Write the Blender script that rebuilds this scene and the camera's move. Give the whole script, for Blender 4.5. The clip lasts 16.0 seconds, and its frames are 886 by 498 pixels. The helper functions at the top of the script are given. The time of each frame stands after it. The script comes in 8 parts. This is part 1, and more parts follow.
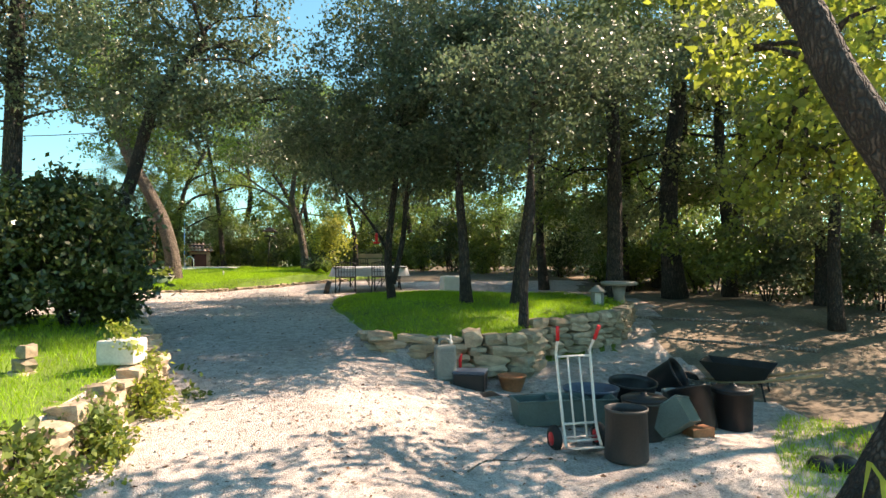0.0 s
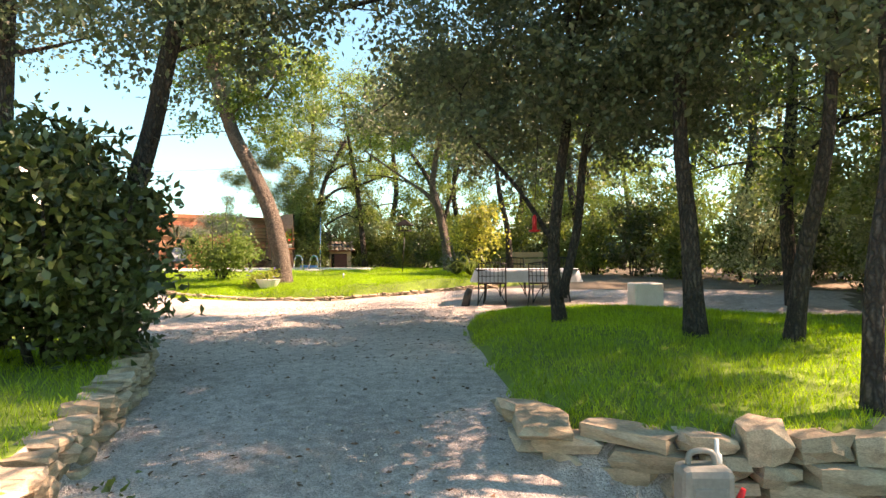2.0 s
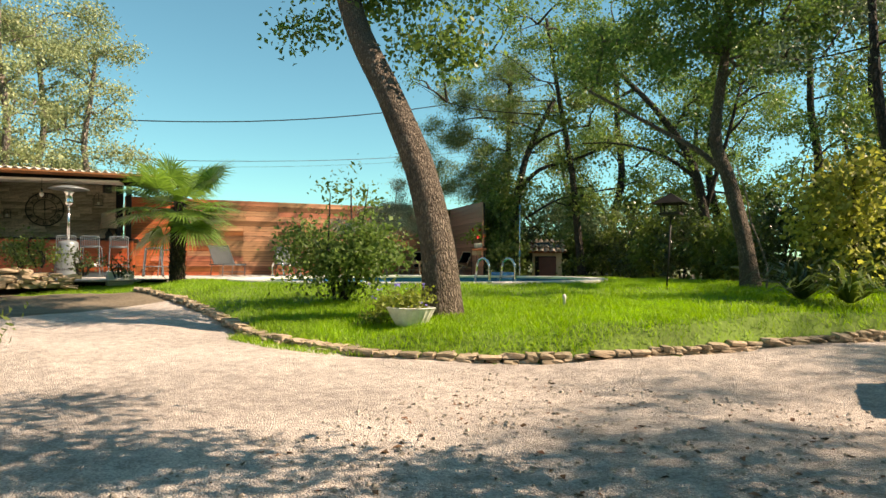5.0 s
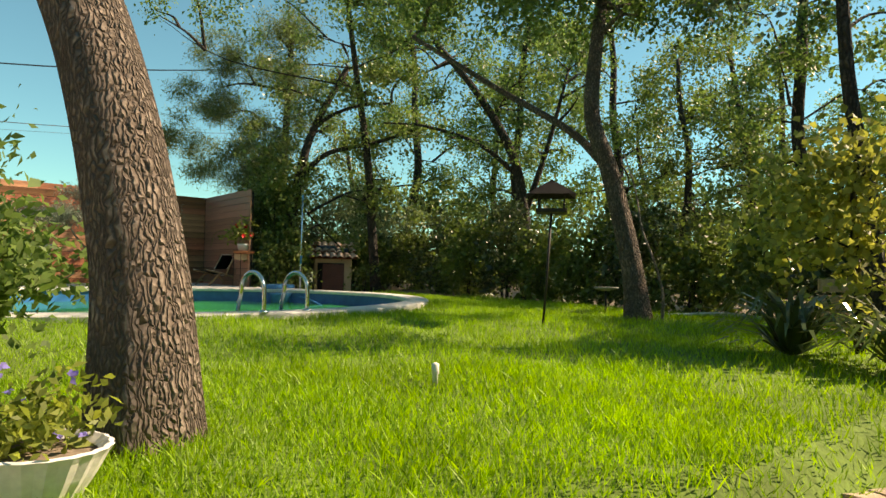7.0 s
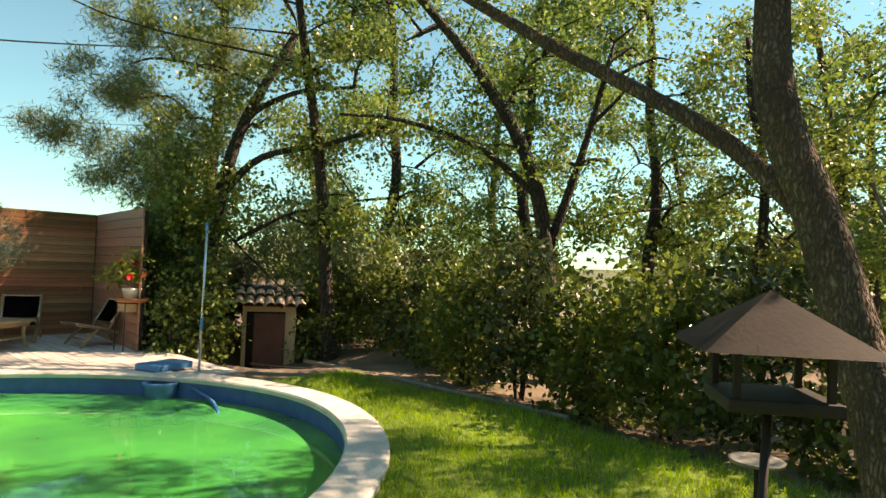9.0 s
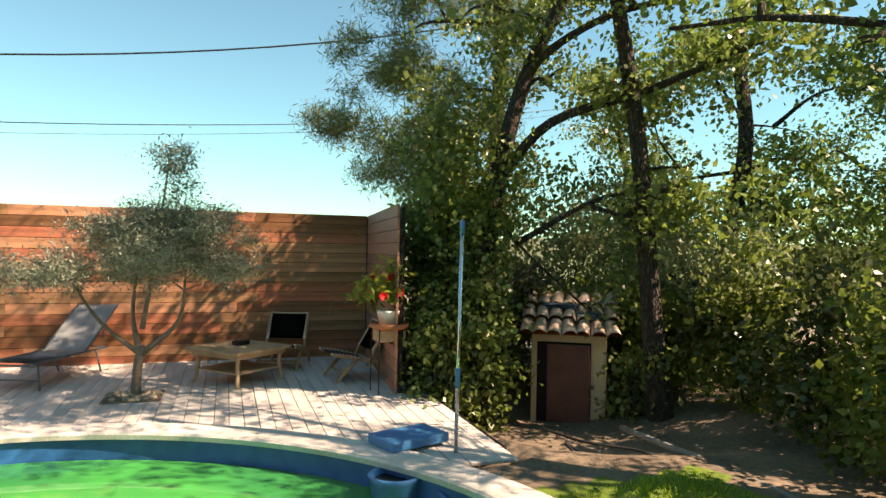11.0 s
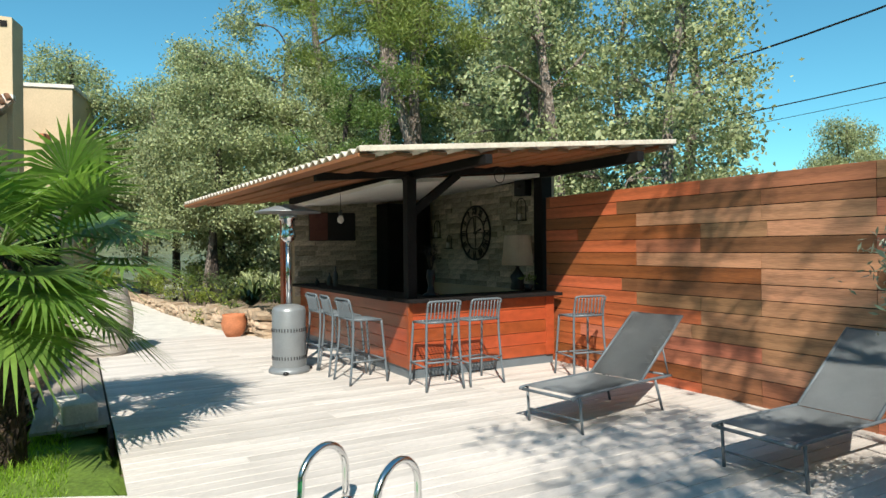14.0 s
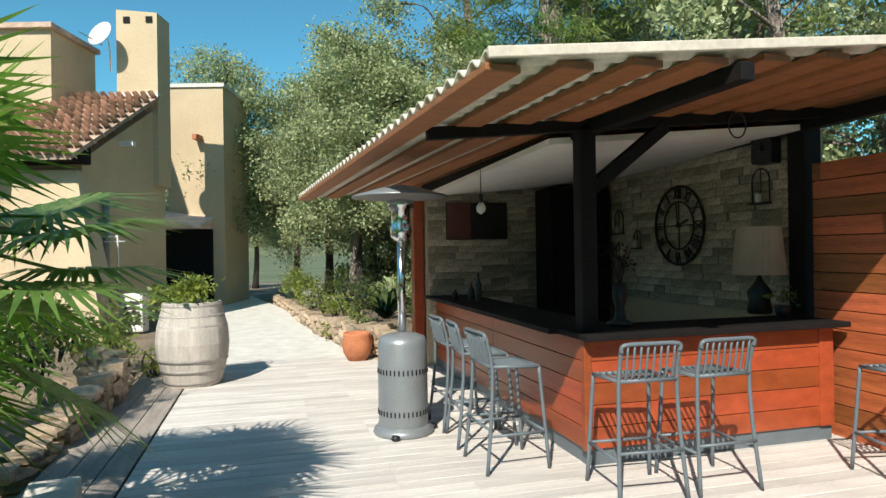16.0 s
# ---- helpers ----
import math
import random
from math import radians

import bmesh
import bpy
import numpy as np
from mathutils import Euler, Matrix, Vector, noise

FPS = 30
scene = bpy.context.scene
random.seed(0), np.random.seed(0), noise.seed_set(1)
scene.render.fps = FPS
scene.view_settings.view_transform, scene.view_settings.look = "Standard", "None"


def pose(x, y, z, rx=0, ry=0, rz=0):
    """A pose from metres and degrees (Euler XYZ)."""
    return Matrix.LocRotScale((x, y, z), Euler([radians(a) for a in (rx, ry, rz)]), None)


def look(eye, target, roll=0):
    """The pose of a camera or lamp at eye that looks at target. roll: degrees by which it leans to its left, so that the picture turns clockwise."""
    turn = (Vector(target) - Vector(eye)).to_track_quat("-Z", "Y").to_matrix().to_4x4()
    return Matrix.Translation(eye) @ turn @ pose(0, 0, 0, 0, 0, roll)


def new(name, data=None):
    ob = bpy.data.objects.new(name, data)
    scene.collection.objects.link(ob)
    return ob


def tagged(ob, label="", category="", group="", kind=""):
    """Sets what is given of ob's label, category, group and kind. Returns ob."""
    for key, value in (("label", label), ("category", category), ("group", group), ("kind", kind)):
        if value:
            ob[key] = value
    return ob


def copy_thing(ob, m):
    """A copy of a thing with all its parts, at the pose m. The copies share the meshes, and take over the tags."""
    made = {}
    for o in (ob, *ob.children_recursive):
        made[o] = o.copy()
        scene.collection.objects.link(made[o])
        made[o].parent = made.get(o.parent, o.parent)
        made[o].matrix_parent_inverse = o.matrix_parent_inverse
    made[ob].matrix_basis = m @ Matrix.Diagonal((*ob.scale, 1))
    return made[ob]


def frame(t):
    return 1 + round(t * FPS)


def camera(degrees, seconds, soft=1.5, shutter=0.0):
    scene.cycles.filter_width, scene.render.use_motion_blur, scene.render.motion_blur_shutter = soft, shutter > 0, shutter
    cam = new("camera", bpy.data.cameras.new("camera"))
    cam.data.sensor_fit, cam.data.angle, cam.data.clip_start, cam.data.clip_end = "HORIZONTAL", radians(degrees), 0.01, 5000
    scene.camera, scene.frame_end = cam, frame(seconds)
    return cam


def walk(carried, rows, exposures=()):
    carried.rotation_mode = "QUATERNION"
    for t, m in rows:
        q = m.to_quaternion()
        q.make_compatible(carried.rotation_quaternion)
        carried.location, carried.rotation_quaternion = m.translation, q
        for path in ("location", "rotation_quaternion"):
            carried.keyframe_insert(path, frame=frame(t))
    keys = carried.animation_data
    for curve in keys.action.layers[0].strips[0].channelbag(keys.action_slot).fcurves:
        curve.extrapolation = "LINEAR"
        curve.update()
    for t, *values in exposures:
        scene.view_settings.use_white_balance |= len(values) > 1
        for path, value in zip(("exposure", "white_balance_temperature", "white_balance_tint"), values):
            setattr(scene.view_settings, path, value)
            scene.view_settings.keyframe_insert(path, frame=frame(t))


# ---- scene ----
cam = camera(69.3, 16.0)
PATH = [
    (0, (-0.041, 0.021, 1.789), (-0.022, 2.021, 1.822), -0.4),
    (0.5, (-0.053, 1.187, 1.815), (-0.051, 3.187, 1.843), -0.4),
    (1, (-0.093, 2.468, 1.787), (-0.212, 4.465, 1.819), -0.3),
    (1.5, (-0.229, 3.685, 1.781), (-0.494, 5.667, 1.815), -0.4),
    (2, (-0.485, 4.982, 1.755), (-0.958, 6.925, 1.795), -0.3),
    (2.5, (-0.848, 6.229, 1.71), (-1.44, 8.139, 1.756), -0.5),
    (3, (-1.25, 7.535, 1.717), (-1.859, 9.44, 1.764), -0.3),
    (3.5, (-1.641, 8.808, 1.735), (-2.375, 10.668, 1.783), -0.2),
    (4, (-2.328, 9.951, 1.781), (-3.28, 11.71, 1.831), 0.0),
    (4.2, (-2.598, 10.47, 1.783), (-3.655, 12.168, 1.834), 0.0),
    (6.3, (-5.355, 14.479, 1.976), (-6.145, 16.315, 2.031), 1.6),
    (6.5, (-5.511, 14.88, 1.987), (-6.167, 16.768, 2.046), 1.5),
    (7, (-5.811, 15.951, 2.019), (-6.186, 17.915, 2.084), 1.2),
    (7.5, (-6.032, 17.085, 2.173), (-6.328, 19.062, 2.24), 1.3),
    (8, (-6.234, 18.388, 2.539), (-6.54, 20.363, 2.609), 1.8),
    (8.2, (-6.324, 18.882, 2.68), (-6.634, 20.857, 2.748), 2.0),
    (10.3, (-7.337, 22.921, 3.205), (-7.99, 24.811, 3.24), 0.9),
    (10.5, (-7.507, 23.24, 3.229), (-8.31, 25.072, 3.257), 0.9),
    (11, (-8.055, 24.126, 3.261), (-9.257, 25.725, 3.271), 1.0),
    (11.5, (-8.692, 24.812, 3.266), (-10.17, 26.16, 3.266), 0.9),
    (12, (-9.579, 25.467, 3.226), (-11.238, 26.585, 3.226), 0.8),
    (12.5, (-10.44, 26.007, 3.215), (-12.275, 26.803, 3.207), 0.6),
    (13, (-11.296, 26.224, 3.18), (-13.283, 26.448, 3.17), 0.2),
    (13.5, (-11.87, 26.149, 3.142), (-13.839, 25.798, 3.138), -0.1),
    (14, (-12.432, 25.964, 3.13), (-14.232, 25.093, 3.127), -0.5),
    (14.5, (-13.005, 25.696, 3.109), (-14.704, 24.641, 3.111), -0.5),
    (15, (-13.623, 25.346, 3.117), (-15.317, 24.282, 3.121), -0.6),
    (15.5, (-14.263, 24.977, 3.127), (-15.941, 23.888, 3.13), -0.6),
    (16, (-15.032, 24.453, 3.133), (-16.554, 23.155, 3.138), -0.9),
]
walk(cam, [(t, look(eye, target, roll)) for t, eye, target, roll in PATH],
     exposures=[(0, 1.45, 8800, 26), (2.0, 1.95, 10400, 40), (3.0, 1.55, 10800, 42), (4.0, 1.08, 9800, 32), (6.5, 0.82, 8900, 12), (7.0, 0.8, 9800, 20), (8.2, 1.0, 11000, 26), (10.5, 1.42, 10600, 36), (11.5, 0.82, 8600, 22), (12.5, 0.55, 7500, 16), (13.5, 0.52, 6900, 12), (16, 0.45, 6700, 10)])

# ---- light ----
SUN_AZ, SUN_EL = 24.0, 43.0
world = bpy.data.worlds.new("world")
scene.world = world
world.use_nodes = True
wn = world.node_tree.nodes
sky = wn.new("ShaderNodeTexSky")
sky.sky_type = "NISHITA"
sky.sun_disc = False
sky.sun_elevation = radians(SUN_EL)
sky.sun_rotation = radians(90 - SUN_AZ)
sky.air_density, sky.dust_density, sky.ozone_density = 1.0, 0.2, 3.0
wn["Background"].inputs["Strength"].default_value = 0.096
tone = wn.new("ShaderNodeMix")
tone.data_type, tone.blend_type = "RGBA", "MULTIPLY"
tone.inputs[0].default_value = 1.0
tone.inputs[7].default_value = (0.52, 1.17, 1.14, 1)
world.node_tree.links.new(sky.outputs[0], tone.inputs[6])
world.node_tree.links.new(tone.outputs[2], wn["Background"].inputs[0])
sun_data = bpy.data.lights.new("sun", "SUN")
sun_data.energy, sun_data.angle, sun_data.color = 5.0, radians(0.55), (1.0, 0.95, 0.86)
sun = new("sun", sun_data)
sd = Vector((math.cos(radians(SUN_AZ)) * math.cos(radians(SUN_EL)), math.sin(radians(SUN_AZ)) * math.cos(radians(SUN_EL)), math.sin(radians(SUN_EL))))
sun.matrix_world = look(sd * 60, (0, 0, 0))


# ---- materials ----
def material(name, base, rough=0.8, vary=0.25, scale=6.0, fine=60.0, bump=0.15, metal=0.0, dark=None, objvar=0.0, translucent=0.0, spec=0.4, stretch=None, island=0.0):
    """A surface with broad stains and fine grain; objvar or island varies it from piece to piece."""
    m = bpy.data.materials.new(name)
    m.use_nodes = True
    nt = m.node_tree
    n, l = nt.nodes, nt.links
    p = n["Principled BSDF"]
    p.inputs["Roughness"].default_value = rough
    p.inputs["Metallic"].default_value = metal
    p.inputs["Specular IOR Level"].default_value = spec
    tc = n.new("ShaderNodeTexCoord")
    vec = tc.outputs["Object"]
    if stretch:
        mp = n.new("ShaderNodeMapping")
        mp.inputs["Scale"].default_value = stretch
        l.new(vec, mp.inputs[0])
        vec = mp.outputs[0]
    a = n.new("ShaderNodeTexNoise")
    a.inputs["Scale"].default_value, a.inputs["Detail"].default_value = scale, 5
    b = n.new("ShaderNodeTexNoise")
    b.inputs["Scale"].default_value, b.inputs["Detail"].default_value = fine, 3
    l.new(vec, a.inputs["Vector"]), l.new(vec, b.inputs["Vector"])
    mix = n.new("ShaderNodeMix")
    mix.data_type = "FLOAT"
    mix.inputs[0].default_value = 0.45
    l.new(a.outputs[0], mix.inputs[2]), l.new(b.outputs[0], mix.inputs[3])
    ramp = n.new("ShaderNodeValToRGB")
    d = dark or tuple(c * (1 - vary) for c in base)
    ramp.color_ramp.elements[0].position, ramp.color_ramp.elements[1].position = 0.36, 0.64
    ramp.color_ramp.elements[0].color = (*d, 1)
    ramp.color_ramp.elements[1].color = (*[min(1, c * (1 + vary * 0.6)) for c in base], 1)
    l.new(mix.outputs[0], ramp.inputs[0])
    col = ramp.outputs[0]
    if objvar or island:
        hsv = n.new("ShaderNodeHueSaturation")
        if objvar:
            src = n.new("ShaderNodeObjectInfo").outputs["Random"]
        else:
            src = n.new("ShaderNodeNewGeometry").outputs["Random Per Island"]
        k = objvar or island
        mr = n.new("ShaderNodeMapRange")
        mr.inputs[3].default_value, mr.inputs[4].default_value = 1 - k, 1 + k
        l.new(src, mr.inputs[0])
        l.new(mr.outputs[0], hsv.inputs["Value"])
        mh = n.new("ShaderNodeMath")
        mh.operation = "MULTIPLY_ADD"
        mh.inputs[1].default_value, mh.inputs[2].default_value = -0.05 * k, 0.5 + 0.025 * k
        l.new(src, mh.inputs[0]), l.new(mh.outputs[0], hsv.inputs["Hue"])
        l.new(col, hsv.inputs["Color"])
        col = hsv.outputs[0]
    l.new(col, p.inputs["Base Color"])
    if bump:
        bp = n.new("ShaderNodeBump")
        bp.inputs["Strength"].default_value, bp.inputs["Distance"].default_value = bump, 0.02
        l.new(mix.outputs[0], bp.inputs["Height"]), l.new(bp.outputs[0], p.inputs["Normal"])
    if translucent:
        tr = n.new("ShaderNodeBsdfTranslucent")
        bright = n.new("ShaderNodeHueSaturation")
        bright.inputs["Value"].default_value, bright.inputs["Saturation"].default_value = 1.5, 1.1
        l.new(col, bright.inputs["Color"]), l.new(bright.outputs[0], tr.inputs[0])
        ms = n.new("ShaderNodeMixShader")
        ms.inputs[0].default_value = translucent
        l.new(p.outputs[0], ms.inputs[1]), l.new(tr.outputs[0], ms.inputs[2])
        l.new(ms.outputs[0], n["Material Output"].inputs[0])
    return m


def bark(name, base, dark, scale=9.0, bump=0.9):
    """Furrowed bark: ridges drawn out along the trunk."""
    m = material(name, base, 0.9, 0.3, 3, 40, 0.1, dark=dark)
    nt = m.node_tree
    n, l = nt.nodes, nt.links
    mp = n.new("ShaderNodeMapping")
    mp.inputs["Scale"].default_value = (scale * 2.6, scale * 2.6, scale * 0.55)
    tc = n["Texture Coordinate"]
    wob = n.new("ShaderNodeTexNoise")
    wob.inputs["Scale"].default_value = 14
    add = n.new("ShaderNodeVectorMath")
    add.operation = "MULTIPLY_ADD"
    add.inputs[1].default_value = (0.05, 0.05, 0.05)
    l.new(tc.outputs["Object"], wob.inputs["Vector"])
    l.new(wob.outputs["Color"], add.inputs[0]), l.new(tc.outputs["Object"], add.inputs[2])
    l.new(add.outputs[0], mp.inputs[0])
    v = n.new("ShaderNodeTexVoronoi")
    v.feature = "DISTANCE_TO_EDGE"
    v.inputs["Scale"].default_value = 1.0
    l.new(mp.outputs[0], v.inputs["Vector"])
    r = n.new("ShaderNodeMapRange")
    r.inputs[2].default_value = 0.32
    l.new(v.outputs[0], r.inputs[0])
    bp = n["Bump"]
    bp.inputs["Strength"].default_value, bp.inputs["Distance"].default_value = bump, 0.05
    l.new(r.outputs[0], bp.inputs["Height"])
    mx = n.new("ShaderNodeMix")
    mx.data_type = "RGBA"
    mx.inputs[6].default_value = (*dark, 1)
    l.new(r.outputs[0], mx.inputs[0])
    ramp = n["Color Ramp"]
    l.new(ramp.outputs[0], mx.inputs[7])
    l.new(mx.outputs[2], n["Principled BSDF"].inputs["Base Color"])
    return m




def gravel_material():
    """Crushed stone: many small chips of differing grey, with sandy and darker patches."""
    m = material("gravel", (0.55, 0.475, 0.43), 0.95, 0.4, 0.5, 9, 0.2)
    n, l = m.node_tree.nodes, m.node_tree.links
    tc = n["Texture Coordinate"]
    v = n.new("ShaderNodeTexVoronoi")
    v.inputs["Scale"].default_value = 85
    l.new(tc.outputs["Object"], v.inputs["Vector"])
    sep = n.new("ShaderNodeSeparateColor")
    l.new(v.outputs["Color"], sep.inputs[0])
    r = n.new("ShaderNodeMapRange")
    r.inputs[3].default_value, r.inputs[4].default_value = 0.68, 1.22
    l.new(sep.outputs[0], r.inputs[0])
    hsv = n.new("ShaderNodeHueSaturation")
    l.new(r.outputs[0], hsv.inputs["Value"]), l.new(n["Color Ramp"].outputs[0], hsv.inputs["Color"])
    l.new(hsv.outputs[0], n["Principled BSDF"].inputs["Base Color"])
    bp = n["Bump"]
    bp.inputs["Strength"].default_value, bp.inputs["Distance"].default_value = 0.8, 0.016
    mm = n.new("ShaderNodeMath")
    mm.operation = "MULTIPLY_ADD"
    mm.inputs[1].default_value = -1.0
    l.new(v.outputs["Distance"], mm.inputs[0]), l.new(r.outputs[0], mm.inputs[2])
    l.new(mm.outputs[0], bp.inputs["Height"])
    return m


GRAVEL = gravel_material()
EARTH = material("leaf_litter", (0.20, 0.155, 0.11), 0.95, 0.5, 1.3, 26, 0.8)
FAR = material("far_scrub", (0.12, 0.14, 0.07), 0.95, 0.5, 0.05, 0.6, 0.2)
GRASS_BED = material("turf", (0.12, 0.2, 0.03), 0.9, 0.4, 1.5, 30, 0.6)
GRASS = material("grass_blades", (0.235, 0.40, 0.042), 0.5, 0.25, 0.8, 9, 0.0, translucent=0.45, island=0.4)
STONE = material("dry_stone", (0.42, 0.325, 0.23), 0.9, 0.4, 3.0, 28, 0.6, objvar=0.32)
STONE_JOIN = material("dry_stone_rest", (0.42, 0.35, 0.26), 0.9, 0.4, 3.0, 28, 0.6, island=0.3)
RIM = material("pool_coping", (0.62, 0.60, 0.55), 0.75, 0.2, 3, 45, 0.3)
WATER_LINER = material("pool_liner", (0.012, 0.16, 0.42), 0.45, 0.25, 0.8, 8, 0.05)
DECKGREY = material("worn_grey_board", (0.30, 0.265, 0.23), 0.8, 0.3, 3, 40, 0.35, objvar=0.15, stretch=(0.6, 6, 6))
DECKWOOD = material("weathered_deck", (0.57, 0.54, 0.505), 0.75, 0.2, 2.0, 24, 0.35, objvar=0.12, stretch=(6, 0.8, 6))
FENCEWOOD = material("ipe_board", (0.34, 0.135, 0.068), 0.5, 0.4, 1.6, 20, 0.35, objvar=0.48, stretch=(0.5, 4, 7), spec=0.35)
FENCEWORN = material("weathered_board", (0.44, 0.225, 0.12), 0.6, 0.4, 1.6, 20, 0.35, objvar=0.35, stretch=(0.5, 4, 7), spec=0.3)
FENCERED = material("red_ipe_board", (0.40, 0.115, 0.042), 0.42, 0.4, 1.6, 20, 0.3, objvar=0.4, stretch=(0.5, 4, 7), spec=0.45)
FENCEPALE = material("sun_bleached_board", (0.40, 0.20, 0.135), 0.6, 0.3, 1.6, 20, 0.35, objvar=0.25, stretch=(0.5, 4, 7), spec=0.3)
BARWOOD = material("varnished_redwood", (0.31, 0.065, 0.022), 0.32, 0.3, 1.6, 20, 0.2, objvar=0.22, stretch=(0.5, 4, 7), spec=0.5)
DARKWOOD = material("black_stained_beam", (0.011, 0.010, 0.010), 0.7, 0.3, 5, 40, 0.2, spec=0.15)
PURLIN = material("orange_purlin", (0.30, 0.115, 0.045), 0.6, 0.25, 4, 30, 0.2, objvar=0.15, stretch=(4, 0.6, 4))
SHEET = material("corrugated_sheet", (0.62, 0.56, 0.47), 0.6, 0.2, 2, 30, 0.15)
PLASTER = material("ochre_render", (0.53, 0.42, 0.28), 0.92, 0.14, 0.9, 24, 0.3)
WHITE = material("white_ceiling", (0.78, 0.76, 0.72), 0.8, 0.08, 2, 30, 0.1)
STONEVENEER = material("stone_veneer", (0.45, 0.39, 0.31), 0.9, 0.5, 4, 30, 0.5, objvar=0.42)
STEEL = material("polished_steel", (0.72, 0.72, 0.72), 0.16, 0.08, 6, 50, 0.02, metal=1.0)
GREYPAINT = material("grey_blue_powder_coat", (0.12, 0.148, 0.168), 0.42, 0.1, 8, 60, 0.04)
SILVER = material("silver_grey_enamel", (0.24, 0.265, 0.28), 0.38, 0.1, 5, 60, 0.04, metal=0.35)
SLING = material("grey_sling_mesh", (0.25, 0.275, 0.285), 0.7, 0.12, 5, 180, 0.2)
BLACK = material("black_plastic", (0.014, 0.015, 0.017), 0.42, 0.25, 4, 50, 0.15)
BLACKMAT = material("black_leather", (0.012, 0.012, 0.013), 0.55, 0.2, 5, 60, 0.2)
IRON = material("wrought_iron", (0.022, 0.019, 0.018), 0.6, 0.3, 8, 60, 0.1)
TEAK = material("pale_teak", (0.42, 0.27, 0.14), 0.6, 0.3, 4, 36, 0.2)
TABLEWOOD = material("table_wood", (0.47, 0.33, 0.20), 0.55, 0.25, 4, 36, 0.2)
TERRACOTTA = material("terracotta", (0.46, 0.17, 0.08), 0.8, 0.25, 5, 40, 0.2)
CERAMIC = material("white_pot", (0.72, 0.70, 0.66), 0.7, 0.15, 4, 40, 0.2)
TILE = material("roof_tile", (0.66, 0.47, 0.37), 0.88, 0.35, 3, 36, 0.4, objvar=0.4)
BARREL = material("weathered_barrel", (0.49, 0.45, 0.40), 0.75, 0.25, 3, 40, 0.3, objvar=0.1, stretch=(4, 4, 0.6))
HOOP = material("barrel_hoop", (0.38, 0.355, 0.325), 0.6, 0.25, 6, 40, 0.1, metal=0.2)
REDPL = material("red_plastic", (0.72, 0.02, 0.025), 0.35, 0.1, 6, 50, 0.05)
WHITEMET = material("white_painted_tube", (0.70, 0.67, 0.62), 0.45, 0.2, 6, 40, 0.1)
RUBBER = material("rubber", (0.02, 0.02, 0.02), 0.85, 0.3, 6, 50, 0.2)
GREENPL = material("dull_green_plastic", (0.075, 0.13, 0.12), 0.45, 0.2, 4, 50, 0.1)
DARKGREY = material("dark_grey_plastic", (0.055, 0.052, 0.050), 0.55, 0.25, 4, 50, 0.15)
CANGREY = material("grey_canister", (0.22, 0.23, 0.21), 0.5, 0.2, 3, 40, 0.2)
SLATE = material("blue_grey_lid", (0.07, 0.10, 0.14), 0.45, 0.2, 4, 40, 0.1)
CLOTH = material("pale_tablecloth", (0.52, 0.53, 0.56), 0.85, 0.2, 3, 60, 0.2)
LINEN = material("linen_shade", (0.85, 0.78, 0.68), 0.85, 0.1, 6, 120, 0.2, translucent=0.25)
BLUEPL = material("blue_plastic", (0.03, 0.24, 0.50), 0.4, 0.15, 4, 40, 0.05)
DOORRED = material("brown_door", (0.12, 0.042, 0.034), 0.55, 0.3, 4, 40, 0.2)
REDFL = material("red_petals", (0.75, 0.012, 0.02), 0.6, 0.2, 8, 60, 0.0, translucent=0.2)
VIOLET = material("violet_petals", (0.28, 0.24, 0.62), 0.6, 0.2, 8, 60, 0.0, translucent=0.2)
HOLM = material("holm_oak_leaf", (0.11, 0.152, 0.084), 0.38, 0.35, 1.0, 14, 0.0, translucent=0.33, island=0.4, spec=0.5)
OAK = material("oak_leaf", (0.135, 0.215, 0.06), 0.45, 0.3, 0.8, 14, 0.0, translucent=0.45, island=0.35)
GREENLEAF = material("shrub_leaf", (0.135, 0.19, 0.048), 0.42, 0.3, 0.8, 14, 0.0, translucent=0.42, island=0.35, spec=0.5)
DARKLEAF = material("laurel_leaf", (0.070, 0.105, 0.036), 0.28, 0.35, 0.8, 14, 0.0, translucent=0.22, island=0.4, spec=0.5)
IVY = material("ivy_leaf", (0.145, 0.21, 0.06), 0.35, 0.3, 0.8, 14, 0.0, translucent=0.4, island=0.4, spec=0.55)
WOODLEAF = material("evergreen_oak_leaf", (0.20, 0.235, 0.10), 0.42, 0.35, 0.8, 14, 0.0, translucent=0.36, island=0.45, spec=0.5)
# oak leaf with sunlight put into its colour, for the wood behind the bar
OAKLIT = material("sunlit_oak_leaf", (0.31, 0.36, 0.185), 0.5, 0.3, 0.8, 14, 0.0, translucent=0.3, island=0.4, spec=0.4)
OLIVE = material("olive_leaf", (0.27, 0.295, 0.22), 0.5, 0.3, 1.2, 14, 0.0, translucent=0.18, island=0.45)
PINE = material("pine_needles", (0.14, 0.185, 0.07), 0.55, 0.3, 0.8, 14, 0.0, translucent=0.35, island=0.35)
# brighter copy of the pine needles; the sunlight is in the colour
PINELIT = material("sunlit_pine_needles", (0.21, 0.27, 0.075), 0.55, 0.3, 0.8, 14, 0.0, translucent=0.4, island=0.35)
MAPLE = material("yellow_maple_leaf", (0.34, 0.36, 0.09), 0.5, 0.3, 0.8, 14, 0.0, translucent=0.45, island=0.35)
PALM = material("palm_frond", (0.135, 0.235, 0.05), 0.38, 0.3, 1.5, 20, 0.0, translucent=0.4, island=0.3, spec=0.5)
LIME = material("lime_leaf", (0.225, 0.275, 0.06), 0.5, 0.3, 1.0, 14, 0.0, translucent=0.45, island=0.4)
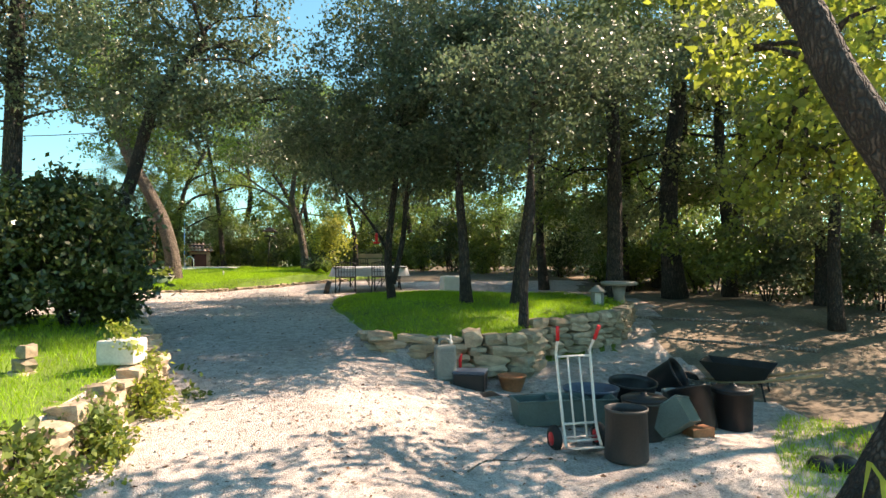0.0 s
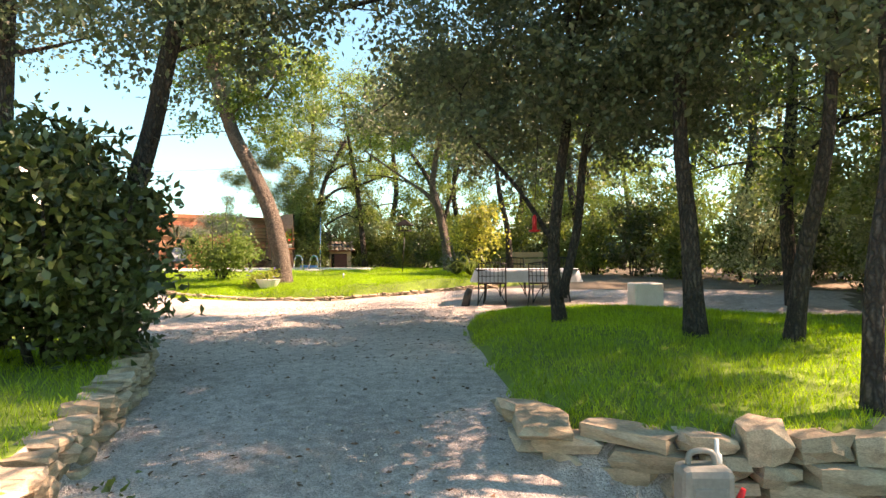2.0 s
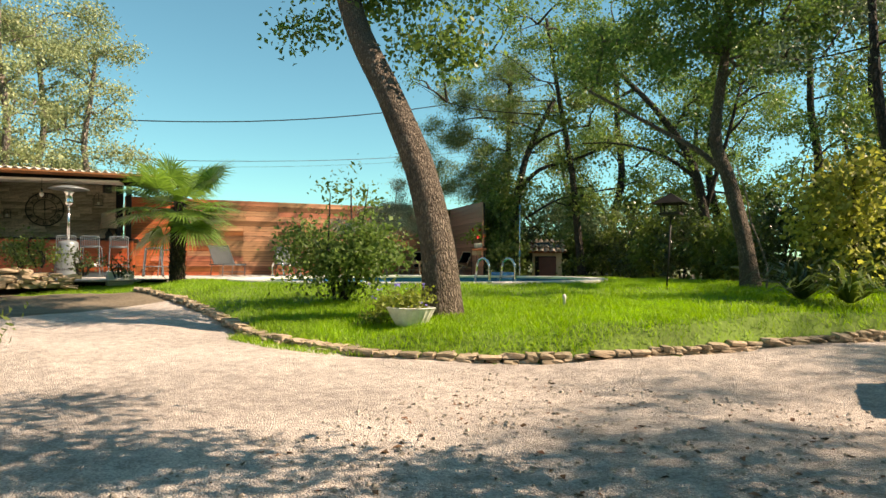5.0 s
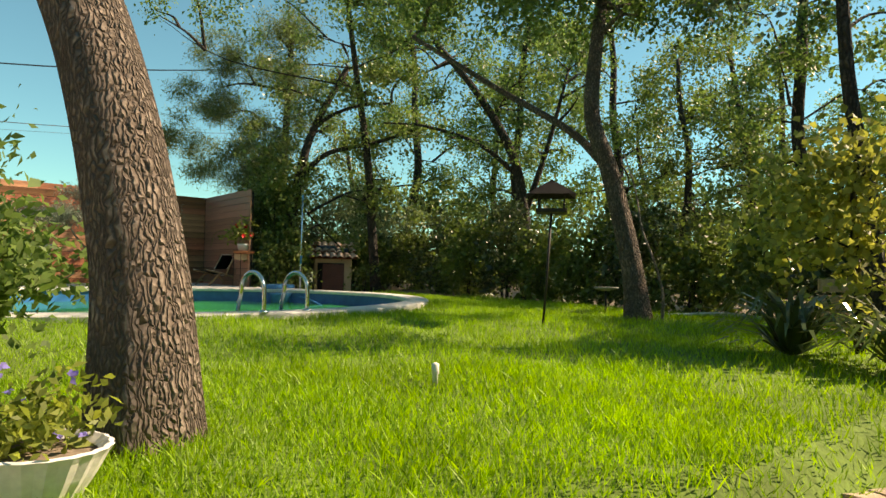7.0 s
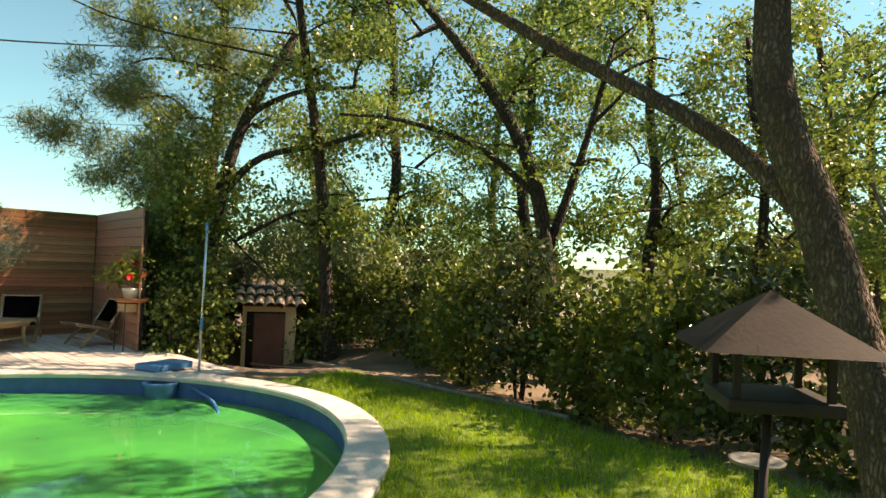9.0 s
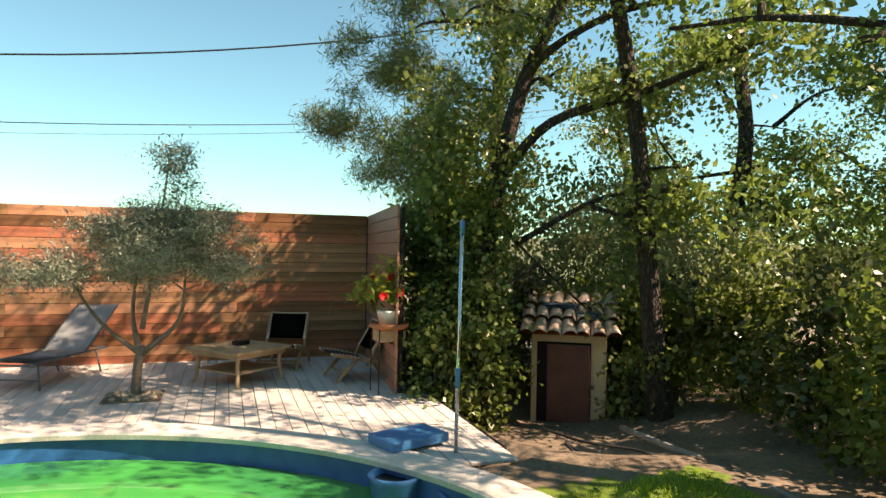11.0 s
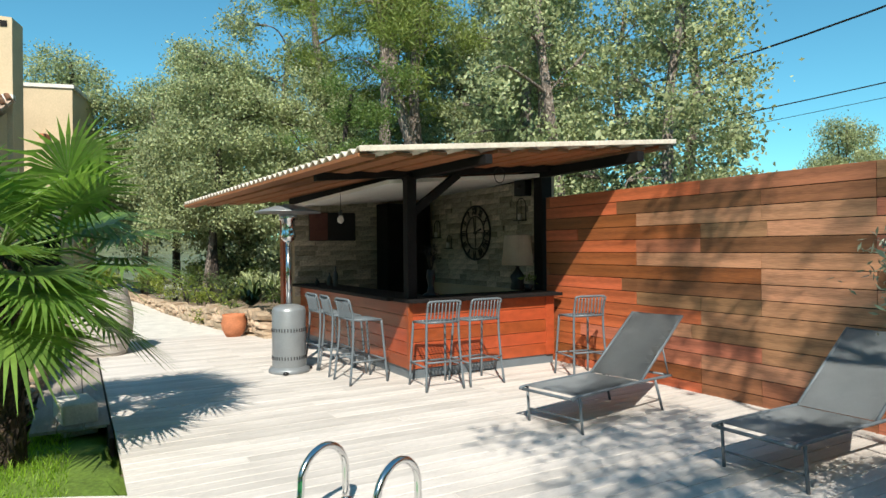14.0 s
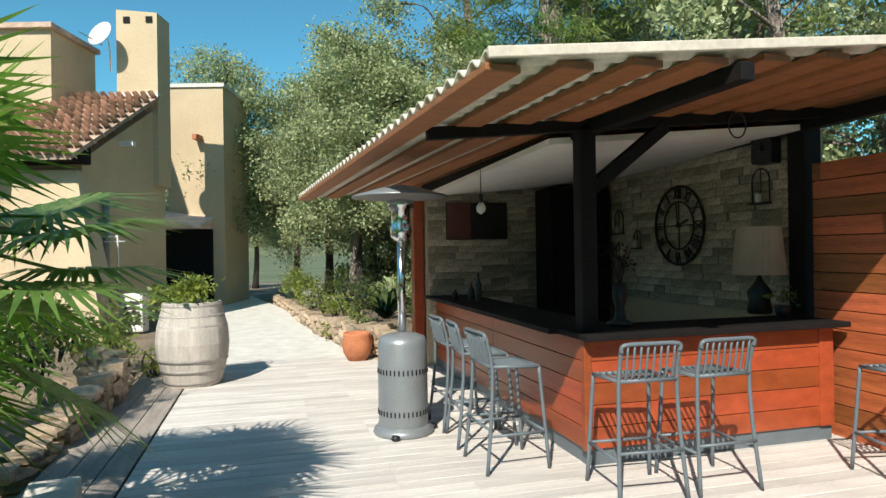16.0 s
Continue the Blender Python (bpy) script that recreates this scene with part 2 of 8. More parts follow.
BARK = bark("oak_bark", (0.31, 0.25, 0.20), (0.10, 0.075, 0.058), 17, 0.8)
BARKDARK = bark("dark_bark", (0.12, 0.098, 0.082), (0.03, 0.025, 0.021), 10, 0.8)
OLIVEBARK = material("olive_bark", (0.20, 0.165, 0.13), 0.9, 0.35, 14, 60, 0.6)
BARKGREY = bark("grey_pine_bark", (0.42, 0.365, 0.32), (0.15, 0.12, 0.10), 6, 0.8)
PALMBARK = bark("palm_fibre", (0.13, 0.085, 0.05), (0.03, 0.02, 0.015), 8, 1.0)


def water():
    m = bpy.data.materials.new("green_pool_water")
    m.use_nodes = True
    n, l = m.node_tree.nodes, m.node_tree.links
    p = n["Principled BSDF"]
    p.inputs["Base Color"].default_value = (0.008, 0.18, 0.045, 1)
    p.inputs["Roughness"].default_value = 0.03
    p.inputs["IOR"].default_value = 1.33
    a = n.new("ShaderNodeTexNoise")
    a.inputs["Scale"].default_value, a.inputs["Detail"].default_value = 0.55, 3
    r = n.new("ShaderNodeValToRGB")
    r.color_ramp.elements[0].position, r.color_ramp.elements[1].position = 0.4, 0.66
    r.color_ramp.elements[0].color, r.color_ramp.elements[1].color = (0.010, 0.24, 0.07, 1), (0.025, 0.46, 0.09, 1)
    tc = n.new("ShaderNodeTexCoord")
    l.new(tc.outputs["Object"], a.inputs["Vector"]), l.new(a.outputs[0], r.inputs[0]), l.new(r.outputs[0], p.inputs["Base Color"])
    b = n.new("ShaderNodeTexNoise")
    b.inputs["Scale"].default_value = 5
    bp = n.new("ShaderNodeBump")
    bp.inputs["Strength"].default_value, bp.inputs["Distance"].default_value = 0.05, 0.02
    l.new(tc.outputs["Object"], b.inputs["Vector"]), l.new(b.outputs[0], bp.inputs["Height"]), l.new(bp.outputs[0], p.inputs["Normal"])
    return m


WATER = water()

# ---- helpers of this scene ----
rng = np.random.default_rng(7)


def part(name, bm, mat, parent=None, label="", smooth=False):
    """Links a bmesh as one mesh object under a thing or a part."""
    me = bpy.data.meshes.new(name)
    bm.to_mesh(me)
    bm.free()
    return part_of(name, me, mat, parent, label, smooth)


def part_of(name, me, mat, parent=None, label="", smooth=False):
    ob = new(name, me)
    if mat is not None and not me.materials:
        me.materials.append(mat)
    if smooth:
        me.polygons.foreach_set("use_smooth", [True] * len(me.polygons))
    if parent is not None:
        ob.parent = parent
    if label:
        tagged(ob, label)
    return ob


def thing(name, label, category, at=(0, 0, 0), rz=0, group="", kind=""):
    """An Empty at the base of a thing."""
    ob = new(name)
    ob.empty_display_size = 0.1
    ob.matrix_world = at if isinstance(at, Matrix) else pose(*at, 0, 0, rz)
    return tagged(ob, label, category, group, kind)


def box(bm, c, s, rot=None, bevel=0.0):
    m = Matrix.Translation(c) @ (rot or Matrix.Identity(4)) @ Matrix.Diagonal((*s, 1))
    r = bmesh.ops.create_cube(bm, size=1, matrix=m)
    if bevel:
        vs = set(r["verts"])
        es = [e for e in bm.edges if e.verts[0] in vs and e.verts[1] in vs]
        bmesh.ops.bevel(bm, geom=es, offset=bevel, segments=2, affect="EDGES", profile=0.5)
    return bm


def tube(bm, pts, radii, seg=8, caps=True):
    """A round bar swept along points."""
    pts = [Vector(p) for p in pts]
    if not hasattr(radii, "__len__"):
        radii = [radii] * len(pts)
    rings = []
    up = Vector((0, 0, 1))
    d0 = (pts[1] - pts[0]).normalized()
    side = d0.cross(up)
    if side.length < 0.05:
        side = Vector((1, 0, 0))
    side.normalize()
    for i, p in enumerate(pts):
        d = (pts[min(i + 1, len(pts) - 1)] - pts[max(i - 1, 0)]).normalized()
        side = (side - d * side.dot(d)).normalized()
        b = d.cross(side)
        rings.append([bm.verts.new(p + (side * math.cos(k * math.tau / seg) + b * math.sin(k * math.tau / seg)) * radii[i]) for k in range(seg)])
    for r0, r1 in zip(rings, rings[1:]):
        for k in range(seg):
            f = bm.faces.new((r0[k], r0[(k + 1) % seg], r1[(k + 1) % seg], r1[k]))
            f.smooth = True
    if caps:
        bm.faces.new(rings[0][::-1]), bm.faces.new(rings[-1])
    return bm


def lathe(bm, profile, seg=24, at=(0, 0, 0)):
    """Turns (radius, height) points about the z axis."""
    rings = [[bm.verts.new((at[0] + r * math.cos(k * math.tau / seg), at[1] + r * math.sin(k * math.tau / seg), at[2] + z)) for k in range(seg)] for r, z in profile]
    for r0, r1 in zip(rings, rings[1:]):
        for k in range(seg):
            f = bm.faces.new((r0[k], r0[(k + 1) % seg], r1[(k + 1) % seg], r1[k]))
            f.smooth = True
    bm.faces.new(rings[0][::-1]), bm.faces.new(rings[-1])
    return bm


def smooth_path(pts, n=6):
    """Catmull-Rom through the points."""
    P = [Vector(p) for p in pts]
    P = [P[0] * 2 - P[1]] + P + [P[-1] * 2 - P[-2]]
    out = []
    for a, b, c, d in zip(P, P[1:], P[2:], P[3:]):
        for i in range(n):
            t = i / n
            out.append(0.5 * (2 * b + (c - a) * t + (2 * a - 5 * b + 4 * c - d) * t * t + (3 * b - a - 3 * c + d) * t ** 3))
    out.append(P[-2])
    return out


def quad_mesh(name, Q):
    """A mesh of loose quads from an array n x 4 x 3."""
    n = len(Q)
    me = bpy.data.meshes.new(name)
    me.vertices.add(4 * n), me.loops.add(4 * n), me.polygons.add(n)
    me.vertices.foreach_set("co", np.ascontiguousarray(Q, dtype=np.float32).ravel())
    me.loops.foreach_set("vertex_index", np.arange(4 * n, dtype=np.int32))
    me.polygons.foreach_set("loop_start", np.arange(0, 4 * n, 4, dtype=np.int32))
    me.polygons.foreach_set("loop_total", np.full(n, 4, dtype=np.int32))
    me.update(calc_edges=True)
    return me


def unit(a):
    return a / np.maximum(np.linalg.norm(a, axis=-1, keepdims=True), 1e-9)


def leaf_quads(C, length, width, droop=0.0, spread=1.0, fold=0.25, axis=None):
    """Rhombic folded leaves at the points C."""
    n = len(C)
    d = unit(rng.normal(size=(n, 3)) * (1, 1, spread) - (0, 0, droop)) if axis is None else unit(axis)
    s = unit(np.cross(d, rng.normal(size=(n, 3))))
    k = (0.65 + 0.7 * rng.random((n, 1)))
    nrm = np.cross(d, s)
    L, W = d * length * k, s * width * k
    m = C + L * 0.45 + nrm * width * fold * k
    return np.stack([C, m + W * 0.5, C + L, m - W * 0.5], 1)


def clumps(blobs, per_m3, seed):
    """Twig ends in ellipsoid blobs ((centre), (radii)), more of them towards the outside."""
    g = np.random.default_rng(seed)
    out = []
    for c, r in blobs:
        n = max(4, int(4.2 * r[0] * r[1] * r[2] * per_m3))
        d = unit(g.normal(size=(n, 3)))
        p = np.array(c) + d * np.array(r) * (g.random((n, 1)) ** 0.45) * (0.8 + 0.35 * g.random((n, 1)))
        puff = p[:max(3, n // 9)]
        near = np.linalg.norm(p[:, None] - puff[None], axis=2).argmin(1)
        out.append(p + (puff[near] - p) * 0.42)
    return np.concatenate(out)


def foliage(name, blobs, mat, parent, per_m3=9, leaves=26, clump=0.3, length=0.07, width=0.035, droop=0.2, seed=1, label="", dense=1):
    """A crown of leafy twigs with gaps between them. Returns it and its twig ends."""
    T = clumps(blobs, per_m3, seed)
    C = np.repeat(T, leaves, 0) + rng.normal(size=(len(T) * leaves, 3)) * clump * 0.5 * (1, 1, 0.75)
    Q = leaf_quads(C, length, width, droop)
    if dense:
        I = np.repeat(T, dense, 0) + rng.normal(size=(len(T) * dense, 3)) * clump * 0.3
        Q = np.concatenate([Q, leaf_quads(I, length * 1.6, width * 1.8, droop)])
    return part_of(name, quad_mesh(name, Q), mat, parent, label), T


def grow(bm, path, r0, r1, seg=10, flare=1.3):
    pts = smooth_path(path, 5)
    n = len(pts)
    tube(bm, pts, [(r0 + (r1 - r0) * i / (n - 1)) * (1 + (flare - 1) * max(0, 1 - i / (0.16 * n)) ** 2) for i in range(n)], seg)
    return pts


def tree(name, label, path, r0, blobs, leaf, barkmat, r1=None, extra=(), per_m3=8, leaves=26, length=0.075, width=0.04, clump=0.32, droop=0.2, seed=1, limbs=26, category="tree", group="", dense=1, split=True):
    """A tapered trunk along path, further stems in extra, limbs that reach into the crown, and a leafy crown."""
    base = Vector(path[0])
    t = thing(name, label, category, tuple(base), group=group)
    bm = bmesh.new()
    g = random.Random(seed)
    stems = [grow(bm, [Vector(p) - base for p in path], r0, r1 or r0 * 0.45)]
    for p, ra, rb in extra:
        b = bmesh.new()
        stems.append(grow(b, [Vector(q) - base for q in p], ra, rb, 8, 1.0))
        part("stem", b, barkmat, t, smooth=True)
    rest = bmesh.new()
    blobs = [((c[0] - base.x, c[1] - base.y, c[2] - base.z), r) for c, r in blobs]
    crown, T = foliage("crown", blobs, leaf, t, per_m3, leaves, clump, length, width, droop, seed, dense=dense)
    nodes = [(p, s) for s in stems for p in s[int(len(s) * 0.45):]]
    for i in range(limbs):
        tip = Vector(T[g.randrange(len(T))])
        p = min(nodes, key=lambda q: (q[0] - tip).length + max(0, q[0].z - tip.z) * 2 + g.random() * 0.5)[0]
        if (tip - p).length < 0.3:
            continue
        mid = (p + tip) / 2 + Vector((g.uniform(-0.2, 0.2), g.uniform(-0.2, 0.2), g.uniform(-0.05, 0.25))) * (tip - p).length
        s = smooth_path([p, mid, tip], 4)
        ra = r0 * g.uniform(0.13, 0.3)
        b = bmesh.new() if split else rest
        tube(b, s, [ra * (1 - 0.8 * k / (len(s) - 1)) for k in range(len(s))], 5, False)
        if split:
            part("limb", b, barkmat, t, smooth=True)
        nodes += [(q, s) for q in s[3:6]]
    part("trunk", bm, barkmat, t, smooth=True)
    if split:
        rest.free()
    else:
        tagged(part("branchwork", rest, barkmat, t, smooth=True), kind="stuff")
    return t

# ---- plan of the place ----
DECK_Z = 1.525
DK = pose(-15.78, 31.75, DECK_Z, 0, 0, -124.4)  # deck frame: x along the fence, y away from it
POOL_C, POOL_A, POOL_B, POOL_N, POOL_TURN = (3.78, 7.54), 3.85, 3.5, 1.9, -0.05


def on_deck(u, v, z=0.0, rz=0.0):
    return DK @ pose(u, v, z, 0, 0, rz)


def pool_level(u, v, grow_by=0.0):
    c, s = math.cos(POOL_TURN), math.sin(POOL_TURN)
    x, y = (u - POOL_C[0]) * c + (v - POOL_C[1]) * s, (v - POOL_C[1]) * c - (u - POOL_C[0]) * s
    return abs(x / (POOL_A + grow_by)) ** POOL_N + abs(y / (POOL_B + grow_by)) ** POOL_N


def pool_ring(grow_by, k, n=96):
    a = k * math.tau / n
    c, s = math.cos(a), math.sin(a)
    r = (abs(c / (POOL_A + grow_by)) ** POOL_N + abs(s / (POOL_B + grow_by)) ** POOL_N) ** (-1 / POOL_N)
    ct, st = math.cos(POOL_TURN), math.sin(POOL_TURN)
    return POOL_C[0] + r * (c * ct - s * st), POOL_C[1] + r * (c * st + s * ct)


def inside(x, y, poly):
    """Which of the points lie in the polygon."""
    res = np.zeros(np.shape(x), bool)
    for (x0, y0), (x1, y1) in zip(poly, poly[1:] + poly[:1]):
        cross = ((y0 > y) != (y1 > y)) & (x < (x1 - x0) * (y - y0) / (y1 - y0 + 1e-12) + x0)
        res ^= cross
    return res


KERB = [(-2.9, 20.3), (-3.7, 19.7), (-4.4, 19.1), (-5.1, 18.45), (-5.75, 17.95), (-6.4, 17.55), (-7.1, 17.25), (-7.8, 17.12), (-8.5, 17.12), (-9.3, 17.3), (-10.6, 17.85), (-12.4, 18.7), (-14.6, 19.3)]
LAWN = KERB + [(-16.7, 18.2), (-17.5, 19.0), (-16.7, 20.2), (-15.56, 21.88), (-14.2, 23.4), (-12.5, 24.5), (-9.5, 29.6), (-7.2, 28.2), (-5.0, 26.4), (-2.6, 24.2), (-1.8, 21.5)]
ISLAND = [(-0.8, 9.2), (0.2, 9.2), (1.2, 9.38), (1.5, 10.0), (2.2, 10.3), (2.9, 10.7), (3.6, 12.4), (2.6, 15.3), (0.4, 16.9), (-1.6, 16.9), (-2.4, 15.3), (-2.36, 14.1), (-2.05, 12.9), (-1.62, 11.6), (-1.1, 10.2)]
LEFT = [(-3.25, 4.6), (-3.3, 6.2), (-3.35, 7.3), (-3.95, 8.6), (-4.6, 9.8), (-5.5, 11.2), (-7.4, 12.2), (-10.5, 12.6), (-16, 12.5), (-16, 1), (-3.5, 1)]


def gravel_z(x, y):
    z = np.interp(y, [-10, 0, 4, 6.4, 7.7, 9, 12, 14.5, 17.3, 19, 23], [-1.6, -0.5, -0.1, 0.2, 0.36, 0.5, 0.73, 0.83, 0.9, 1.03, 1.35])
    fall = np.interp(x, [-1.2, -0.4, 0.3, 1.1, 2.2, 3.5, 6], [0, -0.18, -0.4, -0.53, -0.55, -0.7, -0.7]) * np.interp(y, [2, 5, 6.5, 8, 9, 11, 13], [0.45, 0.6, 0.68, 0.9, 0.95, 0.5, 0])
    return z + fall + np.clip((-x - 6) * 0.035, 0, 0.3)


def near_line(x, y, line):
    """The distance to a line of plan points."""
    d = np.full(np.shape(x), 1e9)
    for (x0, y0), (x1, y1) in zip(line, line[1:]):
        k = np.clip(((x - x0) * (x1 - x0) + (y - y0) * (y1 - y0)) / ((x1 - x0) ** 2 + (y1 - y0) ** 2), 0, 1)
        d = np.minimum(d, np.hypot(x - x0 - k * (x1 - x0), y - y0 - k * (y1 - y0)))
    return d


def ground_z(x, y):
    x, y = np.asarray(x, float), np.asarray(y, float)
    z = gravel_z(x, y)
    soft = np.clip(near_line(x, y, ISLAND[7:] + ISLAND[:1]) / 0.9, 0, 1)
    mound = np.interp(y, [9, 10, 12.3, 13.4, 16.8], [0.7, 0.76, 0.96, 0.98, 0.95])
    z = np.where(inside(x, y, ISLAND), z + 0.03 + (mound - z - 0.03) * soft * (2 - soft), z)
    z = np.where(inside(x, y, LEFT), np.interp(y, [3, 5, 7, 9.5, 11, 12.4], [0.3, 0.52, 0.66, 0.76, 0.8, 0.8]), z)
    du = (x + 15.78) * -0.565 + (y - 31.75) * -0.825
    dv = (x + 15.78) * 0.825 + (y - 31.75) * -0.565
    deck = (du > -0.5) & (du < 16) & (dv > -0.6) & (dv < 5.85)
    z = np.where(deck, 1.3, z)
    lawn = np.interp(y, [17, 18.3, 19.6, 23, 27], [1.06, 1.26, 1.35, 1.45, 1.47])
    bank = np.clip(1.25 - (pool_level(du, dv, 0.38) ** (1 / POOL_N) - 1) * 4 / 1.6, 0, 1)
    rise = np.clip(near_line(x, y, KERB) / 0.3, 0, 1)
    z = np.where(inside(x, y, LAWN), z + 0.03 + (lawn + (1.485 - lawn) * bank - z - 0.03) * rise * (2 - rise), z)
    z = np.where((du > 15.5) & (dv > -30) & (dv < 12), 1.46 + np.clip(-dv, 0, 20) * 0.09, z)
    z = np.where((dv <= -0.6) & (du <= 15.5), 1.1, z)
    dip = np.clip(1.6 - np.hypot((x + 11.7) / 1.5, (y - 31.0) / 1.1), 0, 1)
    z = z + (1.1 - z) * dip
    far = np.hypot(x + 6, y - 15)
    return z * np.clip((95 - far) / 60, 0, 1) + np.clip(far - 35, 0, 200) * -0.015


def snap(x, y, line, reach):
    """Draws plan points near a line onto it."""
    best = np.full(np.shape(x), reach)
    sx, sy = x.copy(), y.copy()
    for (x0, y0), (x1, y1) in zip(line, line[1:]):
        k = np.clip(((x - x0) * (x1 - x0) + (y - y0) * (y1 - y0)) / ((x1 - x0) ** 2 + (y1 - y0) ** 2), 0, 1)
        qx, qy = x0 + k * (x1 - x0), y0 + k * (y1 - y0)
        d = np.hypot(x - qx, y - qy)
        sx, sy, best = np.where(d < best, qx, sx), np.where(d < best, qy, sy), np.minimum(best, d)
    return sx, sy


def build_ground():
    fx = np.concatenate([[-3500, -900, -300, -150, -90], np.arange(-60, -31, 3.0), np.arange(-30, -16, 0.3), np.arange(-16, 4, 0.12), np.arange(4, 14.01, 0.3), np.arange(17, 60, 3.0), [90, 150, 300, 900, 3500]])
    fy = np.concatenate([[-3500, -900, -300, -150, -80, -40, -20], np.arange(-8, 4, 0.3), np.arange(4, 21, 0.12), np.arange(21, 34.01, 0.25), np.arange(37, 70, 3.0), [90, 150, 300, 900, 3500]])
    X, Y = np.meshgrid(fx, fy)
    for line in (ISLAND + ISLAND[:1], LEFT[:8], KERB):
        X, Y = snap(X, Y, line, 0.075)
    Z = ground_z(X, Y)
    near = (np.abs(X) < 32) & (Y > -10) & (Y < 36)
    Z = Z + np.where(near, 0.012 * np.sin(X * 3.1 + Y * 1.7) + 0.014 * np.sin(X * 1.3 - Y * 2.3), 0)
    nx, ny = len(fx), len(fy)
    idx = np.arange(nx * ny).reshape(ny, nx)
    F = np.stack([idx[:-1, :-1], idx[:-1, 1:], idx[1:, 1:], idx[1:, :-1]], -1).reshape(-1, 4)
    cx = ((X[:-1, :-1] + X[1:, 1:]) / 2).ravel()
    cy = ((Y[:-1, :-1] + Y[1:, 1:]) / 2).ravel()
    du = (cx + 15.78) * -0.565 + (cy - 31.75) * -0.825
    dv = (cx + 15.78) * 0.825 + (cy - 31.75) * -0.565
    keep = pool_level(du, dv, 0.2) > 1
    mat = np.ones(len(F), int)
    mat[(cx < 4.2 + 0.4 * np.sin(cy)) & (cy < 20) & (cx > -13) & (cy > -30)] = 0
    mat[inside(cx, cy, LAWN) | inside(cx, cy, ISLAND) | inside(cx, cy, LEFT)] = 2
    turf = (inside(X, Y, LAWN) & (near_line(X, Y, KERB) > 0.01)).ravel()
    mat[turf[F].any(1)] = 2
    mat[np.hypot(cx + 6, cy - 15) > 60] = 3
    me = bpy.data.meshes.new("ground")
    me.from_pydata(np.stack([X, Y, Z], -1).reshape(-1, 3).tolist(), [], F[keep].tolist())
    for m in (GRAVEL, EARTH, GRASS_BED, FAR):
        me.materials.append(m)
    me.polygons.foreach_set("material_index", mat[keep].astype(np.int32))
    me.polygons.foreach_set("use_smooth", np.ones(int(keep.sum()), bool))
    tagged(part_of("ground", me, None), "pale gravel drive, turf and leaf-littered earth", "ground", kind="structure")


build_ground()


def build_hills():
    bm = bmesh.new()
    g = random.Random(5)
    prev = None
    for i in range(121):
        a = i / 120 * math.tau
        h = 26 + 12 * math.sin(a * 3 + 1) + 6 * math.sin(a * 11) + g.uniform(0, 2)
        lo, hi = (Vector((math.cos(a) * r - 6, math.sin(a) * r + 15, z)) for r, z in ((900, -30), (1250, h)))
        pair = bm.verts.new(lo), bm.verts.new(hi)
        if prev:
            bm.faces.new((prev[0], pair[0], pair[1], prev[1]))
        prev = pair
    tagged(part("backdrop", bm, FAR), "low wooded hills on the horizon", "hills", kind="structure")


build_hills()

# ---- stones ----
STONES = []
for k in range(10):
    b = bmesh.new()
    bmesh.ops.create_cube(b, size=1)
    bmesh.ops.subdivide_edges(b, edges=b.edges[:], cuts=1, use_grid_fill=True)
    g = random.Random(k)
    for v in b.verts:
        r = v.co.length
        v.co *= 0.5 / (0.68 * 0.5 + 0.32 * r) * (0.9 + g.uniform(-0.17, 0.15))
    me = bpy.data.meshes.new("stone")
    b.to_mesh(me)
    b.free()
    me.materials.append(STONE)
    STONES.append(me)


def stone_wall(name, label, line, z0, z1, courses, depth=0.28, seed=1, length=(0.22, 0.5), cat="wall"):
    """A dry-stone wall along a line of plan points; the heights of foot and crown go with each point."""
    t = thing(name, label, cat, kind="structure")
    g = random.Random(seed)
    P = [Vector((*p, 0)) for p in line]
    cum = [0.0]
    for a, b in zip(P, P[1:]):
        cum.append(cum[-1] + (b - a).length)

    def at(s):
        s = min(max(s, 0), cum[-1] - 1e-4)
        i = max(k for k in range(len(P) - 1) if cum[k] <= s)
        f = (s - cum[i]) / (cum[i + 1] - cum[i])
        d = (P[i + 1] - P[i]).normalized()
        return P[i].lerp(P[i + 1], f), d, z0[i] + (z0[i + 1] - z0[i]) * f, z1[i] + (z1[i + 1] - z1[i]) * f

    count = 0
    for c in range(courses):
        s = g.uniform(-0.2, 0)
        while s < cum[-1]:
            L = g.uniform(*length)
            p, d, a, b = at(s + L / 2)
            h = (b - a) / courses
            ob = new("stone", STONES[g.randrange(len(STONES))])
            out = Vector((-d.y, d.x, 0)) * g.uniform(-0.03, 0.03)
            top = c == courses - 1
            hh = h * (g.uniform(0.95, 1.3) if not top else g.uniform(0.8, 1.7))
            ob.matrix_world = Matrix.Translation((p.x + out.x, p.y + out.y, a + h * (c + 0.5) + (hh - h) * 0.3)) @ Euler((g.uniform(-0.12, 0.12), g.uniform(-0.1, 0.1), math.atan2(d.y, d.x) + g.uniform(-0.18, 0.18))).to_matrix().to_4x4() @ Matrix.Diagonal((L * 1.1, depth * g.uniform(0.85, 1.2), hh * 1.12, 1))
            ob.parent = t
            count += 1
            s += L * 0.97
    return t


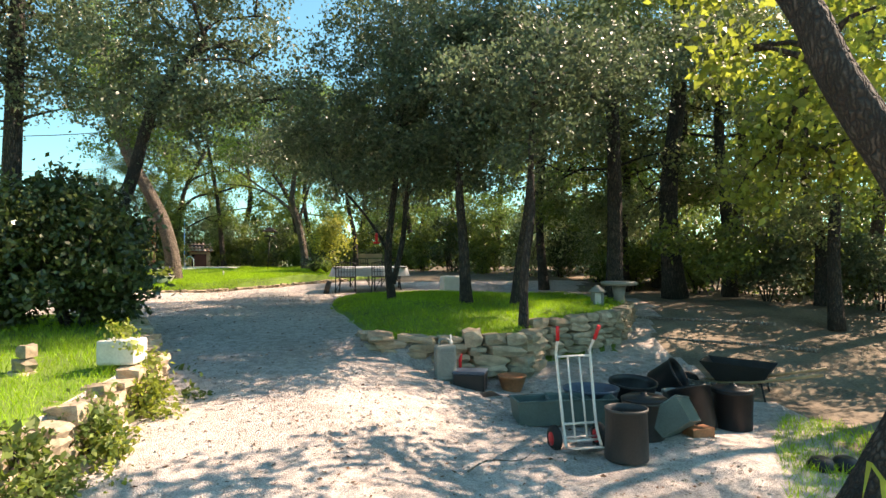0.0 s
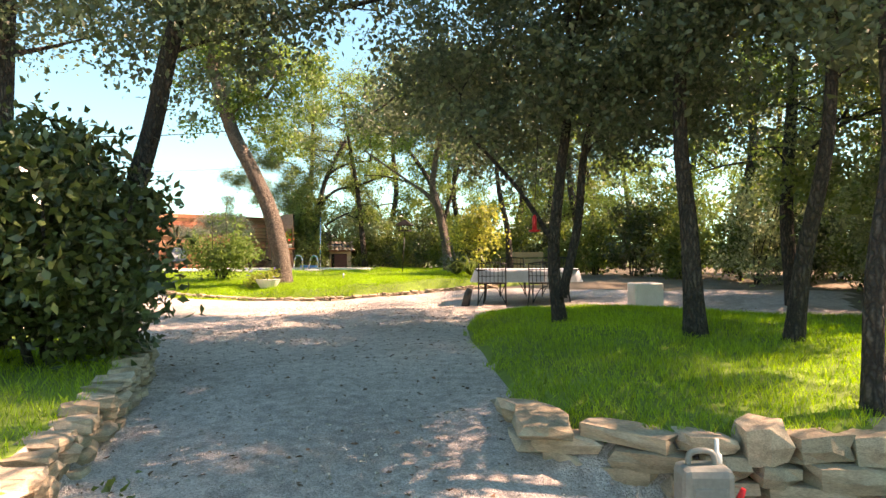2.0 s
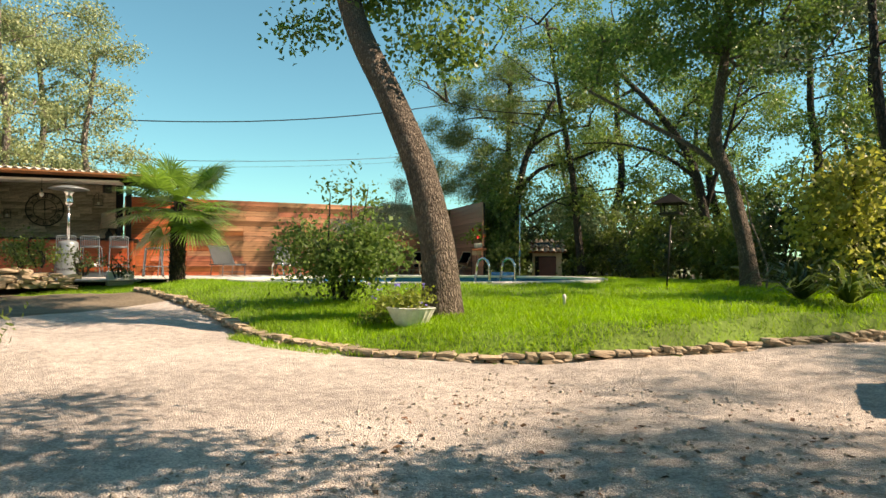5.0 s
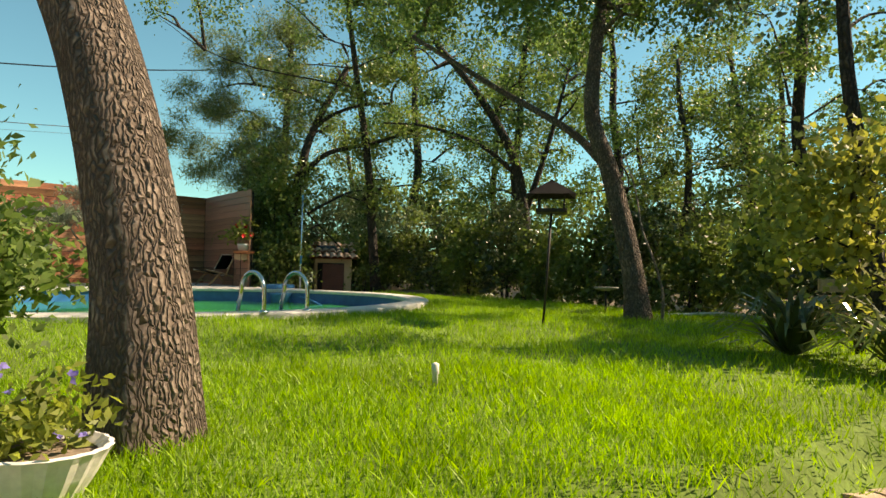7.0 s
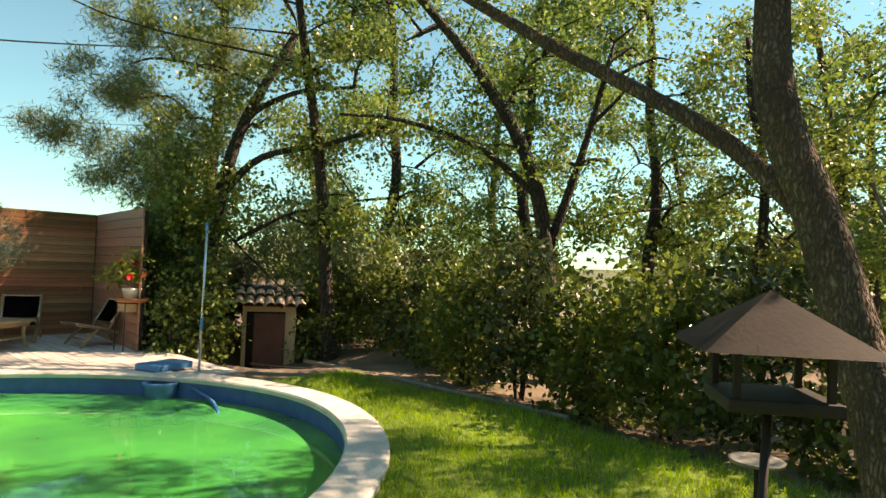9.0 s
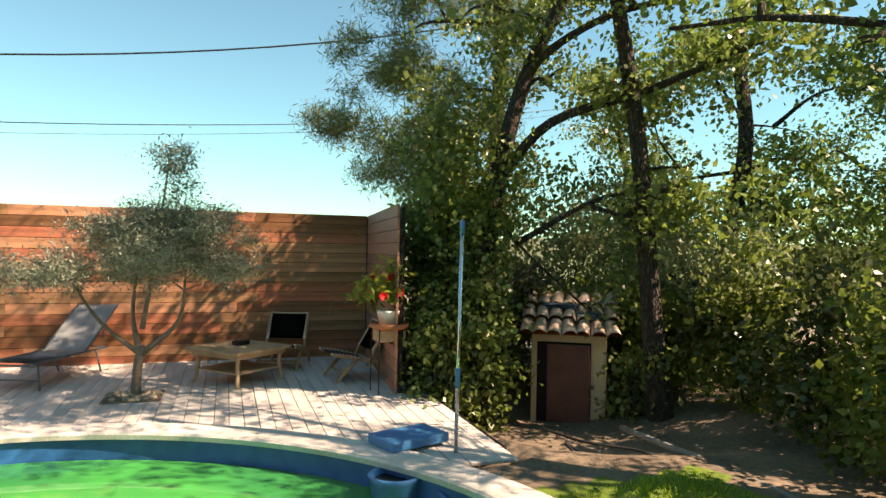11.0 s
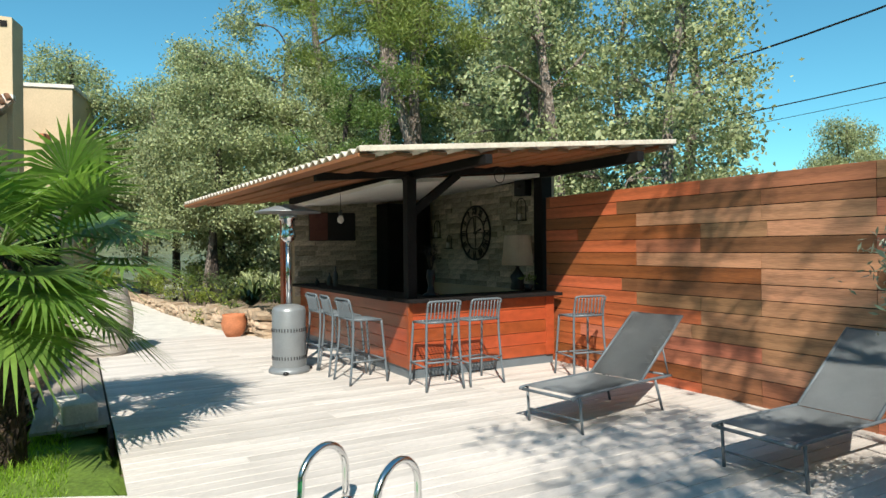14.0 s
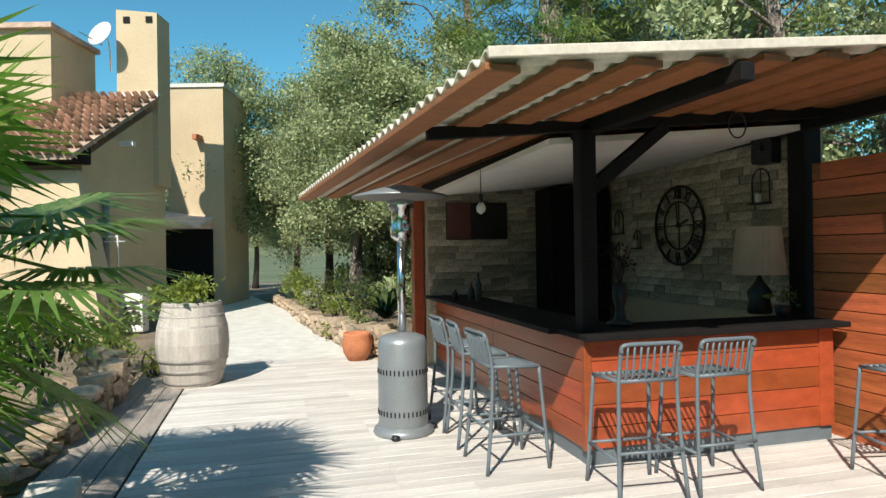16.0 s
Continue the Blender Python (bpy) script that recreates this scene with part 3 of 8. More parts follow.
stone_wall("retaining_wall", "ochre dry-stone retaining wall of flat blocks before a lawn", [(-1.15, 10.2), (-0.85, 9.3), (0.0, 9.16), (1.15, 9.34), (1.4, 9.75)], [0.5, 0.3, 0.2, 0.08, 0.1], [0.64, 0.74, 0.73, 0.7, 0.76], 4, 0.36, 3, (0.26, 0.62))
stone_wall("retaining_wall", "grey dry-stone wall at the lawn's shady side", [(1.4, 9.95), (2.2, 10.3), (2.9, 10.7), (3.6, 12.3)], [0.25, 0.3, 0.38, 0.6], [0.82, 0.86, 0.88, 0.92], 5, 0.3, 4, (0.18, 0.42))
stone_wall("garden_wall", "rough dry-stone garden wall half under plants", [(-3.2, 3.6), (-3.2, 5.2), (-3.25, 6.4), (-3.3, 7.4), (-3.9, 8.6), (-4.55, 9.8), (-5.4, 11.1)], [-0.1, 0.0, 0.15, 0.27, 0.42, 0.54, 0.66], [0.36, 0.52, 0.62, 0.7, 0.76, 0.84, 0.92], 4, 0.34, 5, (0.2, 0.4))
stone_wall("kerb", "low kerb of flat stones edging the lawn", KERB, [float(gravel_z(*p)) - 0.05 for p in KERB], [float(gravel_z(*p)) + 0.075 for p in KERB], 3, 0.2, 6, (0.1, 0.24), "kerb")

# ---- pool ----
pool = thing("swimming_pool", "oval swimming pool with green water and pale stone coping", "pool", DK, kind="structure")
b = bmesh.new()
N = 96
rings = []
for gb, z in ((0.0, -0.03), (0.0, 0.012), (0.02, 0.03), (0.36, 0.03), (0.38, 0.012), (0.38, -0.25)):
    rings.append([b.verts.new((*pool_ring(gb, k, N), z)) for k in range(N)])
for r0, r1 in zip(rings, rings[1:]):
    for k in range(N):
        b.faces.new((r0[k], r0[(k + 1) % N], r1[(k + 1) % N], r1[k]))
part("coping", b, RIM, pool)
b = bmesh.new()
rings = [[b.verts.new((*pool_ring(gb, k, N), z)) for k in range(N)] for gb, z in ((0.04, -0.01), (0.02, -1.3))]
for k in range(N):
    b.faces.new((rings[1][k], rings[1][(k + 1) % N], rings[0][(k + 1) % N], rings[0][k]))
b.faces.new(rings[1])
part("liner", b, WATER_LINER, pool, "blue vinyl liner")
b = bmesh.new()
b.faces.new([b.verts.new((*pool_ring(0.03, k, N), -0.225)) for k in range(N)])
part("water", b, WATER, pool, "still green water")


def pool_ladder(u, v, rz, name="pool_ladder"):
    t = thing(name, "polished steel pool ladder with two arched rails", "ladder", on_deck(u, v, 0.03, rz), group="pool ladders")
    for x in (-0.27, 0.27):
        b = bmesh.new()
        pts = [(x, -0.12, 0), (x, -0.12, 0.19)] + [(x, -0.12 + 0.2 * (1 - math.cos(a)), 0.21 + 0.19 * math.sin(a)) for a in np.linspace(0.3, 2.84, 8)] + [(x, 0.28, 0.17), (x, 0.34, -0.1), (x, 0.34, -0.9)]
        tube(b, smooth_path(pts, 3), 0.022, 10)
        lathe(b, [(0.05, 0), (0.05, 0.012), (0.03, 0.025)], 14, (x, -0.12, 0))
        part("rail", b, STEEL, t, smooth=True)
    for z in (-0.35, -0.62):
        part("step", box(bmesh.new(), (0, 0.34, z), (0.54, 0.08, 0.03), bevel=0.008), STEEL, t)
    return t


pool_ladder(3.9, 11.22, 186)
pool_ladder(6.36, 4.56, 29)

# ---- deck ----
deck = thing("deck", "weathered grey timber deck of long boards", "deck", DK, kind="structure")
g = random.Random(2)
u = -0.45
boards = {}
while u < 15.5:
    uc = u + 0.0725
    v1 = next((v for v in np.arange(2.5, 5.75, 0.02) if pool_level(uc, v, 0.385) < 1), 5.75)
    cuts = [0.1]
    while cuts[-1] < v1 - 1.6:
        cuts.append(cuts[-1] + g.choice([1.4, 1.9, 2.4]))
    cuts[-1:] = [v1] if len(cuts) > 1 and v1 - cuts[-1] < 0.7 else [cuts[-1], v1]
    for a, c in zip(cuts, cuts[1:]):
        L = round(c - a - 0.004, 2)
        if L not in boards:
            me = bpy.data.meshes.new("board")
            bb = box(bmesh.new(), (0, 0, 0), (0.138, L, 0.028), bevel=0.004)
            bb.to_mesh(me)
            bb.free()
            me.materials.append(DECKWOOD)
            boards[L] = me
        ob = new("board", boards[L])
        ob.parent = deck
        ob.location = (uc, (a + c) / 2, -0.014 + g.uniform(-0.002, 0.002))
    u += 0.145
b = bmesh.new()
for uu in np.arange(0, 15.4, 1.2):
    box(b, (uu, 2.0, -0.1), (0.06, 3.6, 0.12))
box(b, (-0.48, 2.7, -0.1), (0.03, 5.4, 0.18)), box(b, (12.4, 5.78, -0.09), (6.6, 0.04, 0.16))
part("joists", b, DARKWOOD, deck)

# pale paving that leads on between garden and house
pv = thing("path", "pale sunlit paved path leading past the house", "path", DK, kind="structure")
b = bmesh.new()
L_, R_ = [(15.5, 5.75), (18, 5.9), (21, 6.1), (25, 6.6), (31, 7.8)], [(15.5, 3.0), (18, 3.6), (21, 4.0), (25, 4.4), (31, 5.4)]
top = [b.verts.new((x, y, -0.01)) for x, y in L_ + R_[::-1]]
f = b.faces.new(top)
bmesh.ops.extrude_face_region(b, geom=[f])
for v in top:
    v.co.z -= 0.12
part("slab", b, RIM, pv)
for v in (5.875, 6.09, 6.305):
    part("edge_board", box(bmesh.new(), (12.4, v, -0.017), (5.6, 0.205, 0.03), bevel=0.004), DECKGREY, pv, "worn grey edging board")

# ---- fence ----


def plank_wall(name, label, mat, matrix, length, rows, h, seed, joints=(1.8, 3.4), thick=0.03, z0=0.0, cat="fence", breaks=(), worn=None):
    """A wall of horizontal boards, each a piece; x along it, y to the front."""
    t = thing(name, label, cat, matrix, kind="structure")
    g = random.Random(seed)
    made = {}
    for r in range(rows):
        x = -g.uniform(0, 1.2)
        while x < length:
            L = g.uniform(*joints)
            ahead = [q - x for q in breaks if 0.3 < q - x < L + 0.5 and g.random() < 0.55]
            L = ahead[0] if ahead else L
            a, c = max(x, 0), min(x + L, length)
            x += L
            if c - a < 0.05:
                continue
            board = worn(g, (a + c) / 2) if worn else mat
            key = round(c - a, 1)
            me = made.get((key, board.name))
            if me is None:
                me = bpy.data.meshes.new("board")
                bb = box(bmesh.new(), (0, 0, 0), (key, thick, h - 0.008), bevel=0.003)
                bb.to_mesh(me)
                bb.free()
                me.materials.append(board)
                made[(key, board.name)] = me
            ob = new("board", me)
            ob.parent = t
            ob.location = ((a + c) / 2, g.uniform(-0.002, 0.002), z0 + h * (r + 0.5))
            ob.scale = ((c - a - 0.004) / key, 1, 1)
    return t


def board_age(g, x):
    """Boards near the bar keep their red; the rest have weathered unevenly."""
    if x > 8.6:
        return FENCERED
    return FENCEWORN if g.random() < (0.42 if x > 4 else 0.3) else FENCEWOOD


fence = plank_wall("fence", "tall timber fence of horizontal reddish-brown boards", FENCEWOOD, on_deck(-0.29, 0.13, -0.05), 10.46, 15, 0.158, 3, breaks=(3.63, 5.16, 6.06, 7.12, 7.83, 8.75), worn=board_age)
b = bmesh.new()
for x in np.arange(0.1, 10.4, 1.6):
    box(b, (x, -0.06, 1.12), (0.09, 0.09, 2.26))
box(b, (5.23, -0.021, 1.16), (10.46, 0.008, 2.3))
part("posts", b, DARKWOOD, fence)
fence2 = plank_wall("fence", "return of the timber fence, sunlit pinkish boards", FENCEPALE, on_deck(-0.325, 0.09, -0.05, 84.8), 3.07, 15, 0.158, 4, (3, 4))
b = bmesh.new()
box(b, (2.97, 0.06, 1.15), (0.05, 0.07, 2.36)), box(b, (0.0, -0.004, 1.17), (0.05, 0.05, 2.36))
box(b, (1.5, 0.024, 1.16), (3.0, 0.008, 2.3))
part("posts", b, BARKDARK, fence2)

# ---- bar hut ----
hut = thing("bar_wall", "bar hut with stone-clad walls and white ceiling", "bar hut", DK, kind="structure")
TV_U, CLOCK_V = 14.3, 0.02
b = bmesh.new()
box(b, (12.35, CLOCK_V - 0.1, 1.3), (4.0, 0.16, 2.75)), box(b, (TV_U + 0.1, 1.25, 1.25), (0.16, 2.75, 2.65))
part("core", b, PLASTER, hut)
g = random.Random(8)
slips = []
for k in range(6):
    me = bpy.data.meshes.new("stone_slip")
    bb = box(bmesh.new(), (0, 0, 0), (0.22 + 0.06 * k, 0.03, 0.088), bevel=0.006)
    bb.to_mesh(me)
    bb.free()
    me.materials.append(STONEVENEER)
    slips.append(me)


def slip_wall(x0, x1, z0, z1, place, start):
    n, z = start, z0
    while z < z1 - 0.05:
        x = x0
        while x < x1 - 0.05 and n < 290 + start:
            k = g.randrange(6)
            w = 0.22 + 0.06 * k
            s = min(1.0, (x1 - x) / w)
            ob = new("stone_slip", slips[k])
            ob.parent = hut
            ob.matrix_local = place(x + w * s / 2, z + 0.046, g.uniform(0, 0.024)) @ Matrix.Diagonal((s, 1, 1, 1))
            x += w * s + 0.002
            n += 1
        z += 0.092
    return n


slip_wall(10.4, 13.75, 0.95, 2.62, lambda x, z, o: pose(x, CLOCK_V + 0.0 + o, z), 0)
slip_wall(0.9, 2.6, 0.75, 2.5, lambda x, z, o: pose(TV_U - o, x, z, 0, 0, 90), 300)
b = bmesh.new()
q = [(10.2, 2.62, 2.42), (14.4, 2.62, 2.36), (14.4, -0.06, 2.58), (10.2, -0.06, 2.64)]
vs = [b.verts.new(p) for p in q] + [b.verts.new((x, y, z + 0.05)) for x, y, z in q]
for f in ((0, 1, 2, 3), (4, 7, 6, 5), (0, 4, 5, 1), (1, 5, 6, 2), (2, 6, 7, 3), (3, 7, 4, 0)):
    b.faces.new([vs[i] for i in f])
tagged(part("ceiling", b, WHITE, None), "white plastered ceiling of the bar", "ceiling", kind="structure").matrix_world = DK

# counter
CU, CV = 9.86, 2.53
bar = thing("bar_counter", "bar counter clad in varnished red-brown boards, dark top", "bar counter", DK)
b = bmesh.new()
box(b, (CU + 0.09, 1.36, 0.06), (0.1, 2.2, 0.12)), box(b, (12.1, CV - 0.09, 0.06), (4.4, 0.1, 0.12))
part("plinth", b, GREYPAINT, bar, "dark grey plinth")
b = bmesh.new()
box(b, (CU + 0.2, 1.38, 0.96), (0.62, 2.36, 0.045), bevel=0.006), box(b, (12.28, CV - 0.2, 0.962), (4.1, 0.62, 0.045), bevel=0.006)
part("worktop", b, DARKWOOD, bar, "dark stained worktop")
b = bmesh.new()
box(b, (CU + 0.1, 1.36, 0.52), (0.06, 2.2, 0.8)), box(b, (12.1, CV - 0.1, 0.52), (4.4, 0.06, 0.8))
part("carcass", b, DARKWOOD, bar)
for r in range(5):
    zc = 0.12 + 0.163 * (r + 0.5)
    part("board", box(bmesh.new(), (CU + 0.035, 1.38, zc), (0.03, 2.24, 0.157), bevel=0.003), BARWOOD, bar)
    for a, c in ((CU + 0.02, 11.9), (11.905, 14.25)):
        part("board", box(bmesh.new(), ((a + c) / 2, CV - 0.035, zc), (c - a, 0.03, 0.157), bevel=0.003), BARWOOD, bar)
part("corner_board", box(bmesh.new(), (CU + 0.03, CV - 0.03, 0.53), (0.06, 0.06, 0.82), bevel=0.004), BARWOOD, bar)
part("corner_board", box(bmesh.new(), (CU + 0.03, 0.33, 0.53), (0.045, 0.14, 0.82), bevel=0.004), BARWOOD, bar)

# timber frame and roof
fr = thing("timber_frame", "black-stained posts and beams of the bar roof", "timber frame", DK, kind="structure")
part("post", box(bmesh.new(), (9.98, 2.44, 1.74), (0.13, 0.13, 1.52), bevel=0.008), DARKWOOD, fr)
part("post", box(bmesh.new(), (10.3, 0.1, 1.36), (0.19, 0.19, 2.72), bevel=0.008), DARKWOOD, fr)
part("post", box(bmesh.new(), (TV_U + 0.16, 2.72, 1.2), (0.2, 0.14, 2.4), bevel=0.008), BARWOOD, fr, "reddish corner post")


def beam(p0, p1, w, h, mat, parent, name="beam"):
    p0, p1 = Vector(p0), Vector(p1)
    d = p1 - p0
    bm = box(bmesh.new(), (0, 0, 0), (d.length, w, h), bevel=0.006)
    ob = part(name, bm, mat, parent)
    ob.matrix_local = Matrix.Translation((p0 + p1) / 2) @ d.to_track_quat("X", "Z").to_matrix().to_4x4()
    return ob


EAVE_TURN = math.atan2(0.58, 7.09)


def roof_pt(along, back, lift=0.0):
    """A point of the roof: along the eave from its near corner, and back from it."""
    return (8.45 + along * math.cos(EAVE_TURN) - 0.03 * back, 3.73 + along * math.sin(EAVE_TURN) - back, 2.53 + 0.086 * back - 0.011 * along + lift)


def roof_over(u, v, lift):
    """The height of the roof over a plan point."""
    a = u - 8.45
    return 2.53 + 0.086 * (3.73 + 0.082 * a - v) - 0.011 * a + lift


beam((8.42, 2.3, roof_over(8.42, 2.3, -0.125)), (14.4, 2.62, roof_over(14.4, 2.62, -0.125)), 0.09, 0.1, DARKWOOD, fr)
beam((9.98, 3.66, roof_over(9.98, 3.66, -0.1)), (9.98, -0.1, roof_over(9.98, -0.1, -0.1)), 0.07, 0.09, DARKWOOD, fr)
beam((8.3, 0.22, roof_over(8.3, 0.22, -0.16)), (14.4, 0.1, roof_over(14.4, 0.1, -0.16)), 0.1, 0.12, DARKWOOD, fr)
beam((9.98, 2.4, 2.05), (9.98, 1.75, 2.55), 0.09, 0.1, DARKWOOD, fr, "brace")
roof = thing("bar_roof", "cream corrugated sheet roof on orange timber battens", "roof", DK, kind="structure")
b = bmesh.new()
NU, EAVE_L, DEPTH = 300, 7.1, 4.15
for s, dz in ((1, 0.012), (0, 0.0)):
    rows = []
    for back in (0.0, 2.0, DEPTH):
        rows.append([b.verts.new(roof_pt(EAVE_L * i / NU, back, 0.026 * math.sin(EAVE_L * i / NU / 0.178 * math.tau) + dz)) for i in range(NU + 1)])
    for r0, r1 in zip(rows, rows[1:]):
        for i in range(NU):
            fc = (r0[i], r0[i + 1], r1[i + 1], r1[i])
            b.faces.new(fc if not s else fc[::-1]).smooth = True
    if s:
        top_rows = rows
for k in (0, 2):
    for i in range(NU):
        b.faces.new((top_rows[k][i], top_rows[k][i + 1], rows[k][i + 1], rows[k][i]))
part("sheet", b, SHEET, roof)
beam(roof_pt(0.01, 0.0, 0.012), roof_pt(0.01, DEPTH, 0.012), 0.03, 0.055, SHEET, roof, "front_flashing")
for k in range(11):
    q = 0.1 + 0.39 * k
    beam(roof_pt(0.06, q, -0.05), roof_pt(EAVE_L - 0.05, q, -0.05), 0.19, 0.04, PURLIN, roof, "batten")

# ---- house beyond the path ----
HF = Matrix(((-0.649, 0.761, 0, -15.03), (0.761, 0.649, 0, 24.45), (0, 0, 1, 3.08), (0, 0, 0, 1))) @ Matrix.Diagonal((0.97, 0.95, 0.97, 1)) @ Matrix.Translation((0, 0, -3.077))  # x to the path, y towards the pool


def hx(r, f, z=0.0):
    return HF @ Vector((r, -f, z))


def prism(b, pts, z0, z1, mirror=False):
    """An upright block over plan points (r, f), with a height for each corner at the top."""
    tops = z1 if hasattr(z1, "__len__") else [z1] * len(pts)
    lo = [b.verts.new(hx(r, f, z0)) for r, f in pts]
    hi = [b.verts.new(hx(r, f, z)) for (r, f), z in zip(pts, tops)]
    n = len(pts)
    for k in range(n):
        b.faces.new((lo[k], lo[(k + 1) % n], hi[(k + 1) % n], hi[k]))
    b.faces.new(hi), b.faces.new(lo[::-1])
    bmesh.ops.recalc_face_normals(b, faces=b.faces[:])
    return b


house = thing("house", "ochre rendered house with tiled roof and tall chimney", "house", kind="structure")
part("main_wall", prism(bmesh.new(), [(-14, 14.0), (-7.7, 14.0), (-7.7, 18.2), (-14, 18.2)], 1.3, [5.2, 5.2, 7.35, 7.35]), PLASTER, house)
b = bmesh.new()
lo = [b.verts.new(hx(r, f, 1.3)) for r, f in ((-9.0, 13.2), (-6.85, 13.2), (-6.85, 14.1), (-9.0, 14.1))]
hi = [b.verts.new(hx(r, f, 4.95)) for r, f in ((-9.0, 13.75), (-7.68, 13.75), (-7.68, 14.1), (-9.0, 14.1))]
for k in range(4):
    b.faces.new((lo[k], lo[(k + 1) % 4], hi[(k + 1) % 4], hi[k]))
b.faces.new(hi)
bmesh.ops.recalc_face_normals(b, faces=b.faces[:])
part("buttress", b, PLASTER, house)
part("tower", prism(bmesh.new(), [(-8.95, 21.4), (-7.12, 21.4), (-7.12, 24), (-8.95, 24)], 1.2, 8.6), PLASTER, house)
part("tower_cap", prism(bmesh.new(), [(-9.0, 21.34), (-7.06, 21.34), (-7.06, 24.05), (-9.0, 24.05)], 8.6, 8.72), RIM, house)
chim = part("chimney", prism(bmesh.new(), [(-8.65, 17.5), (-7.56, 17.5), (-7.56, 18.3), (-8.65, 18.3)], 5.0, [9.72, 9.62, 9.62, 9.72]), PLASTER, house)
for r in (-8.45, -7.85):
    part("flue", prism(bmesh.new(), [(r, 17.47), (r + 0.17, 17.47), (r + 0.17, 17.6), (r, 17.6)], 9.36, 9.52), DARKWOOD, chim)
part("flashing", prism(bmesh.new(), [(-8.8, 17.35), (-7.5, 17.35), (-7.5, 17.55), (-8.8, 17.55)], 7.32, 7.46), RIM, chim)
part("roof_block", prism(bmesh.new(), [(-13, 16.4), (-9.75, 16.4), (-9.75, 18.5), (-13, 18.5)], 6.2, 8.85), PLASTER, house)
part("roof_block_cap", prism(bmesh.new(), [(-13.1, 16.25), (-9.65, 16.25), (-9.65, 18.6), (-13.1, 18.6)], 8.85, 8.98), TILE, house)
part("waterspout", prism(bmesh.new(), [(-8.0, 21.0), (-7.8, 21.0), (-7.8, 21.45), (-8.0, 21.45)], 6.85, 7.0), TERRACOTTA, house)
part("waterspout", prism(bmesh.new(), [(-7.8, 15.6), (-7.35, 15.6), (-7.35, 15.75), (-7.8, 15.75)], 5.75, 5.87), CERAMIC, house)
# no opening here: a black slab on the wall gives the porch its shade
part("porch_recess", prism(bmesh.new(), [(-9.1, 21.25), (-7.5, 21.25), (-7.5, 21.42), (-9.1, 21.42)], 1.2, 3.95), DARKWOOD, house, "flat dark sheet for the doorway's shade")
part("porch_roof", prism(bmesh.new(), [(-9.3, 20.2), (-7.5, 20.2), (-7.5, 21.45), (-9.3, 21.45)], 3.95, [4.3, 4.0, 4.35, 4.6]), TILE, house)
part("eave", prism(bmesh.new(), [(-14, 13.3), (-7.55, 13.3), (-7.55, 14.1), (-14, 14.1)], 5.1, [5.13, 5.13, 5.45, 5.45]), DARKWOOD, house)
# barrel tiles
bb = bmesh.new()
for k in range(7):
    a = math.pi * k / 6
    for y, r, z in ((-0.22, 0.095, 0.03), (0.22, 0.075, 0)):
        bb.verts.new((r * math.cos(a), y, r * 0.8 * math.sin(a) + z))
bb.verts.ensure_lookup_table()
for k in range(6):
    bb.faces.new([bb.verts[i] for i in (2 * k, 2 * k + 1, 2 * k + 3, 2 * k + 2)]).smooth = True
tile_me = bpy.data.meshes.new("tile")
bb.to_mesh(tile_me)
bb.free()
tile_me.materials.append(TILE)
b = bmesh.new()
lo, hi = [[b.verts.new(hx(r, f, z - dz)) for r, f, z in ((-14, 13.25, 5.2), (-7.5, 13.25, 5.2), (-7.5, 17.5, 7.4), (-14, 17.5, 7.4))] for dz in (0.1, 0.0)]
for k in range(4):
    b.faces.new((lo[k], lo[(k + 1) % 4], hi[(k + 1) % 4], hi[k]))
b.faces.new(hi), b.faces.new(lo[::-1])
part("roof_slab", b, TILE, house)
g = random.Random(3)
for i in range(26):
    for j in range(11):
        ob = new("tile", tile_me)
        ob.parent = house
        f = 13.2 + j * 0.4
        ob.matrix_world = HF @ pose(-7.55 - 0.205 * i + g.uniform(-0.012, 0.012), -f, 5.22 + (f - 13.25) * 0.518 + g.uniform(-0.01, 0.01), -27.4, 0, 180 + g.uniform(-2, 2)) @ pose(0, 0, 0, 0, 0, 180)

# ---- trees ----
def G(x, y):
    return float(ground_z(x, y))

tree("oak_tree", "leaning oak with thick furrowed trunk on the lawn", [(-7.58, 18.46, 1.15), (-7.62, 18.46, 1.85), (-7.7, 18.47, 2.26), (-7.81, 18.48, 2.67), (-7.97, 18.5, 3.1), (-8.2, 18.52, 3.56), (-8.44, 18.55, 4.0), (-9.0, 18.6, 5.0), (-9.6, 18.8, 6.6), (-10, 19, 8.4)], 0.215,
     [((-8.9, 18.9, 5.6), (1.2, 1.1, 0.8)), ((-9.9, 19.3, 7.2), (1.8, 1.7, 1.3)), ((-7.9, 19.4, 6.4), (1.4, 1.3, 1.1)), ((-10.4, 19.6, 8.6), (1.6, 1.6, 1.2)), ((-7.9, 19.1, 4.7), (0.8, 0.9, 0.6)), ((-10.3, 19.0, 5.2), (0.5, 0.5, 0.4))], OAK, BARK, 0.14, per_m3=16, leaves=34, seed=1, length=0.085, width=0.05)
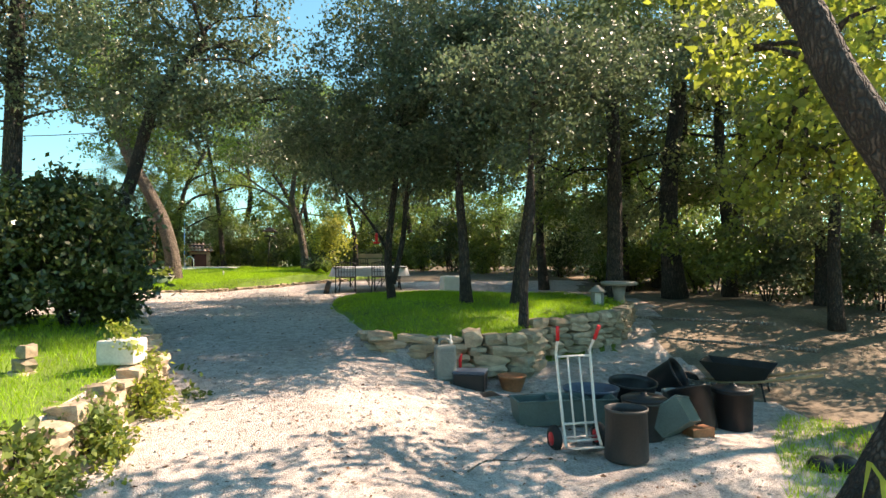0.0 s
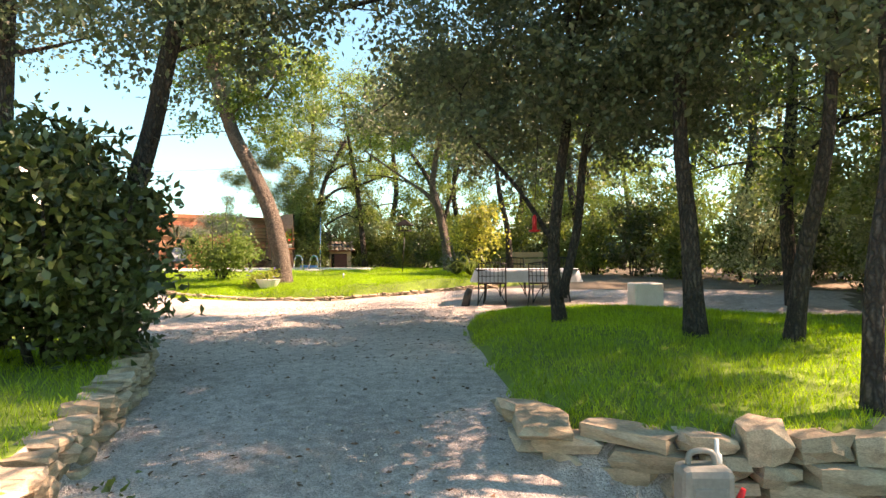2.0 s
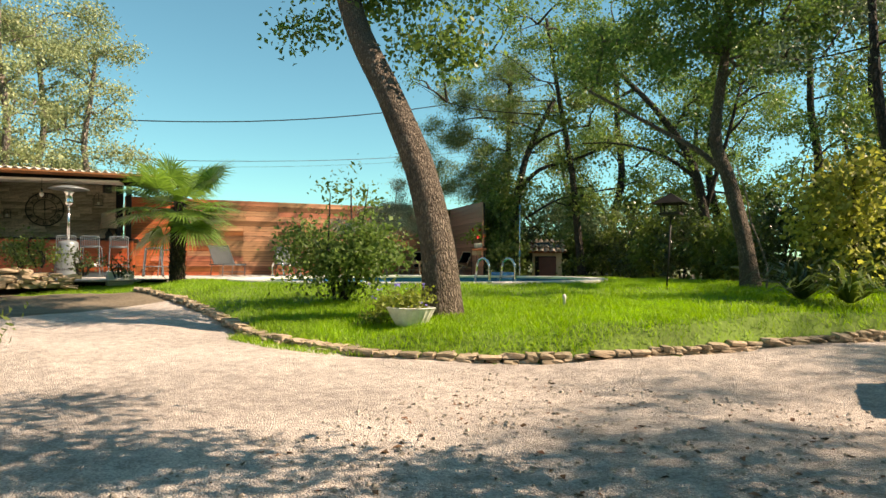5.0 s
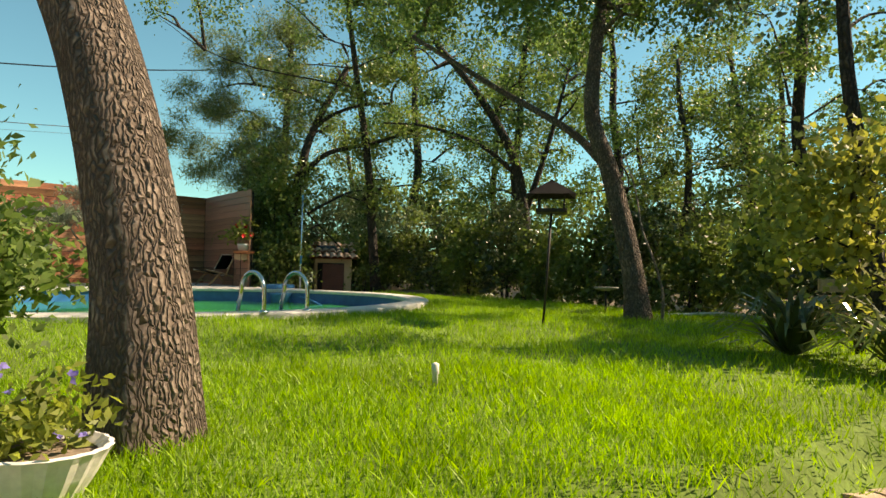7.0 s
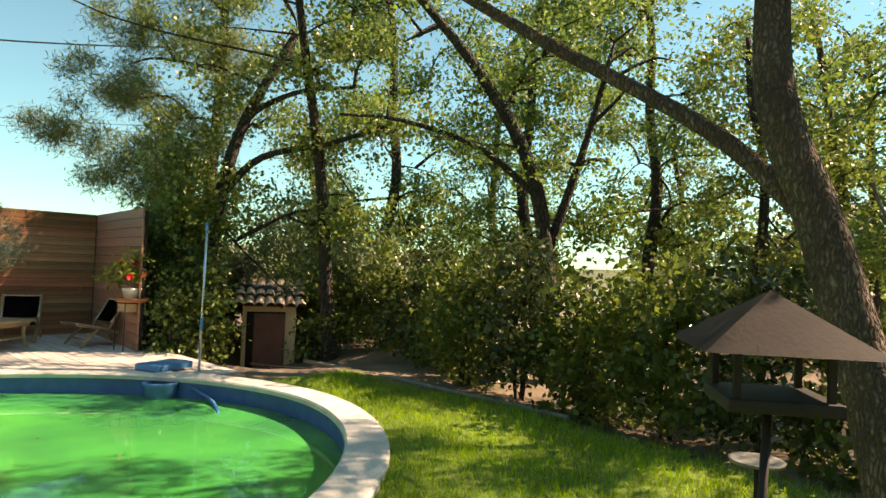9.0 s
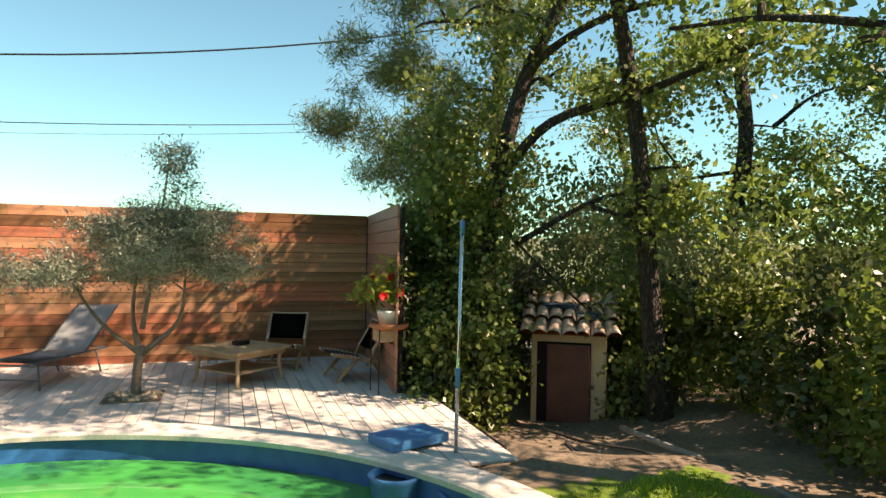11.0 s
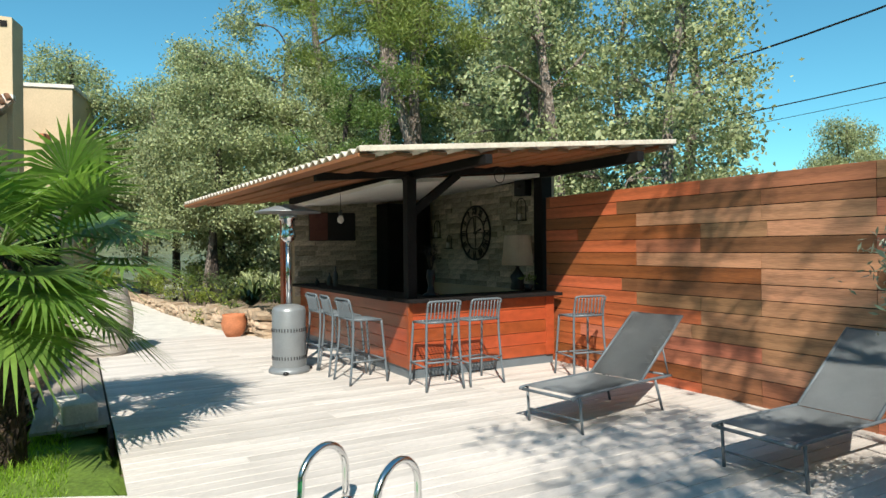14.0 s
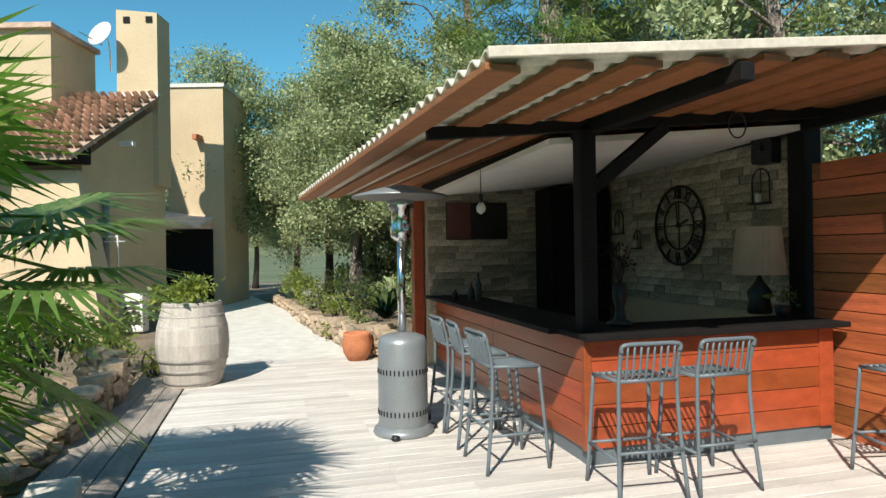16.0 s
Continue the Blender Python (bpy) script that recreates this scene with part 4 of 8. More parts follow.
tree("holm_oak", "dark holm oak with two stems on the shaded lawn", [(-0.97, 13.3, 0.9), (-1.05, 13.25, 1.8), (-0.95, 13.1, 2.8), (-0.8, 13.2, 4.2), (-0.9, 13.4, 5.6)], 0.088,
     [((-0.2, 14.6, 3.5), (1.2, 1.0, 0.6)), ((0.8, 14.2, 3.7), (1.2, 1.0, 0.6)), ((-1.9, 14.4, 3.5), (0.9, 0.8, 0.5)), ((-0.6, 12.5, 3.7), (1.2, 0.9, 0.6)), ((-1.8, 13.2, 3.8), (1.5, 1.4, 0.8)), ((0.0, 13.0, 3.9), (1.6, 1.5, 0.8)), ((-1.0, 13.2, 4.9), (2.3, 2.1, 1.0)), ((-2.6, 13.6, 4.6), (1.3, 1.3, 0.8)), ((-0.8, 13.4, 6.2), (2.2, 2.1, 1.1)), ((0.4, 14.2, 5.2), (1.6, 1.6, 1.0)), ((-0.6, 13.4, 7.4), (1.6, 1.6, 1.0)), ((-2.8, 15.2, 4.5), (1.4, 1.3, 0.9)), ((-1.2, 15.5, 4.5), (1.4, 1.3, 0.9)), ((-3.6, 15.6, 4.4), (1.0, 0.9, 0.7)), ((0.4, 15.6, 4.4), (1.4, 1.3, 0.9)), ((-2.5, 15.9, 3.6), (0.9, 0.8, 0.55)), ((-1.4, 16.0, 3.4), (1.0, 0.8, 0.6)), ((-4.5, 16.0, 4.6), (0.8, 0.8, 0.5))], HOLM, BARKDARK,
     extra=[([(-0.95, 13.25, 1.3), (-0.75, 13.35, 2.2), (-0.62, 13.3, 3.3), (-0.2, 13.2, 4.4)], 0.066, 0.04), ([(-1.05, 13.15, 2.0), (-1.5, 13.2, 2.7), (-2.2, 13.3, 3.5)], 0.036, 0.02)], dense=1, per_m3=20, leaves=28, seed=2, length=0.075, width=0.042)
tree("holm_oak", "upright dark holm oak on the shaded lawn", [(0.52, 12.35, 0.88), (0.47, 12.4, 2.1), (0.4, 12.5, 3.4), (0.5, 12.5, 5.5)], 0.12,
     [((0.6, 12.4, 4.2), (1.4, 1.4, 0.8)), ((0.4, 12.7, 5.6), (1.9, 1.8, 1.2)), ((1.3, 12.2, 5.0), (1.4, 1.4, 1.0)), ((1.2, 13, 6.8), (1.8, 1.8, 1.0))], HOLM, BARKDARK, per_m3=19, leaves=28, seed=3, length=0.075, width=0.042)
tree("holm_oak", "slim holm oak at the wall's end", [(1.27, 9.8, 0.62), (1.3, 9.82, 1.6), (1.42, 9.85, 2.5), (1.42, 9.9, 3.4), (1.5, 10, 4.6)], 0.075,
     [((1.4, 9.8, 3.7), (1.0, 1.0, 0.7)), ((1.6, 10, 4.7), (1.3, 1.3, 0.9)), ((0.7, 10.1, 4.6), (1.2, 1.1, 0.8)), ((2.4, 10.2, 4.9), (1.2, 1.1, 0.9))], HOLM, BARKDARK, per_m3=19, leaves=28, seed=4, length=0.075, width=0.042)
tree("holm_oak", "leaning holm oak with a whitened foot", [(1.42, 12.2, 0.8), (1.52, 12.1, 1.8), (1.65, 11.8, 2.9), (1.8, 12, 4.4)], 0.1,
     [((1.9, 11.8, 4.6), (1.4, 1.4, 1.1)), ((2.6, 12.3, 5.6), (1.5, 1.4, 1.1)), ((1.2, 11.9, 5.8), (1.3, 1.3, 1.0)), ((3.6, 11.6, 5.0), (1.2, 1.1, 0.6)), ((4.7, 11.9, 5.9), (1.2, 1.1, 0.6)), ((5.6, 12.6, 6.6), (1.1, 1.0, 0.6))], HOLM, BARKDARK, per_m3=19, leaves=28, seed=5, length=0.075, width=0.042)
pine_kw = dict(dense=0, length=0.16, width=0.02, leaves=50, per_m3=9, clump=0.34, droop=-0.2)
tree("pine_tree", "tall dark pine trunk at the wood's edge", [(3.65, 13.3, 0.7), (3.7, 13.4, 3), (3.65, 13.4, 6), (3.7, 13.4, 9.5)], 0.16, [((3.3, 13, 6.2), (1.8, 1.8, 0.9)), ((3.4, 13, 8), (2.0, 2.0, 1.2)), ((3.2, 12.8, 9.6), (1.6, 1.6, 1.0))], PINE, BARKDARK, 0.12, seed=6, **pine_kw)
tree("pine_tree", "tall leaning pine trunk at the wood's edge", [(5.6, 15.2, 0.85), (5.4, 15, 3.2), (5.75, 15.1, 6), (6, 15.2, 9.5)], 0.25, [((6, 15.2, 7.0), (1.9, 1.9, 0.9)), ((6.1, 15.2, 9), (2.1, 2.1, 1.3))], PINE, BARKDARK, 0.12, seed=7, **pine_kw)
# oak beside the start of the way, its limb reaching over
tree("oak_tree", "oak with a curved limb arching over the drive", [(3.0, 4.75, -0.4), (3.25, 4.75, 0.1), (3.62, 4.78, 0.8), (3.72, 4.82, 1.6), (3.6, 4.9, 2.3), (3.36, 5.0, 2.82), (3.16, 5.12, 3.3), (3.0, 5.25, 3.85), (2.7, 5.6, 4.7), (2.5, 6.0, 5.8)], 0.23,
     [((3.3, 7.2, 4.9), (1.0, 0.9, 0.5)), ((4.5, 6.9, 3.7), (0.8, 0.7, 0.45)), ((5.2, 9.0, 3.7), (1.2, 1.1, 0.8)), ((4.6, 9.4, 3.0), (0.9, 0.8, 0.6)), ((5.8, 9.6, 4.6), (1.3, 1.2, 0.8)), ((3.7, 7.9, 4.2), (0.8, 0.8, 0.5)), ((4.0, 6.2, 4.4), (0.7, 0.7, 0.4)), ((2.7, 7.2, 5.3), (0.9, 0.8, 0.4)), ((4.9, 8.0, 4.6), (0.9, 0.8, 0.5)), ((6.0, 9.2, 3.2), (0.9, 0.8, 0.6))], LIME, BARKDARK, 0.12,
     extra=[([(3.3, 5.05, 2.9), (3.9, 6.4, 3.7), (4.9, 8.2, 4.2)], 0.07, 0.03), ([(2.9, 5.4, 4.2), (3.0, 6.3, 4.7), (3.1, 7.4, 5.0)], 0.06, 0.03)], per_m3=13, leaves=18, length=0.115, width=0.075, seed=8, clump=0.42)
tree("oak_tree", "slender leaning oak among the hedge shrubs", [(-4.93, 23.95, 1.4), (-5.03, 24.05, 2.2), (-5.28, 24.2, 3.3), (-5.5, 24.25, 4.0), (-5.46, 24.45, 4.9), (-5.35, 24.7, 6.0), (-5.3, 25.0, 7.6)], 0.145,
     [((-6.0, 24.6, 6.2), (1.8, 1.7, 1.1)), ((-4.6, 24.6, 6.4), (1.7, 1.7, 1.1)), ((-5.6, 25, 7.8), (2.0, 2.0, 1.2)), ((-4.2, 24.3, 5.2), (0.8, 0.8, 0.5)), ((-3.6, 25.0, 6.2), (1.2, 1.2, 0.7)), ((-7.6, 25, 6.2), (1.4, 1.4, 0.9)), ((-4.2, 24.9, 7.4), (1.4, 1.3, 0.8)), ((-6.2, 24.1, 5.3), (0.9, 0.8, 0.5))], OAK, BARK, 0.06,
     extra=[([(-5.35, 24.25, 3.4), (-5.8, 24.5, 3.9), (-6.8, 24.9, 4.6), (-8.1, 25.2, 5.5)], 0.06, 0.03)], per_m3=14, leaves=34, seed=9, limbs=48, length=0.075, width=0.042)
tree("oak_tree", "oak with dark limbs leaning over the hedge", [(-6.6, 30.6, 1.3), (-6.7, 30.6, 3.0), (-7.0, 30.4, 4.6), (-7.8, 30.2, 6.0), (-8.8, 30.0, 7.2)], 0.15,
     [((-7.4, 30.2, 6.0), (1.4, 1.3, 0.7)), ((-8.8, 30.0, 7.0), (1.5, 1.4, 0.8)), ((-6.0, 30.6, 6.6), (1.5, 1.4, 0.9)), ((-8.2, 30.4, 4.9), (1.0, 0.9, 0.5)), ((-6.6, 30.3, 4.6), (1.0, 1.0, 0.5)), ((-9.6, 30.2, 5.6), (0.9, 0.9, 0.5))], OAK, BARKDARK, 0.06,
     extra=[([(-6.9, 30.5, 4.2), (-7.8, 30.3, 4.9), (-9.0, 30.2, 5.3), (-10, 30.2, 5.4)], 0.06, 0.02), ([(-6.7, 30.6, 3.4), (-6.2, 30.6, 5), (-5.8, 30.6, 6.6)], 0.08, 0.03)], per_m3=9, leaves=30, seed=19, limbs=40, length=0.075, width=0.042)
tree("holm_oak", "slim holm oak rising behind the young maple", [(-2.9, 22.7, 1.35), (-2.95, 22.7, 2.6), (-3.2, 22.6, 4.0), (-3.3, 22.6, 6.2)], 0.1,
     [((-4.1, 22.3, 4.7), (0.9, 0.8, 0.5)), ((-2.9, 22.8, 5.6), (1.2, 1.0, 0.6)), ((-3.4, 22.4, 6.4), (1.0, 0.9, 0.6)), ((-2.2, 22.4, 4.8), (0.8, 0.8, 0.5))], HOLM, BARKDARK, per_m3=9, leaves=26, seed=35, length=0.075, width=0.042)
vine = thing("climbing_stem", "pale bare climbing stem beside the oak trunk", "vine", (-4.72, 23.8, 1.42))
part("stem", tube(bmesh.new(), smooth_path([(0.02, 0.0, -0.03), (0.04, 0.02, 0.35), (-0.06, 0.05, 0.75), (-0.2, 0.1, 1.15), (-0.27, 0.14, 1.6), (-0.42, 0.2, 2.1)], 4), [0.02 - 0.0006 * k for k in range(21)], 7), BARKGREY, vine)
# big laurel bush by the drive
bush = thing("laurel_bush", "large dark glossy rounded bush beside the drive", "bush", (-5.7, 10.2, 0.7))
foliage("leaves", [((-0.1, -0.1, 1.3), (1.3, 1.2, 1.1)), ((-1.3, -0.2, 1.0), (1.2, 1.1, 1.0)), ((0.4, 0.0, 0.75), (0.85, 0.8, 0.65)), ((-0.6, 0.1, 2.0), (0.9, 0.9, 0.6))], DARKLEAF, bush, 75, 24, 0.3, 0.108, 0.056, 0.1, 11)
b = bmesh.new()
for k in range(7):
    a = k * 0.9
    tube(b, [(0.15 * math.cos(a), 0.15 * math.sin(a), -0.1), (0.4 * math.cos(a), 0.4 * math.sin(a), 0.7), (0.9 * math.cos(a), 0.9 * math.sin(a), 1.6)], [0.04, 0.03, 0.012], 6)
tagged(part("stem", b, BARKDARK, bush), kind="stuff")
tree("holm_oak", "dark holm oak rising behind the bush", [(-5.9, 11.2, 0.7), (-5.7, 11.2, 2.2), (-5.3, 11.1, 3.2), (-4.8, 11.0, 4.6), (-4.0, 11, 5.6)], 0.15,
     [((-4.6, 11, 4.4), (1.5, 1.4, 0.9)), ((-3.4, 11.2, 5.0), (1.6, 1.5, 0.9)), ((-5.6, 11.4, 5.4), (1.7, 1.6, 1.2)), ((-4.0, 11.2, 6.4), (1.8, 1.7, 1.1))], HOLM, BARKDARK, per_m3=2.1 * 9, leaves=26, seed=12, length=0.075, width=0.042)
tree("pine_tree", "dark trunk in front of the sky beyond the bush", [(-7.3, 10.9, 0.75), (-7.3, 11, 3.0), (-7.2, 11, 6), (-7.2, 11, 8)], 0.19,
     [((-7.8, 11, 5.0), (1.8, 1.7, 0.9)), ((-7.2, 11, 6.4), (2.0, 2.0, 1.2)), ((-8.8, 11, 6.0), (1.6, 1.6, 1.0))], HOLM, BARKDARK, per_m3=2.1 * 7, leaves=26, seed=13, length=0.075, width=0.042)
# ivy-clad tree and pine by the pump house
cg = random.Random(44)
SHADE_CLUMPS = []
for k in range(64):
    # leaf clumps sunward of fence (odd) and deck (even) points, to shade them
    if k % 2:
        out, h = cg.uniform(2.8, 8.4), cg.uniform(5.6, 8.6)
        r, base, lift = cg.uniform(0.2, 0.42), 0.13, cg.uniform(-0.1, 2.1)
    else:
        out, h = cg.uniform(2.6, 7.4), cg.uniform(5.6, 8.0)
        r, base, lift = cg.uniform(0.42, 0.72), cg.uniform(0.7, 3.4), 0.0
    SHADE_CLUMPS.append((tuple(DK @ Vector((out - 0.913 * h, base + 0.556 * h, lift + h))), (r, r, r * 0.6)))
# added tree: its crown hangs above the view only to cast dappled shade
tree("oak_tree", "oak added to shade the deck, canopy out of view", [tuple(DK @ Vector(q)) for q in ((-3.1, 4.2, -0.5), (-2.9, 4.2, 1.2), (-2.6, 4.3, 3.2), (-2.0, 4.5, 5.4), (-1.4, 4.7, 7.8))], 0.15, SHADE_CLUMPS, OAK, BARKDARK, 0.05, per_m3=26, leaves=30, seed=45, limbs=46, length=0.078, width=0.044)
tree("ivy_tree", "tall tree wrapped in ivy beside the deck", [(-12.55, 30.9, 1.15), (-12.6, 31.0, 2.6), (-12.5, 31.2, 4.2), (-12.2, 31.4, 5.6), (-11.4, 31.6, 7.2)], 0.17,
     [((-12.6, 30.9, 2.0), (0.45, 0.45, 0.95)), ((-12.6, 30.9, 3.2), (0.6, 0.6, 0.8)), ((-12.8, 31.2, 4.6), (1.2, 1.1, 1.0)), ((-12.2, 31.5, 6.0), (1.0, 1.0, 0.6)), ((-10.9, 31.9, 5.2), (1.3, 1.1, 0.7)), ((-10.2, 31.4, 6.9), (1.2, 1.2, 0.7)), ((-12.0, 32.6, 7.2), (1.2, 1.1, 0.7)), ((-11.0, 30.6, 6.2), (0.9, 0.9, 0.5)), ((-9.4, 31.6, 5.6), (1.0, 1.0, 0.6)), ((-13.6, 31.2, 5.6), (0.7, 0.5, 0.35)), ((-13.2, 30.6, 7.2), (0.9, 0.5, 0.35)), ((-12.6, 31.6, 7.9), (1.0, 0.5, 0.35)), ((-13.4, 31.6, 6.4), (0.8, 0.5, 0.3)), ((-12.9, 30.2, 6.4), (0.6, 0.4, 0.3)), ((-10.2, 31.8, 3.9), (1.2, 1.0, 0.9)), ((-11.4, 32.6, 2.4), (1.2, 0.9, 1.0))], IVY, BARKDARK, 0.07,
     extra=[([(-12.5, 31.2, 4.2), (-11.8, 31.3, 4.9), (-10.6, 31.5, 5.2), (-9.4, 31.6, 5.6)], 0.08, 0.03), ([(-12.4, 31.2, 4.6), (-12.1, 31.3, 5.6), (-11.2, 31.4, 6.1), (-10.2, 31.5, 6.2)], 0.07, 0.03)], per_m3=13, leaves=26, seed=14, limbs=50, length=0.08, width=0.06)
tree("pine_tree", "bushy pine reaching over the fence corner", [(-14.2, 33.6, 1.0), (-14.1, 33.5, 3.5), (-13.9, 33.4, 6), (-13.8, 33.4, 9)], 0.18,
     [((-15.0, 32.7, 4.5), (1.1, 0.9, 0.6)), ((-13.9, 32.2, 4.2), (1.2, 1.0, 0.8)), ((-14.6, 32.4, 5.2), (1.2, 1.0, 0.6)), ((-13.4, 31.6, 5.0), (0.7, 0.7, 0.5)), ((-14.2, 33, 5.9), (1.3, 1.2, 0.7)), ((-13.8, 33.2, 7.4), (1.4, 1.3, 0.8)), ((-13.8, 33.4, 8.9), (1.2, 1.2, 0.8)), ((-17.3, 33.5, 5.6), (1.1, 1.0, 0.6)), ((-16.2, 33.3, 6.8), (1.4, 1.2, 0.8)), ((-18.2, 33.7, 6.0), (0.9, 0.8, 0.45)), ((-16.4, 33.5, 4.9), (1.0, 0.8, 0.5)), ((-15.6, 33.2, 8.2), (1.2, 1.2, 0.8))], PINE, BARKDARK, 0.08, seed=15, length=0.15, width=0.018, leaves=60, per_m3=19, clump=0.32, droop=-0.2, dense=0, limbs=12)


def shrub(name, label, at, blobs, leaf, seed, per=18, leaves=24, length=0.07, width=0.035, category="shrub", group="", clump=0.28, stems=5, droop=0.1):
    t = thing(name, label, category, at, group=group)
    foliage("leaves", blobs, leaf, t, per, leaves, clump, length, width, droop, seed)
    b = bmesh.new()
    g = random.Random(seed)
    top = max(c[2] for c, r in blobs)
    for k in range(stems):
        a = g.uniform(0, 6.28)
        c, r = blobs[k % len(blobs)]
        tube(b, smooth_path([(0.05 * math.cos(a), 0.05 * math.sin(a), -0.06), (c[0] * 0.4 + 0.1 * math.cos(a), c[1] * 0.4 + 0.1 * math.sin(a), c[2] * 0.5), (c[0], c[1], c[2] + r[2] * 0.3)], 3), [0.018] * 4 + [0.012] * 2 + [0.006], 5)
    tagged(part("stem", b, BARKDARK, t), kind="stuff")
    return t


# hedge along the lawn's far side
hl = [(-9.7, 32.4), (-8.9, 31.6), (-8.2, 30.8), (-7.8, 29.6), (-7.0, 29.0), (-6.2, 28.4), (-5.4, 27.8), (-4.6, 27.2), (-3.8, 26.6), (-3.0, 25.8), (-2.2, 25.0), (-1.4, 24.2), (-0.6, 23.6), (0.4, 23.0), (1.6, 22.4), (2.8, 21.8), (4.0, 21), (5.4, 20.2), (6.8, 19.2)]
for i, (x, y) in enumerate(hl):
    h = 1.0 + 0.18 * math.sin(i * 2.1)
    shrub("hedge_shrub", "dense dark hedge shrub at the garden's edge", (x, y, G(x, y)), [((0, 0, h * 0.55), (0.75, 0.7, 0.7)), ((0.1, 0.1, h * 1.25), (0.7, 0.65, 0.65))], DARKLEAF if i % 3 == 1 else GREENLEAF, 40 + i, 66, 18, 0.09, 0.055, group="hedge")
for i, (x, y, h) in enumerate(((-13.3, 31.0, 1.9), (-12.75, 30.35, 1.5), (-12.3, 30.6, 2.3), (-13.0, 31.6, 2.6), (-13.9, 32.3, 2.0), (-10.9, 31.9, 1.2), (-12.9, 30.55, 3.4), (-13.05, 30.75, 4.2), (-12.7, 30.95, 3.4), (-13.6, 31.3, 3.8), (-13.55, 31.05, 3.0), (-14.2, 31.5, 3.2))):
    shrub("ivy_thicket", "thicket of glossy ivy beside the deck", (x, y, 1.1), [((0, 0, h * 0.25), (0.42, 0.4, h * 0.28)), ((0.05, 0.05, h * 0.7), (0.4, 0.38, h * 0.32))], IVY, 70 + i, 110, 18, 0.08, 0.06, group="ivy")
# young maple and strap-leaved plant
tree("maple_tree", "young maple with yellow-green autumn leaves", [(-3.5, 21.6, 1.35), (-3.52, 21.6, 2.0), (-3.55, 21.6, 2.6), (-3.5, 21.6, 3.1)], 0.04,
     [((-3.9, 21.5, 2.3), (0.6, 0.5, 0.24)), ((-3.75, 21.55, 2.75), (0.7, 0.6, 0.24)), ((-3.5, 21.6, 3.1), (0.6, 0.6, 0.2)), ((-3.3, 21.5, 2.5), (0.5, 0.5, 0.2)), ((-3.6, 21.3, 2.0), (0.4, 0.4, 0.16))], MAPLE, BARKDARK, per_m3=62, leaves=26, length=0.08, width=0.055, droop=0.6, seed=30)
shrub("garden_shrub", "light green lawn shrub with upright shoots", (-9.5, 18.9, 1.3), [((0, 0, 0.55), (0.75, 0.7, 0.45)), ((-0.5, 0, 0.85), (0.5, 0.5, 0.4)), ((0.4, 0.1, 0.9), (0.4, 0.4, 0.4)), ((-0.25, 0.1, 1.4), (0.12, 0.12, 0.45)), ((0.12, 0.1, 1.5), (0.1, 0.1, 0.5)), ((0.42, 0.1, 1.45), (0.1, 0.1, 0.45)), ((0.55, 0, 0.6), (0.55, 0.5, 0.35))], OAK, 31, 150, 18, 0.07, 0.034, stems=8)


# wood round the garden: a few tree models, copied
def wood_tree(seed, leaf, barkmat, h, label):
    g = random.Random(seed)
    p = [(0, 0, -0.15)]
    for k in range(1, 6):
        p.append((p[-1][0] + g.uniform(-0.25, 0.3), p[-1][1] + g.uniform(-0.25, 0.25), h * k / 5))
    blobs = []
    for k in range(15):
        z = h * (0.26 + 0.8 * k / 14)
        q = min(p, key=lambda w: abs(w[2] - z))
        w = g.uniform(0.65, 1.15) * h / 7
        a = k * 2.4 + g.uniform(-0.5, 0.5)
        d = g.uniform(0.5, 1.7) * h / 7 * (1.15 - 0.6 * abs(k / 14 - 0.45))
        blobs.append(((q[0] + d * math.cos(a), q[1] + d * math.sin(a), z), (w, w, w * 0.6)))
    return tree("woodland_tree", label, p, 0.13 * h / 7, blobs, leaf, barkmat, per_m3=9, leaves=32, seed=seed, length=0.098, width=0.055, limbs=40, clump=0.42, group="wood", split=False)


models = [wood_tree(61, WOODLEAF, BARKDARK, 7.5, "woodland holm oak with dark trunk"), wood_tree(62, OAK, BARKDARK, 8.5, "woodland oak with light green leaves"), wood_tree(63, GREENLEAF, BARKDARK, 6.5, "woodland tree with mid-green leaves"), wood_tree(64, OAKLIT, BARKGREY, 8.0, "tall grey-green woodland oak with pale bark")]
pinem = tree("pine_tree", "tall Aleppo pine with bare pale trunk", [(0, 0, -0.2), (0.1, 0, 3), (-0.1, 0.1, 6), (0.3, 0, 9), (0.5, 0, 12)], 0.2,
             [((1.0, 0.9, 5.6), (1.0, 0.9, 0.5)), ((-1.0, -0.8, 6.6), (1.1, 1.0, 0.5)), ((0.4, 0, 7.6), (1.6, 1.5, 0.7)), ((-0.8, 0.5, 8.8), (1.6, 1.5, 0.8)), ((0.9, 0.2, 10), (1.8, 1.7, 0.9)), ((0.2, -0.3, 11.4), (1.7, 1.7, 0.9)), ((0.5, 0, 12.6), (1.2, 1.2, 0.8))], PINELIT, BARKGREY, 0.08, seed=66, length=0.2, width=0.03, leaves=40, per_m3=7, clump=0.45, droop=-0.2, limbs=40, group="wood", dense=0, split=False)
